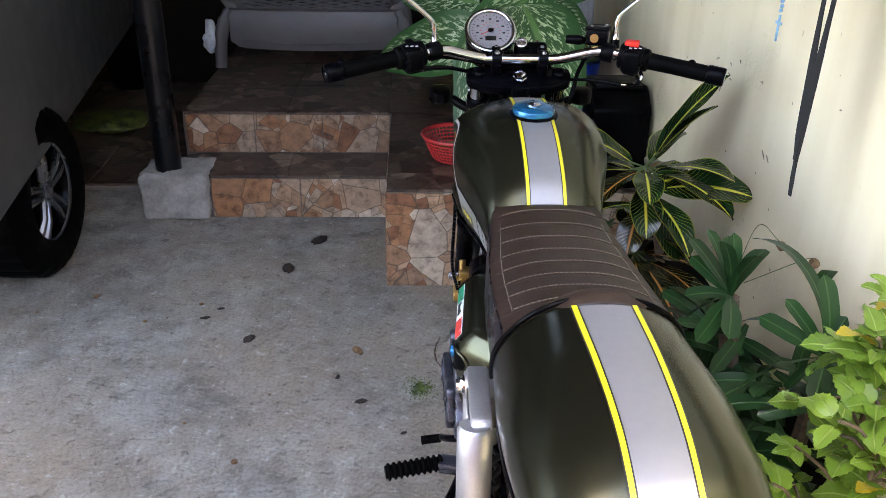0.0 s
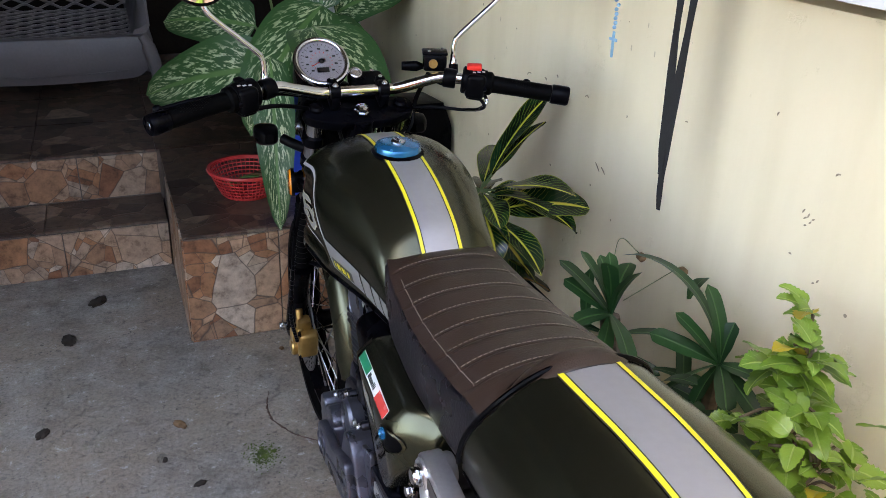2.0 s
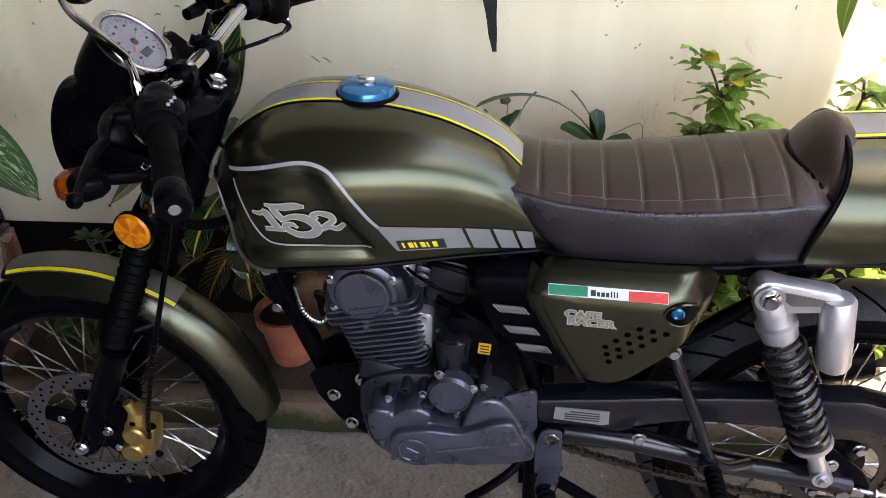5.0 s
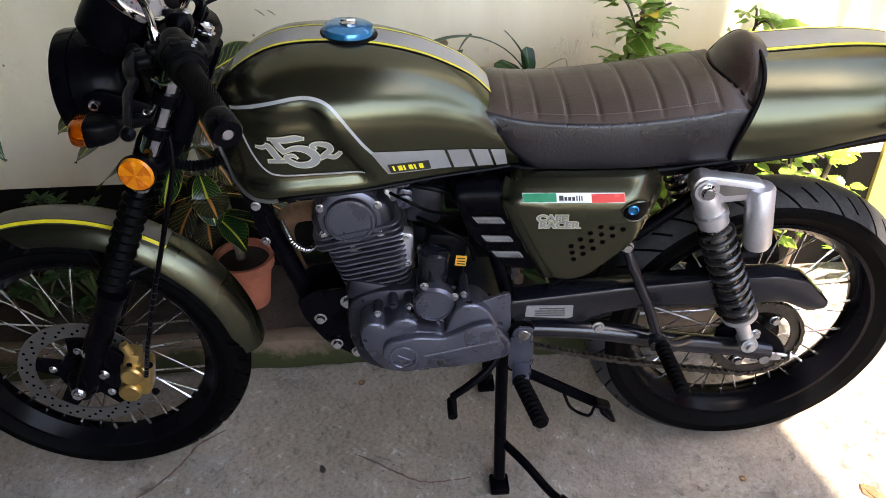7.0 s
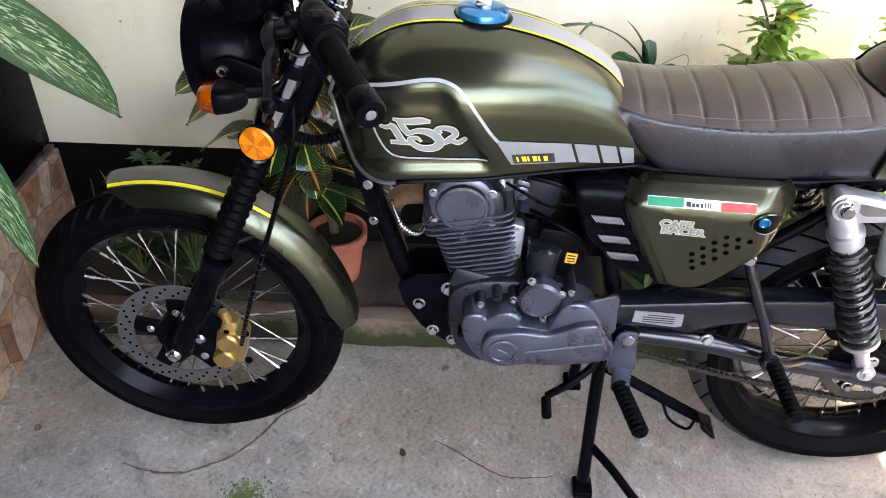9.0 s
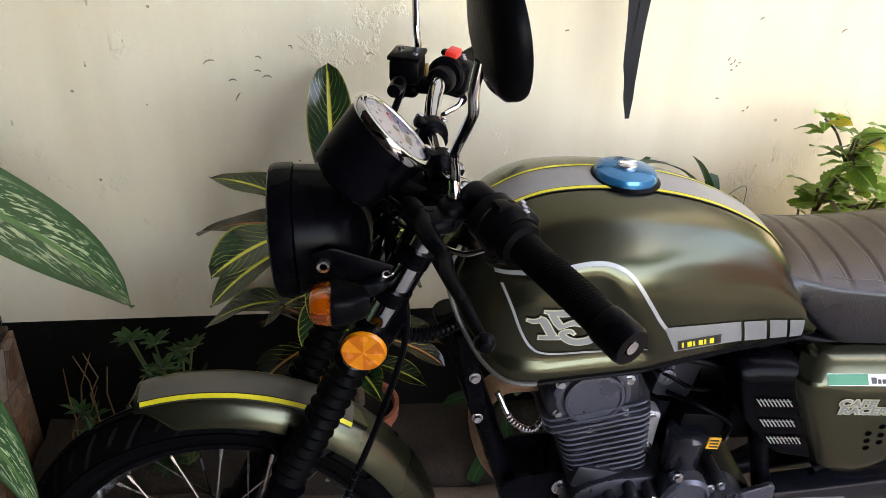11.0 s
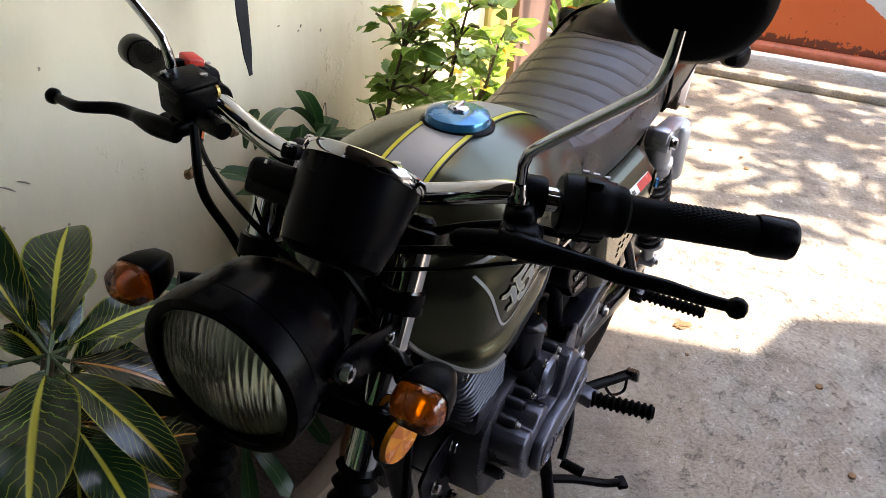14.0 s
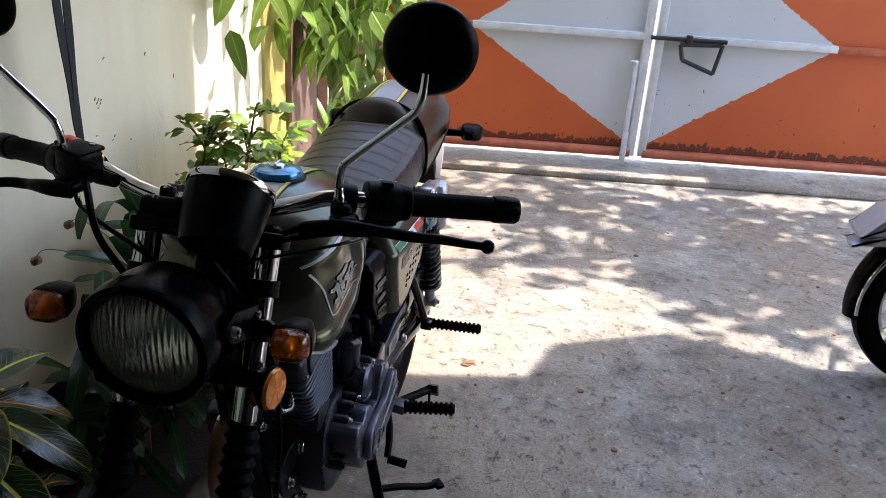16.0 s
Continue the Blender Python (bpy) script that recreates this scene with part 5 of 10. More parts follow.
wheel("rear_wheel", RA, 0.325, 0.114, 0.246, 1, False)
# front brake disc
bm = B()
DX = -0.062
lathe(bm, [(0.128, DX - 0.002), (0.128, DX + 0.002), (0.096, DX + 0.002), (0.096, DX - 0.002)], FA, (1, 0, 0), 72, True)
bmesh.ops.recalc_face_normals(bm, faces=bm.faces[:])
disc = bp("brake_disc", bm, M_DISC, "drilled steel brake disc")
# drillings are black caps on the disc, painted with a hole's shade
bm = B()
for k in range(60):
    r = (0.104, 0.112, 0.120)[k % 3]
    t = 2 * math.pi * k / 60
    lathe(bm, [(0, 0.0026), (0.0030, 0.0026), (0.0030, -0.0005)], FA + Vector((DX, r * math.cos(t), r * math.sin(t))), (-1, 0, 0), 8)
bp("drilling", bm, M_HOLE_SHADE, "", disc)
bm = B()
for k in range(5):
    t = 2 * math.pi * k / 5 + 0.3
    prism_pts = [FA + Vector((DX, r * math.cos(t + d), r * math.sin(t + d))) for r, d in ((0.045, -0.5), (0.100, -0.16), (0.100, 0.16), (0.045, 0.5))]
    o = B()
    vs = [o.verts.new(p) for p in prism_pts]
    f = o.faces.new(vs)
    ex = bmesh.ops.extrude_face_region(o, geom=[f])
    bmesh.ops.translate(o, verts=[v for v in ex["geom"] if isinstance(v, bmesh.types.BMVert)], vec=(0.006, 0, 0))
    bmesh.ops.recalc_face_normals(o, faces=o.faces[:])
    merge(bm, o)
lathe(bm, [(0.024, DX - 0.004), (0.052, DX - 0.003), (0.052, DX + 0.02), (0.024, DX + 0.02)], FA, (1, 0, 0), 40)
bp("disc_carrier", bm, M_SATIN, "black disc carrier", disc)
bm = B()
for k in range(5):
    t = 2 * math.pi * k / 5 + 0.3
    bolt(bm, FA + Vector((DX - 0.003, 0.062 * math.cos(t), 0.062 * math.sin(t))), (-1, 0, 0), 0.006, 0.005)
bp("disc_bolts", bm, M_STEEL, "", disc)

# ---- front fork ----
FT = Vector((0, 1.003, 0.968))
FD = (FT - FA).normalized()
FX = 0.087


def fork_at(z, x=0.0, off=0.0):
    s = (z - FA.z) / FD.z
    p = FA + FD * s
    return Vector((x, p.y + off, p.z))


for s in (-1, 1):
    bm = B()
    lathe(bm, [(0, -0.02), (0.019, -0.018), (0.023, 0.0), (0.0240, 0.05), (0.0240, 0.235), (0.0262, 0.245), (0.0262, 0.255), (0, 0.256)], FA + Vector((s * FX, 0, -0.012)), FD, 24)
    rbox(bm, FA + Vector((s * FX, 0, 0)), (0.036, 0.05, 0.05), (0, 0, 0), 0.012, 3)
    leg = bp("fork_slider", bm, M_SATIN, "satin black fork slider")
    bm = B()
    p0, p1 = fork_at(0.545, s * FX), fork_at(0.735, s * FX)
    prof = []
    L = (p1 - p0).length
    for k in range(23):
        prof.append((0.0232 - 0.002 * (k / 22) + (0.0035 if k % 2 == 0 else -0.0028), L * k / 22))
    lathe(bm, [(0, 0)] + prof + [(0, L)], p0, FD, 24)
    bp("gaiter", bm, M_RUBBER, "ribbed black rubber gaiter", leg)
    bm = B()
    cyl(bm, fork_at(0.73, s * FX), fork_at(0.957, s * FX), 0.0175, n=24)
    bp("stanchion", bm, M_CHROME, "polished fork tube", leg)
    bm = B()
    for z, h in ((0.845, 0.02), (0.90, 0.022)):
        lathe(bm, [(0.0175, -h / 2), (0.0225, -h / 2), (0.0225, h / 2), (0.0175, h / 2)], fork_at(z, s * FX), FD, 20)
    bp("clamp_ring", bm, M_SATIN, "", leg)
    bm = B()
    lathe(bm, [(0, 0), (0.014, 0), (0.014, 0.008), (0.010, 0.012), (0, 0.012)], fork_at(0.966, s * FX), FD, 12)
    bp("fork_cap", bm, M_SATIN, "", leg)
    # reflector
    bm = B()
    rp = Vector((s * 0.119, 1.103, 0.785)) + Vector((0, -0.004, 0))
    lathe(bm, [(0, 0), (0.029, 0), (0.029, 0.005), (0.026, 0.009), (0.012, 0.010), (0, 0.010)], rp, (s, 0.15, 0), 32)
    rf = bp("reflector", bm, M_REFLEX, "round amber side reflector", leg)
    bm = B()
    rbox(bm, rp + Vector((-s * 0.013, -0.004, 0.0)), (0.028, 0.026, 0.04), bev=0.003)
    lathe(bm, [(0.0295, -0.002), (0.031, -0.002), (0.031, 0.005), (0.0295, 0.005)], rp, (s, 0.15, 0), 32)
    bp("holder", bm, M_MATTBLACK, "", rf)
    for k in range(8):
        bm = B()
        ax = Vector((s, 0.15, 0)).normalized()
        u = Vector((0, 0, 1))
        w = ax.cross(u)
        ring = [rp + ax * 0.0100 + 0.0265 * (math.cos(a) * u + math.sin(a) * w) for a in (math.pi / 4 * (k + q / 5) for q in range(6))]
        low = [bm.verts.new(p) for p in [rp + ax * 0.0106] + ring]
        for a, b2 in zip(low[1:], low[2:]):
            bm.faces.new((low[0], a, b2))
        bmesh.ops.recalc_face_normals(bm, faces=bm.faces[:])
        bp("facet", bm, M_REFLEX if k % 2 else M_REFLEX_DK, "", rf)
# axle
bm = B()
cyl(bm, FA + Vector((-0.118, 0, 0)), FA + Vector((0.118, 0, 0)), 0.008, n=16)
bolt(bm, FA + Vector((-0.116, 0, 0)), (-1, 0, 0), 0.010, 0.010)
bolt(bm, FA + Vector((0.116, 0, 0)), (1, 0, 0), 0.010, 0.010)
bp("front_axle", bm, M_STEEL, "bright front axle")
# yokes
for z, dz, nm in ((0.958, 0.022, "top_yoke"), (0.79, 0.024, "lower_yoke")):
    bm = B()
    c = fork_at(z)
    o = B()
    prism(o, rounded([(-0.114, 0.022), (-0.114, -0.022), (-0.06, -0.045), (0.06, -0.045), (0.114, -0.022), (0.114, 0.022), (0.05, 0.03), (-0.05, 0.03)], 0.018), -dz / 2, dz / 2, "z", 0.004)
    merge(bm, o, Matrix.Translation(c) @ FD.to_track_quat("Z", "Y").to_matrix().to_4x4())
    bp(nm, bm, M_SATIN, "cast black fork yoke")
bm = B()
sp = fork_at(0.958, 0, -0.024)
lathe(bm, [(0.016, 0.008), (0.016, 0.011), (0.0125, 0.012), (0.0125, 0.020), (0.008, 0.022), (0.0065, 0.019), (0, 0.019)], sp, FD, 6)
bp("stem_nut", bm, M_CHROME, "chromed steering stem nut")
bm = B()
cyl(bm, fork_at(0.77, 0, -0.03), fork_at(0.955, 0, -0.03), 0.026, n=24)
bp("steering_head", bm, M_SATIN, "black steering head")
# caliper
bm = B()
cc = Vector((-0.083, 1.208, 0.318))
rbox(bm, cc + Vector((0.004, 0.006, 0)), (0.050, 0.058, 0.075), (12, 0, 0), 0.010, 3)
rbox(bm, cc + Vector((-0.004, 0.004, 0.045)), (0.035, 0.030, 0.050), (20, 0, 0), 0.008, 2)
for dz in (-0.021, 0.021):
    lathe(bm, [(0, 0), (0.0215, 0), (0.0215, 0.010), (0.018, 0.014), (0, 0.014)], cc + Vector((-0.020, 0.012 - dz * 0.3, dz)), (-1, 0, 0), 22)
lathe(bm, [(0, -0.02), (0.009, -0.02), (0.009, 0.035), (0, 0.035)], cc + Vector((-0.012, 0.0, 0.055)), (0, 0.3, 1), 14)
cal = bp("brake_caliper", bm, M_GOLD, "gold twin-piston brake caliper")
bm = B()
for p in ((0.012, 0.045), (-0.022, 0.04), (-0.020, -0.03)):
    bolt(bm, cc + Vector((-0.018, p[0] - 0.006, p[1])), (-1, 0, 0), 0.006, 0.006)
bp("caliper_bolts", bm, M_SATIN, "", cal)
bm = B()
prism(bm, rounded([(1.30, 0.37), (1.255, 0.40), (1.20, 0.36), (1.215, 0.27), (1.26, 0.29), (1.30, 0.34)], 0.012), -0.094, -0.084)
bp("caliper_bracket", bm, M_SATIN, "", cal)
bm = B()
for y, z in ((1.287, 0.392), (1.270, 0.337)):
    bolt(bm, (-0.098, y, z), (-1, 0, 0), 0.008, 0.008)
bp("bracket_bolts", bm, M_STEEL, "", cal)
bm = B()
tube(bm, curve_pts([(-0.108, 1.188, 0.335), (-0.125, 1.163, 0.42), (-0.125, 1.122, 0.55), (-0.122, 1.078, 0.68), (-0.10, 1.045, 0.80), (-0.06, 1.06, 0.90), (-0.02, 1.075, 0.965)], 8), 0.0045, 8)
hose = bp("brake_hose", bm, M_MATTBLACK, "braided black brake hose")
bm = B()
for k in range(26):
    q = curve_pts([(-0.108, 1.188, 0.335), (-0.125, 1.163, 0.42), (-0.125, 1.122, 0.55), (-0.122, 1.078, 0.68)], 20)
    p = q[int(k / 26 * (len(q) - 2))]
    lathe(bm, [(0.0049, -0.0007), (0.0049, 0.0007)], p, (0, -0.3, 1), 8)
bp("hose_mark", bm, M_ENGINE, "", hose)

# front mudguard
bm = B()
rows = []
GR = 0.341


def guard_pt(x, a, lift=0.0):
    k = abs(x) / 0.051
    r = GR - 0.042 * k ** 3.2 + lift
    return Vector((x, FA.y + r * math.cos(a), FA.z + r * math.sin(a)))


A0, A1 = radians(73), radians(177)
for i in range(61):
    a = A0 + (A1 - A0) * i / 60
    taper = 1.0 - 0.35 * smooth(0.10, 0.0, i / 60) - 0.12 * smooth(0.9, 1.0, i / 60)
    rows.append([guard_pt(0.051 * taper * (k / 8 - 1), a) for k in range(17)])
vr = [[bm.verts.new(p) for p in r] for r in rows]
vi = [[bm.verts.new(p + (Vector((p.x, FA.y, FA.z)) - p).normalized() * 0.0025) for p in r] for r in rows]
for g, flip in ((vr, 0), (vi, 1)):
    for a, b2 in zip(g, g[1:]):
        for k in range(16):
            q = (a[k], b2[k], b2[k + 1], a[k + 1])
            bm.faces.new(q if not flip else tuple(reversed(q)))
for k in (0, 16):
    for a, b2, c, d in zip(vr, vr[1:], vi, vi[1:]):
        bm.faces.new((a[k], b2[k], d[k], c[k]))
bmesh.ops.recalc_face_normals(bm, faces=bm.faces[:])
guard = bp("front_mudguard", bm, M_PAINT, "matt olive front mudguard", sharp=60)


def guard_ribbon(x0, x1, a0, a1, lift):
    bm = B()
    rows = [[bm.verts.new(guard_pt(x0 + (x1 - x0) * k / 3, a0 + (a1 - a0) * i / 40, lift)) for k in range(4)] for i in range(41)]
    for a, b2 in zip(rows, rows[1:]):
        for k in range(3):
            bm.faces.new((a[k], b2[k], b2[k + 1], a[k + 1]))
    bmesh.ops.recalc_face_normals(bm, faces=bm.faces[:])
    return bm


bp("grey_band", guard_ribbon(-0.024, 0.024, A0 + 0.02, radians(127), 0.0010), M_GUARDBAND, "satin grey racing band", guard)
for s in (-1, 1):
    bp("pinstripe_edge", guard_ribbon(s * 0.0235, s * 0.0325, A0 + 0.03, radians(127), 0.0013), M_BLACKLINE, "", guard)
    bp("pinstripe", guard_ribbon(s * 0.0252, s * 0.0308, A0 + 0.03, radians(127), 0.0017), M_YELLOW, "bright yellow pinstripe", guard)
    bm = B()
    tube(bm, [guard_pt(s * 0.046, radians(105), -0.016) + Vector((0, 0, 0.0)), (s * FX * 0.93, 1.205, 0.555)], 0.006, 8, True)
    tube(bm, [guard_pt(s * 0.046, radians(125), -0.016), (s * FX * 0.93, 1.215, 0.54)], 0.006, 8, True)
    bp("stay", bm, M_SATIN, "", guard)

# ---- headlamp ----
HC = Vector((-0.002, 1.123, 0.893))
HD = Vector((0, 1, -0.045)).normalized()
bm = B()
HK = 0.885
lathe(bm, [(r * HK, h * 0.80 + 0.004) for r, h in [(0.0, -0.055), (0.035, -0.052), (0.065, -0.038), (0.083, -0.010), (0.091, 0.025), (0.094, 0.058), (0.0945, 0.062), (0.093, 0.064), (0.097, 0.066), (0.0975, 0.090), (0.0955, 0.099), (0.0905, 0.102), (0.0840, 0.101), (0.0815, 0.096), (0.0810, 0.090)]], HC, HD, 64)
lamp = bp("headlamp", bm, M_SATIN, "round satin black headlamp shell")
bm = B()
lathe(bm, [(r * HK, h * 0.80 - 0.006) for r, h in [(0.0815, 0.100), (0.071, 0.112), (0.052, 0.120), (0.03, 0.124), (0, 0.126)]], HC, HD, 64)
lathe(bm, [(r * HK, h * 0.80 - 0.006) for r, h in [(0.0815, 0.097), (0.071, 0.109), (0.052, 0.117), (0.03, 0.121), (0, 0.123)]], HC, HD, 64)
bp("lens", bm, M_LENS, "fluted clear glass lens", lamp).visible_shadow = False
bm = B()
lathe(bm, [(r * HK, h * 0.80 - 0.006) for r, h in [(0.0812, 0.097), (0.074, 0.062), (0.055, 0.030), (0.03, 0.014), (0.012, 0.012)]], HC, HD, 48)
bp("reflector_bowl", bm, mat("bright_reflector", (0.80, 0.80, 0.72), 0.16, metal=0.9, var=0.15, scale=30), "bright reflector bowl", lamp)
bm = B()
lathe(bm, [(0, 0.008), (0.012, 0.010), (0.012, 0.045), (0.008, 0.052), (0, 0.054)], HC, HD, 16)
bp("bulb_shield", bm, M_STEEL, "", lamp)
for s in (-1, 1):
    bm = B()
    lathe(bm, [(0.0045, 0.004), (0.0045, 0.008), (0.0075, 0.009), (0.0085, 0.006), (0.0085, 0.0)], (s * 0.091, 1.145, 0.892), (s, 0, 0), 20)
    bp("pivot_bolt", bm, M_STEEL, "bright headlamp bolt", lamp)
    bm = B()
    prism(bm, rounded([(1.165, 0.905), (1.135, 0.915), (1.055, 0.885), (1.045, 0.865), (1.075, 0.845), (1.15, 0.875)], 0.010), s * 0.088, s * 0.092)
    br = bp("lamp_bracket", bm, M_SATIN, "black headlamp bracket", lamp)
    bm = B()
    lathe(bm, [(0.0032, 0.003), (0.0032, 0.005), (0.0052, 0.0055), (0.0062, 0.004), (0.0062, 0.0)], (s * 0.091, 1.070, 0.878), (s, 0, 0), 16)
    bp("bracket_bolt", bm, M_STEEL, "", br)
    # turn signal
    bm = B()
    tube(bm, curve_pts([(s * 0.088, 1.075, 0.862), (s * 0.115, 1.090, 0.872), (s * 0.135, 1.110, 0.880)], 5), 0.011, 12)
    sc_ = (s * 0.166, 1.128, 0.886)
    loft(bm, [(-0.036, 0.018, 0.020), (-0.030, 0.030, 0.030), (-0.014, 0.046, 0.038), (0.004, 0.052, 0.043), (0.007, 0.051, 0.042)], sc_)
    sg = bp("turn_signal", bm, M_MATTBLACK, "black front turn signal")
    bp("signal_bowl", signal_bowl(sc_, 1), M_BOWL, "bright faceted bowl", sg)
    bm = B()
    loft(bm, [(0.005, 0.0490, 0.0400), (0.014, 0.0485, 0.0395), (0.024, 0.045, 0.0365), (0.029, 0.040, 0.032), (0.031, 0.033, 0.026)], sc_)
    bp("lens", bm, M_AMBER, "amber lens", sg)

# ---- speedometer and controls ----
SC = Vector((-0.060, 1.061, 1.047))
SN = Vector((0, -0.69, 0.724)).normalized()
bm = B()
lathe(bm, [(0.0, -0.088), (0.034, -0.087), (0.045, -0.080), (0.050, -0.055), (0.0545, -0.012), (0.0545, 0.0), (0.052, 0.002)], SC, SN, 48)
speedo = bp("speedometer", bm, M_SATIN, "round black speedometer cup")
bm = B()
lathe(bm, [(0.0538, -0.0050), (0.0560, -0.0045), (0.0568, -0.0025), (0.0568, 0.0035), (0.0556, 0.0065), (0.0532, 0.0078), (0.0495, 0.0075), (0.0462, 0.0045), (0.0455, 0.001)], SC, SN, 48)
bp("bezel", bm, M_CHROME, "chrome bezel", speedo)
bm = B()
lathe(bm, [(0.0465, 0.0005), (0, 0.0005)], SC, SN, 48)
bp("dial", bm, M_WHITE, "pale dial", speedo)
SQ = Matrix.Translation(SC) @ Matrix(((1, 0, 0, 0), (0, SN.z, SN.y, 0), (0, -SN.y, SN.z, 0), (0, 0, 0, 1)))
bm = B()
lathe(bm, [(0.0055, 0.0015), (0.0055, 0.004), (0, 0.004)], (0, 0, 0), (0, 0, 1), 16)
for k in range(25):
    t = radians(225 - 270 * k / 24)
    r0 = 0.038 if k % 2 == 0 else 0.041
    r0 -= 0.003
    rbox(bm, ((r0 + 0.0415) / 2 * math.cos(t), (r0 + 0.0415) / 2 * math.sin(t), 0.0009), (0.0415 - r0, 0.0009, 0.0004), (0, 0, math.degrees(t)), 0)
for k in range(9):
    t = radians(225 - 270 * k / 8)
    rbox(bm, (0.0295 * math.cos(t), 0.0295 * math.sin(t), 0.0009), (0.006, 0.0035, 0.0004), (0, 0, 0), 0)
rbox(bm, (0, -0.020, 0.0012), (0.024, 0.011, 0.0006), (0, 0, 0), 0)
bmesh.ops.transform(bm, matrix=SQ, verts=bm.verts)
bp("dial_marks", bm, M_BLACKLINE, "black dial marks and display", speedo)
bm = B()
for k in range(13):
    t = radians(225 - 270 * k / 12)
    rbox(bm, (0.0215 * math.cos(t), 0.0215 * math.sin(t), 0.0009), (0.0040, 0.0009, 0.0004), (0, 0, math.degrees(t)), 0)
bmesh.ops.transform(bm, matrix=SQ, verts=bm.verts)
bp("dial_marks", bm, M_REDSW, "small red inner scale", speedo)
bm = B()
rbox(bm, (-0.006, -0.003, 0.0022), (0.034, 0.0016, 0.0006), (0, 0, 28), 0)
bmesh.ops.transform(bm, matrix=SQ, verts=bm.verts)
bp("needle", bm, M_REDSW, "red needle", speedo)
bm = B()
lathe(bm, [(0.0475, 0.006), (0, 0.0070)], SC, SN, 48)
bp("cover_glass", bm, M_CLEAR, "", speedo)
bpy.data.objects[speedo.children[-1].name].visible_shadow = False
bm = B()
rbox(bm, (0.030, 1.048, 1.000), (0.074, 0.058, 0.026), (42, 0, 0), 0.010, 3)
rbox(bm, (0.0, 1.045, 0.985), (0.15, 0.05, 0.022), (30, 0, 0), 0.008, 2)
dash = bp("dash_panel", bm, M_MATTBLACK, "black ignition panel")
bm = B()
KS = Vector((0.008, 1.052, 1.024))
lathe(bm, [(0.013, -0.004), (0.013, 0.003), (0.010, 0.004), (0.009, 0.001), (0, 0.001)], KS, (0, -0.67, 0.74), 24)
bp("ignition_switch", bm, M_STEEL, "bright ignition switch ring", dash)
bm = B()
for x, y, z in ((-0.035, 1.035, 1.003), (0.052, 1.035, 1.003), (0.045, 1.063, 1.022), (-0.005, 1.068, 1.022)):
    lathe(bm, [(0.0045, 0), (0.0045, 0.004), (0, 0.004)], (x, y, z), (0, -0.67, 0.74), 12)
bp("panel_screws", bm, M_STEEL, "", dash)

# handlebar
bar = [(-0.245, 0.955, 1.016), (-0.205, 0.972, 1.020), (-0.165, 0.985, 1.022), (-0.125, 0.995, 1.012), (-0.085, 1.001, 1.002), (-0.055, 1.003, 1.000), (0.055, 1.003, 1.000), (0.085, 1.001, 1.002), (0.125, 0.995, 1.012), (0.165, 0.985, 1.022), (0.205, 0.972, 1.020), (0.245, 0.955, 1.016)]
bm = B()
tube(bm, curve_pts(bar, 6), 0.0112, 20)
hb = bp("handlebar", bm, M_CHROME, "chromed handlebar")
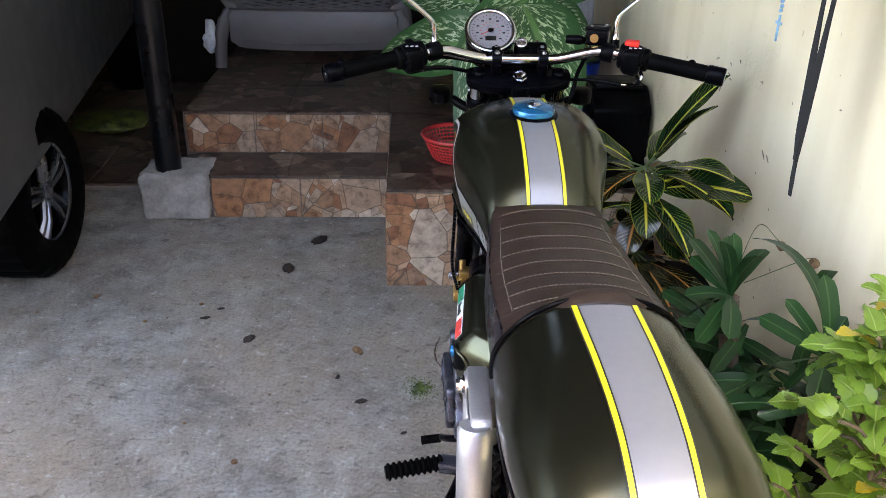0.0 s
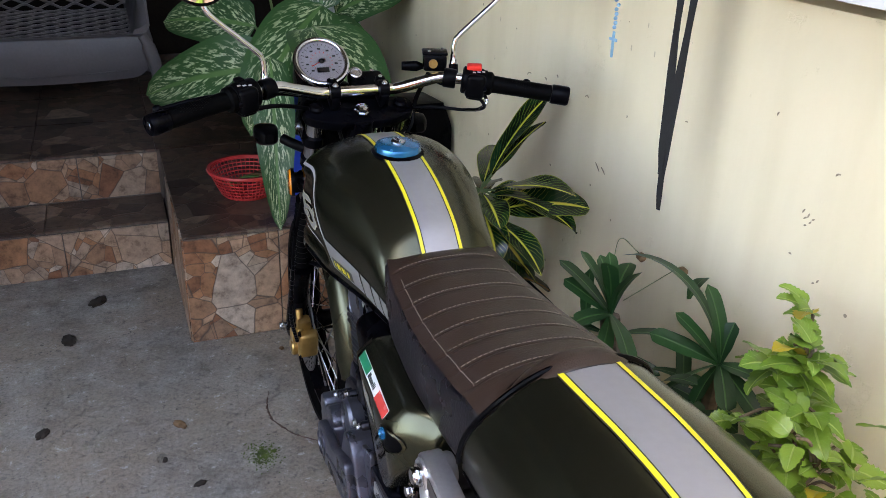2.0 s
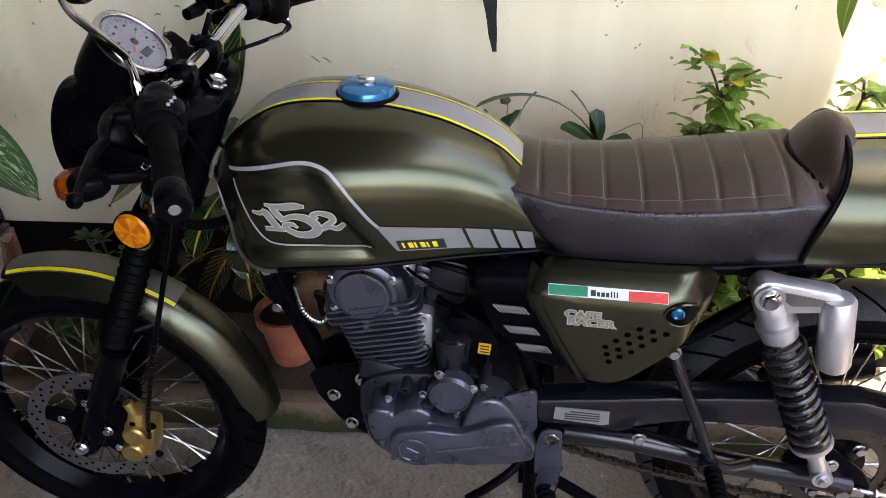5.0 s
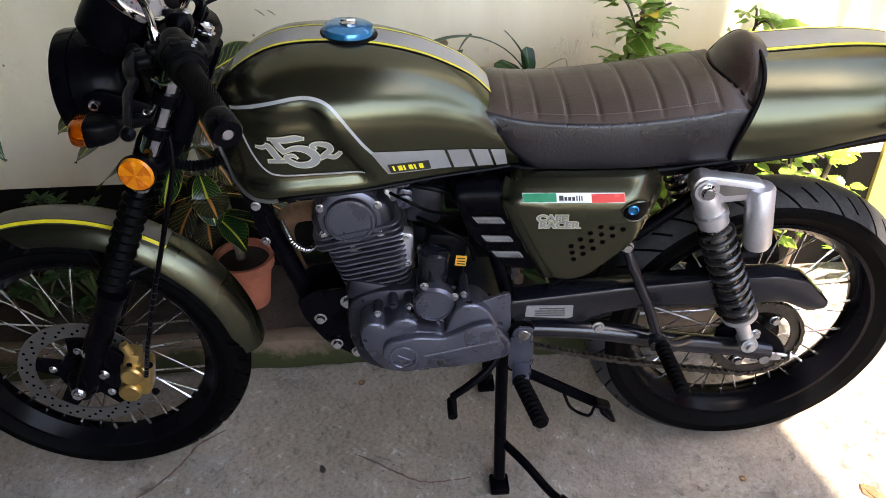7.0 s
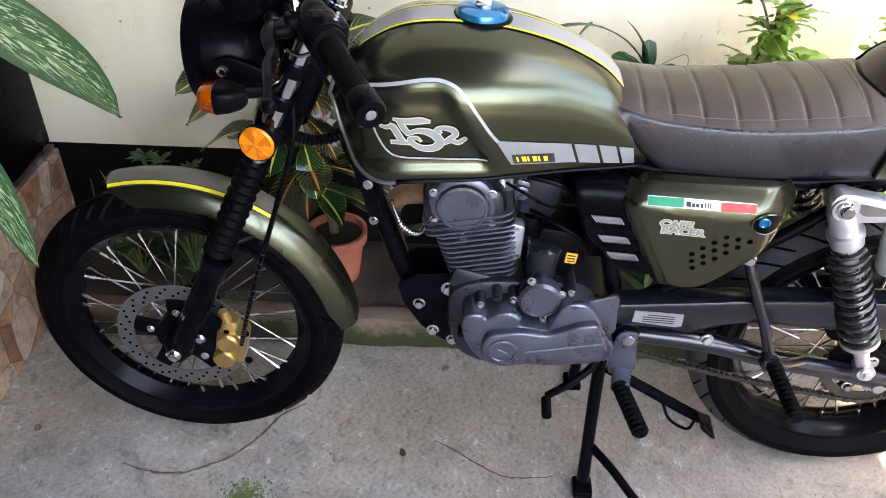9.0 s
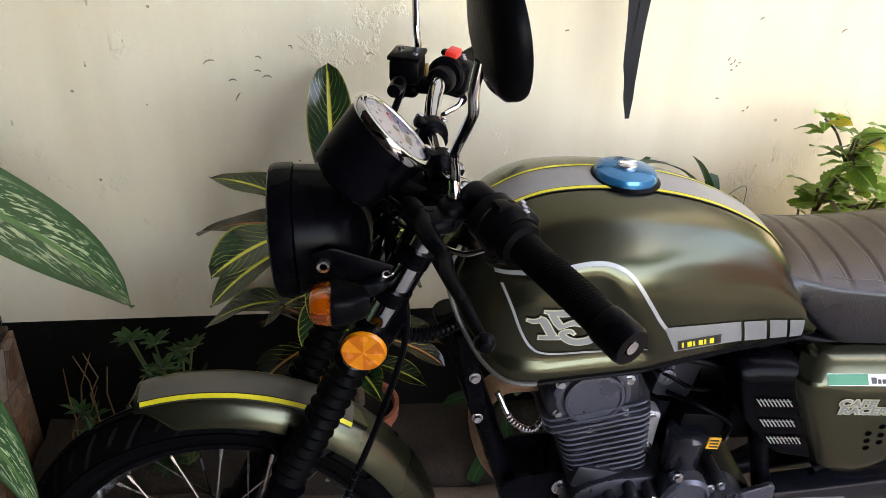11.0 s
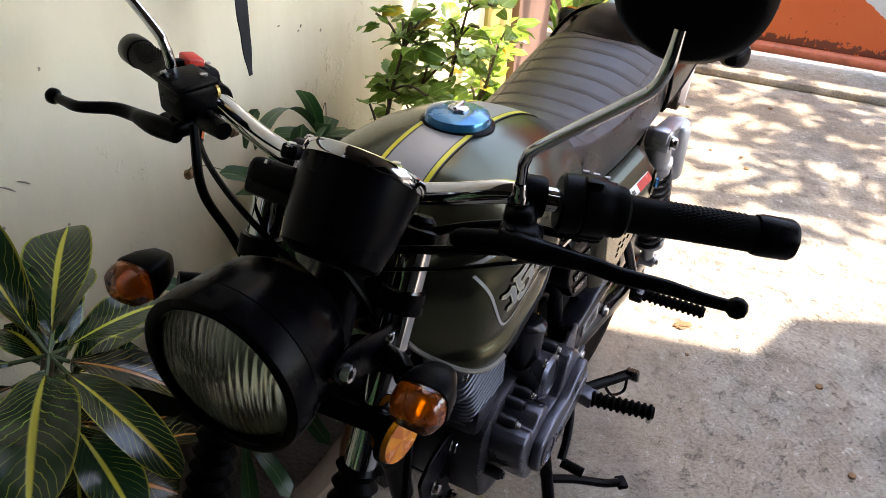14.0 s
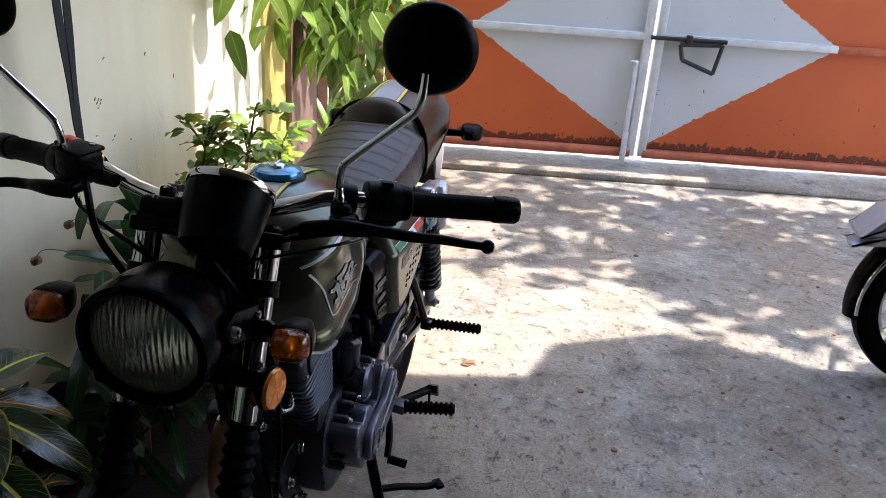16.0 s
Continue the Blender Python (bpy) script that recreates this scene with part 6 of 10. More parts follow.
for s in (-1, 1):
    bm = B()
    cx = s * 0.050
    rbox(bm, (cx, 1.003, 0.985), (0.020, 0.034, 0.030), (26, 0, 0), 0.005, 2)
    lathe(bm, [(0.019, -0.010), (0.019, 0.010), (0.0115, 0.010), (0.0115, -0.010)], (cx, 1.003, 1.0), (1, 0, 0), 24, True)
    rbox(bm, (cx, 1.018, 1.014), (0.020, 0.018, 0.016), (26, 0, 0), 0.004, 2)
    cl = bp("bar_clamp", bm, M_SATIN, "black bar clamp", hb)
    bm = B()
    bolt(bm, (cx, 1.020, 1.021), (0, -0.3, 1), 0.0045, 0.004)
    bolt(bm, (cx, 0.990, 1.016), (0, -0.3, 1), 0.0045, 0.004)
    bp("clamp_bolts", bm, M_STEEL, "", hb)
    g0, g1 = Vector((s * 0.258, 0.949, 1.013)), Vector((s * 0.372, 0.894, 0.999))
    gd = (g1 - g0).normalized()
    gl = (g1 - g0).length
    bm = B()
    lathe(bm, [(0.0, -0.006), (0.023, -0.006), (0.024, 0.0), (0.023, 0.006), (0.0175, 0.010), (0.0165, gl * 0.5), (0.0170, gl), (0.0150, gl + 0.001), (0.0150, gl + 0.004), (0, gl + 0.004)], g0, gd, 28)
    gr = bp("grip", bm, M_RUBBER, "black rubber handlebar grip")
    bm = B()
    for i in range(17):
        for j in range(13):
            if ((i - 8) / 8.6) ** 2 + ((j - 6) / 6.6) ** 2 > 1:
                continue
            a = radians(-70 + 140 * (j + 0.5 * (i % 2)) / 12.5)
            sd = gd.cross(Vector((0, 0, 1))).normalized()
            up = sd.cross(gd).normalized()
            p = g0 + gd * (gl * (0.34 + 0.036 * i)) + 0.0166 * (math.cos(a) * up + math.sin(a) * sd)
            rbox(bm, p, (0.0019, 0.0019, 0.0012), (0, 0, math.degrees(math.atan2(gd.y, gd.x))), 0)
    bp("grip_studs", bm, M_RUBBER, "", gr)
    bm = B()
    lathe(bm, [(0, gl), (0.0185, gl + 0.002), (0.0195, gl + 0.006), (0.0195, gl + 0.034), (0.0175, gl + 0.038), (0.008, gl + 0.038), (0.008, gl + 0.034), (0, gl + 0.034)], g0, gd, 28)
    be = bp("bar_end", bm, M_SATIN, "black bar-end weight", gr)
    bm = B()
    lathe(bm, [(0.0075, gl + 0.0345), (0.0065, gl + 0.0385), (0, gl + 0.0385)], g0, gd, 14)
    bp("end_screw", bm, M_STEEL, "", gr)
    # switch housing
    bm = B()
    hc = Vector((s * 0.232, 0.960, 1.016))
    rot = (8, s * 6, -s * 24)
    lathe(bm, [(0.0, -0.026), (0.024, -0.026), (0.0275, -0.023), (0.0275, -0.007), (0.0262, -0.006), (0.0262, -0.004), (0.0275, -0.003), (0.0275, 0.014), (0.0255, 0.018), (0.0255, 0.024), (0.0, 0.024)], hc, gd, 30)
    rbox(bm, hc + Vector((0, -0.006, -0.004)), (0.040, 0.048, 0.050), rot, 0.009, 3)
    rbox(bm, hc + Vector((0, -0.004, -0.020)), (0.036, 0.042, 0.026), rot, 0.008, 2)
    rbox(bm, hc + Vector((s * 0.006, 0.004, 0.028)), (0.016, 0.018, 0.008), rot, 0.003, 2)
    sw = bp("switch_housing", bm, M_MATTBLACK, "black handlebar switch housing")
    bm = B()
    rbox(bm, hc + Vector((-s * 0.006, -0.024, 0.010)), (0.013, 0.010, 0.012), rot, 0.002, 1)
    rbox(bm, hc + Vector((s * 0.004, -0.026, -0.008)), (0.022, 0.010, 0.010), rot, 0.002, 1)
    rbox(bm, hc + Vector((s * 0.003, -0.024, -0.022)), (0.013, 0.008, 0.009), rot, 0.002, 1)
    bp("buttons", bm, M_SATIN, "", sw)
    bm = B()
    for dx in (-0.010, 0.0, 0.010):
        rbox(bm, hc + Vector((dx, -0.020, 0.0235)), (0.006, 0.004, 0.0012), rot, 0)
    bp("switch_marks", bm, M_WHITE, "", sw)
    # lever and perch
    bm = B()
    bx = Vector((s * 0.185, 0.9785, 1.021))
    lathe(bm, [(0.0112, -0.013), (0.0180, -0.013), (0.0195, -0.010), (0.0195, 0.010), (0.0180, 0.013), (0.0112, 0.013)], bx, gd, 28, True)
    rbox(bm, (s * 0.187, 1.003, 1.014), (0.030, 0.034, 0.022), (0, 0, -s * 18), 0.009, 3)
    rbox(bm, (s * 0.196, 1.022, 1.006), (0.040, 0.030, 0.019), (0, 0, -s * 18), 0.008, 3)
    pc = bp("lever_perch", bm, M_MATTBLACK, "black lever perch")
    bm = B()
    by = 1.000 if s < 0 else 1.022
    P = curve_pts([(s * 0.182, 1.036, 1.005), (s * 0.212, 1.036, 1.005), (s * 0.240, 1.029, 1.003), (s * 0.262, 1.021, 0.999), (s * 0.290, 1.021, 0.998), (s * 0.325, by + 0.013, 0.996), (s * 0.355, by + 0.007, 0.992), (s * 0.380, by, 0.989)], 6)
    tube(bm, P, [0.0098 - 0.0032 * smooth(0.1, 0.4, k / (len(P) - 1)) - 0.0020 * smooth(0.4, 1, k / (len(P) - 1)) for k in range(len(P))], 12, flat=1.2)
    lathe(bm, [(0, -0.0095), (0.0055, -0.008), (0.0092, -0.003), (0.0092, 0.003), (0.0055, 0.008), (0, 0.0095)], (s * 0.383, by, 0.989), (1, 0, 0), 18)
    bp("lever", bm, M_SATIN if s < 0 else M_MATTBLACK, "black ball-end lever", pc)
    bm = B()
    bolt(bm, (s * 0.190, 1.030, 1.013), (0, 0, 1), 0.0055, 0.004)
    bp("lever_bolt", bm, M_SATIN, "", pc)
    if s < 0:
        bm = B()
        lathe(bm, [(0.0045, -0.004), (0.0085, -0.002), (0.0100, 0.004), (0.0100, 0.030), (0.0080, 0.036), (0.0045, 0.040)], (-0.180, 1.038, 1.004), (0.93, 0.30, -0.10), 20)
        bp("cable_boot", bm, M_RUBBER, "black rubber cable boot", pc)
        bm = B()
        tube(bm, curve_pts([(-0.228, 0.972, 0.990), (-0.215, 0.995, 0.976), (-0.190, 1.018, 0.972)], 6), 0.0030, 8)
        bp("switch_lead_end", bm, M_STEEL, "bright ferrule", pc)
        bm = B()
        tube(bm, curve_pts([(-0.190, 1.018, 0.972), (-0.14, 1.050, 0.966), (-0.07, 1.078, 0.955)], 6), 0.0022, 6)
        bp("switch_lead", bm, M_MATTBLACK, "", pc)
    # mirror
    bm = B()
    mb = Vector((s * 0.184, 1.003, 1.025)) if s < 0 else Vector((0.205, 1.010, 1.040))
    k_ = mb - Vector((s * 0.184, 1.003, 1.031))
    st = [Vector((s * x, y, z)) + k_ for x, y, z in ((0.184, 1.003, 1.025), (0.184, 1.004, 1.060), (0.187, 1.006, 1.078), (0.198, 1.006, 1.093), (0.265, 1.004, 1.150), (0.281, 1.004, 1.166), (0.288, 1.006, 1.185), (0.290, 1.002, 1.212))]
    tube(bm, curve_pts(st, 5), 0.0052, 12)
    ms = bp("mirror_stem", bm, M_CHROME, "chromed mirror stem")
    bm = B()
    lathe(bm, [(0.0052, 0.002), (0.0078, 0.002), (0.0078, 0.010), (0.0062, 0.012), (0.0062, 0.020), (0.0052, 0.022)], mb, (0, 0.1, 1), 14)
    bp("stem_collar", bm, M_CHROME, "", ms)
    bm = B()
    lathe(bm, [(0, -0.02), (0.0105, -0.02), (0.0095, 0.002), (0.0055, 0.004)], mb, (0, 0.1, 1), 14)
    bp("stem_foot", bm, M_SATIN, "", ms)
    mc = mb + Vector((s * 0.107, -0.018, 0.207))
    md = Vector((-s * 0.16, -1, 0.16)).normalized()
    bm = B()
    lathe(bm, [(0.053, 0.004), (0.0575, 0.004), (0.0585, 0.000), (0.057, -0.008), (0.048, -0.016), (0.030, -0.021), (0, -0.023)], mc, md, 48)
    mh = bp("mirror_shell", bm, M_MATTBLACK, "round black mirror back", ms)
    bm = B()
    lathe(bm, [(0.0548, 0.0035), (0, 0.0035)], mc, md, 48)
    bp("mirror_glass", bm, M_MIRROR, "silvered mirror glass", ms)
# red stop switch and brake master cylinder on the right bar
bm = B()
rbox(bm, (0.229, 0.957, 1.046), (0.030, 0.018, 0.012), (10, 0, -24), 0.003, 2)
bp("stop_switch", bm, M_REDSW, "red engine stop switch")
bm = B()
rbox(bm, (0.170, 1.028, 1.045), (0.048, 0.042, 0.034), (0, 0, -18), 0.006, 2)
rbox(bm, (0.170, 1.028, 1.064), (0.052, 0.046, 0.007), (0, 0, -18), 0.003, 2)
lathe(bm, [(0, -0.03), (0.009, -0.03), (0.011, 0.0), (0, 0.03)], (0.135, 1.042, 1.034), (1, -0.3, 0), 16)
mcy = bp("master_cylinder", bm, M_MATTBLACK, "black brake fluid reservoir")
bm = B()
lathe(bm, [(0.009, 0), (0.009, 0.003), (0, 0.003)], (0.158, 1.004, 1.046), (-0.3, -1, 0), 20)
bp("sight_glass", bm, M_GOLD, "", mcy)
bm = B()
for x, y in ((0.155, 1.018), (0.190, 1.036)):
    lathe(bm, [(0.004, 0), (0.004, 0.002), (0, 0.002)], (x, y, 1.068), (0, 0, 1), 10)
bp("lid_screws", bm, M_STEEL, "", mcy)
# cables and wiring at the head
bm = B()
tube(bm, curve_pts([(-0.20, 1.035, 0.998), (-0.12, 1.06, 0.985), (-0.05, 1.07, 0.96), (-0.03, 1.03, 0.90), (-0.02, 0.98, 0.80)], 8), 0.0040, 8)
bp("clutch_cable", bm, M_MATTBLACK, "black clutch cable")
bm = B()
tube(bm, curve_pts([(0.24, 0.95, 0.985), (0.245, 0.935, 0.968), (0.22, 0.97, 0.955), (0.15, 1.02, 0.952), (0.07, 1.05, 0.93), (0.03, 1.0, 0.84)], 8), 0.0036, 8)
bp("throttle_cable", bm, M_MATTBLACK, "black throttle cable")
bm = B()
tube(bm, curve_pts([(0.248, 0.955, 0.995), (0.252, 0.938, 0.978), (0.238, 0.945, 0.962), (0.22, 0.968, 0.956)], 6), 0.0038, 8)
bp("throttle_elbow", bm, M_CHROME, "chromed throttle elbow")
bm = B()
tube(bm, curve_pts([(0.16, 1.035, 1.02), (0.14, 1.055, 0.96), (0.12, 1.04, 0.90), (0.06, 1.06, 0.85), (0.03, 1.06, 0.80)], 8), 0.0050, 8)
bp("brake_line", bm, M_MATTBLACK, "black brake line")
bm = B()
tube(bm, curve_pts([(-0.235, 0.965, 0.985), (-0.16, 0.985, 0.985), (-0.08, 1.02, 0.96), (-0.04, 1.06, 0.93)], 8), 0.0045, 8)
bp("wiring_loom", bm, M_MATTBLACK, "black wiring loom")
bm = B()
P = curve_pts([(-0.075, 1.055, 0.775), (-0.07, 1.02, 0.765), (-0.05, 0.98, 0.765), (-0.02, 0.95, 0.775)], 12)
tube(bm, P, [0.0085 + (0.0018 if k % 2 else 0) for k in range(len(P))], 12)
bp("corrugated_conduit", bm, M_MATTBLACK, "corrugated black conduit")

# ---- side covers ----
def cover_x(y, z):
    """Half width of the side cover: a flank that flares to the rear, a sloping shoulder above, a rounded tail."""
    return 0.150 + (0.50 - y) * 0.094 - max(0.0, z - 0.716) * 0.80 - max(0.0, 0.700 - z) * 0.12 - 0.055 * smooth(0.315, 0.245, y) ** 1.5


def cover_shell(outline, side, inset=0.0, depth=0.075, lip=0.010):
    """A moulded panel: the outline laid over the cover's surface, its rim rolled inwards."""
    bm = B()
    c = sum((Vector(p) for p in outline), Vector((0, 0))) / len(outline)
    rings = []
    for k, pull in ((1.0, depth), (1.0, lip), (0.985, lip * 0.45), (0.965, lip * 0.12), (0.94, 0), (0.85, 0), (0.7, 0), (0.5, 0), (0.25, 0)):
        ring = []
        for p in outline:
            q = c + (Vector(p) - c) * k
            ring.append(bm.verts.new((side * (cover_x(q.x, q.y) - inset - pull), q.x, q.y)))
        rings.append(ring)
    n = len(outline)
    for a, b2 in zip(rings, rings[1:]):
        for k in range(n):
            bm.faces.new((a[k], a[(k + 1) % n], b2[(k + 1) % n], b2[k]))
    bm.faces.new(rings[-1])
    bmesh.ops.recalc_face_normals(bm, faces=bm.faces[:])
    return bm


def dense(poly, step=0.006):
    """Adds points along a polygon's long sides."""
    out = []
    for i, p in enumerate(poly):
        a, b2 = Vector(p), Vector(poly[(i + 1) % len(poly)])
        m = max(1, int((b2 - a).length / step))
        out += [tuple(a.lerp(b2, k / m)) for k in range(m)]
    return out


def on_cover(bm, side, lift=0.0):
    """Lays an outline modelled at x = 0 (outside is -x) on the side cover's slanting face."""
    for v in bm.verts:
        v.co.x = side * (cover_x(v.co.y, v.co.z) - v.co.x + lift)
    if side > 0:
        bmesh.ops.reverse_faces(bm, faces=bm.faces[:])
    return bm


for side in (-1, 1):
    bm = cover_shell(dense(rounded([(0.498, 0.748), (0.275, 0.752), (0.246, 0.742), (0.250, 0.698), (0.308, 0.620), (0.364, 0.556), (0.390, 0.541), (0.432, 0.543), (0.503, 0.690), (0.510, 0.715)], 0.020, 5)), side)
    sc = bp("side_cover", bm, M_PAINT, "olive side cover with a sloping shoulder and drilled holes", sharp=60)
    bm = B()
    edge = curve_pts([(0, 0.490, 0.744), (0, 0.501, 0.716), (0, 0.498, 0.690), (0, 0.468, 0.622), (0, 0.432, 0.550)], 6)
    rows = [[bm.verts.new((side * (cover_x(p.y, p.z) + 0.0012 - dx), p.y + dy, p.z)) for dx, dy in ((0.0, -0.004), (0.002, 0.006), (0.012, 0.016), (0.022, 0.022))] for p in edge]
    for a, b2 in zip(rows, rows[1:]):
        for k in range(3):
            bm.faces.new((a[k], a[k + 1], b2[k + 1], b2[k]))
    bmesh.ops.recalc_face_normals(bm, faces=bm.faces[:])
    if (bm.faces[0].normal.x > 0) != (side > 0):
        bmesh.ops.reverse_faces(bm, faces=bm.faces[:])
    bp("cover_chamfer", bm, M_PAINT, "bevelled leading edge", sc)
    bm = cover_shell(dense(rounded([(0.512, 0.735), (0.436, 0.548), (0.510, 0.560), (0.575, 0.635), (0.606, 0.735)], 0.02, 4)), side, 0.016)
    duct = bp("air_duct", bm, M_SATIN, "black duct with bright mesh vents", sc)
    for y0, z0 in ((0.572, 0.679), (0.556, 0.638), (0.537, 0.602)):
        # black plate paints the vent's dark inside behind the mesh
        bm = B()
        prism(bm, rounded([(y0, z0 + 0.001), (y0 - 0.052, z0), (y0 - 0.061, z0 - 0.017), (y0 - 0.011, z0 - 0.016)], 0.002, 2), 0.0145, 0.0165, "x", 0)
        bp("vent_recess", on_cover(bm, side), M_HOLE_SHADE, "", sc)
        bm = B()
        for k in range(9):
            y = y0 - 0.004 - 0.0053 * k
            tube(bm, [(0.0138, y, z0 - 0.0010), (0.0138, y - 0.0105, z0 - 0.0150)], 0.00105, 4)
        tube(bm, [(0.0142, y0 - 0.006, z0 - 0.005), (0.0142, y0 - 0.053, z0 - 0.005)], 0.0005, 4)
        bp("vent_mesh", on_cover(bm, side), M_MESH, "bright mesh", sc)
    # tricolour sticker with a plain bar for the maker's name
    for a, b2, mm, nm in ((0.488, 0.434, M_FLAG_G, "green"), (0.434, 0.378, M_FLAG_W, "white"), (0.378, 0.325, M_FLAG_R, "red")):
        bm = B()
        prism(bm, [(a, 0.7285), (b2, 0.7295), (b2, 0.7185), (a, 0.7175)], -0.0012, 0.0, "x", 0)
        bp("sticker_band", on_cover(bm, side), mm, f"{nm} band of a tricolour sticker", sc)
    bm = B()
    prism(bm, [(0.4885, 0.7292), (0.3245, 0.7302), (0.3245, 0.7178), (0.4885, 0.7168)], -0.0006, 0.0, "x", 0)
    bp("sticker_border", on_cover(bm, side), M_FLAG_W, "", sc)
    bm = B()
    for y0, w, h in ((0.430, 0.007, 0.0062), (0.4215, 0.0045, 0.0044), (0.4155, 0.0050, 0.0044), (0.4090, 0.0045, 0.0044), (0.4025, 0.0020, 0.0062), (0.3985, 0.0020, 0.0062), (0.3945, 0.0020, 0.0058)):
        prism(bm, [(y0, 0.7203 + h), (y0 - w, 0.7203 + h), (y0 - w, 0.7203), (y0, 0.7203)], -0.0020, 0.0, "x", 0)
    bp("name_bar", on_cover(bm, side), M_BLACKLINE, "black bars on the white band", sc)
    # two-line lettering
    for body, yy, zz in (("CAFE", 0.439, 0.6855), ("RACER", 0.427, 0.6715)):
        for off, lift, mm in ((0.0022, 0.0010, M_CREAMDECAL), (0.0006, 0.0015, M_GREYDECAL)):
            o = text_mesh(body, 0.0185, off)
            for v in o.verts:
                a, b3 = v.co.x * 1.15, v.co.y
                v.co = Vector((-lift, yy + side * a * 1.0, zz + b3))
            bp("lettering", on_cover(o, side), mm, "cream outlined lettering", sc)
    # drilled holes: flat discs on the face, their inner shade as black colour
    bm = B()
    rows = ((0.3665, 0.674, 3), (0.382, 0.660, 3), (0.397, 0.646, 3), (0.411, 0.631, 3), (0.408, 0.616, 2), (0.404, 0.601, 1))
    for y, z in [(y0 - 0.008 - 0.0186 * k, z0 - 0.006 - 0.0026 * k) for y0, z0, n in rows for k in range(n)]:
        lathe(bm, [(0.0046, -0.0006), (0, -0.0006)], (0.0, y, z), (1, 0, 0), 12)
    bp("holes", on_cover(bm, side), M_HOLE_SHADE, "", sc)
    # lock in its hollow; a flat black disc paints the hollow's shade
    bm = B()
    lathe(bm, [(0.022, -0.0012), (0.018, -0.0010), (0.012, -0.0010), (0.006, -0.0010), (0, -0.0010)], (0, 0.303, 0.700), (1, 0, 0), 28)
    bmesh.ops.scale(bm, vec=(1, 1.15, 0.85), space=Matrix.Translation((0, -0.303, -0.700)), verts=bm.verts)
    bp("lock_hollow", on_cover(bm, side), M_MATTBLACK, "", sc)
    bm = B()
    lathe(bm, [(0.0235, -0.0010), (0.0232, -0.0026), (0.0215, -0.0030), (0.0205, -0.0014)], (0, 0.303, 0.700), (1, 0, 0), 32)
    bmesh.ops.scale(bm, vec=(1, 1.15, 0.85), space=Matrix.Translation((0, -0.303, -0.700)), verts=bm.verts)
    bp("hollow_rim", on_cover(bm, side), M_PAINT, "", sc)
    bm = B()
    lathe(bm, [(0.0092, -0.001), (0.0092, -0.0050), (0.0072, -0.0060), (0.0055, -0.0035), (0.0030, -0.0035), (0.0030, -0.0020), (0, -0.0020)], (0, 0.311, 0.706), (1, 0, 0), 24)
    bp("cover_lock", on_cover(bm, side), M_BLUECAP, "blue anodised cover lock", sc)

# ---- frame ----
bm = B()
tube(bm, curve_pts([(0, 0.985, 0.83), (0, 0.90, 0.80), (0, 0.70, 0.775), (0, 0.50, 0.76)], 6), 0.022, 16)
frame_ = bp("frame", bm, M_SATIN, "black tubular steel frame")
bm = B()
tube(bm, curve_pts([(0, 0.985, 0.76), (0, 0.945, 0.64), (0, 0.885, 0.45), (0, 0.865, 0.38)], 6), 0.018, 16)
bp("down_tube", bm, M_SATIN, "", frame_)
for s in (-1, 1):
    bm = B()
    tube(bm, curve_pts([(s * 0.03, 0.62, 0.768), (s * 0.085, 0.48, 0.745), (s * 0.095, 0.30, 0.735), (s * 0.09, 0.15, 0.742), (s * 0.08, -0.05, 0.775), (s * 0.06, -0.22, 0.80)], 6), 0.0125, 12)
    bp("seat_rail", bm, M_SATIN, "", frame_)
    bm = B()
    tube(bm, curve_pts([(s * 0.075, 0.56, 0.755), (s * 0.085, 0.53, 0.60), (s * 0.09, 0.49, 0.44), (s * 0.085, 0.48, 0.34)], 6), 0.014, 12)
    tube(bm, curve_pts([(s * 0.09, 0.12, 0.735), (s * 0.09, 0.25, 0.62), (s * 0.09, 0.42, 0.50)], 6), 0.0115, 12)
    bp("rear_stay", bm, M_SATIN, "", frame_)
    bm = B()
    prism(bm, rounded([(0.895, 0.45), (0.862, 0.47), (0.80, 0.475), (0.775, 0.445), (0.80, 0.36), (0.770, 0.30), (0.80, 0.305), (0.850, 0.345), (0.885, 0.405)], 0.010), s * 0.040, s * 0.046, "x", 0.001, 1)
    bp("engine_mount", bm, M_SATIN, "black engine mounting plate", frame_)
    bm = B()
    for y, z, r in ((0.854, 0.407, 0.009), (0.828, 0.341, 0.009), (0.790, 0.318, 0.009), (0.797, 0.445, 0.012)):
        bolt(bm, (s * 0.047, y, z), (s, 0, 0), r, 0.010)
    bp("mount_bolts", bm, M_STEEL, "", frame_)
    bm = B()
    prism(bm, rounded([(0.972, 0.735), (0.946, 0.735), (0.922, 0.60), (0.928, 0.575), (0.946, 0.60)], 0.008), s * 0.028, s * 0.034, "x", 0.001, 1)
    bp("head_gusset", bm, M_SATIN, "", frame_)
    bm = B()
    for y, z in ((0.942, 0.660), (0.935, 0.585)):
        bolt(bm, (s * 0.035, y, z), (s, 0, 0), 0.0065, 0.007)
    bp("gusset_bolts", bm, M_STEEL, "", frame_)

# ---- engine ----
EA = Vector((0, 0.19, 0.98)).normalized()
EW = Vector((0, EA.z, -EA.y))
EC = Vector((0, 0.745, 0.545))
ER = Matrix.Translation(EC) @ Matrix(((1, 0, 0, 0), (0, EW.y, EA.y, 0), (0, EW.z, EA.z, 0), (0, 0, 0, 1)))


def eng(bm):
    bmesh.ops.transform(bm, matrix=ER, verts=bm.verts)
    return bm


bm = B()
rbox(bm, (0, 0, -0.02), (0.118, 0.088, 0.13), bev=0.012)
cylinder = bp("cylinder", eng(bm), M_ENGINE_DK, "finned graphite cylinder")
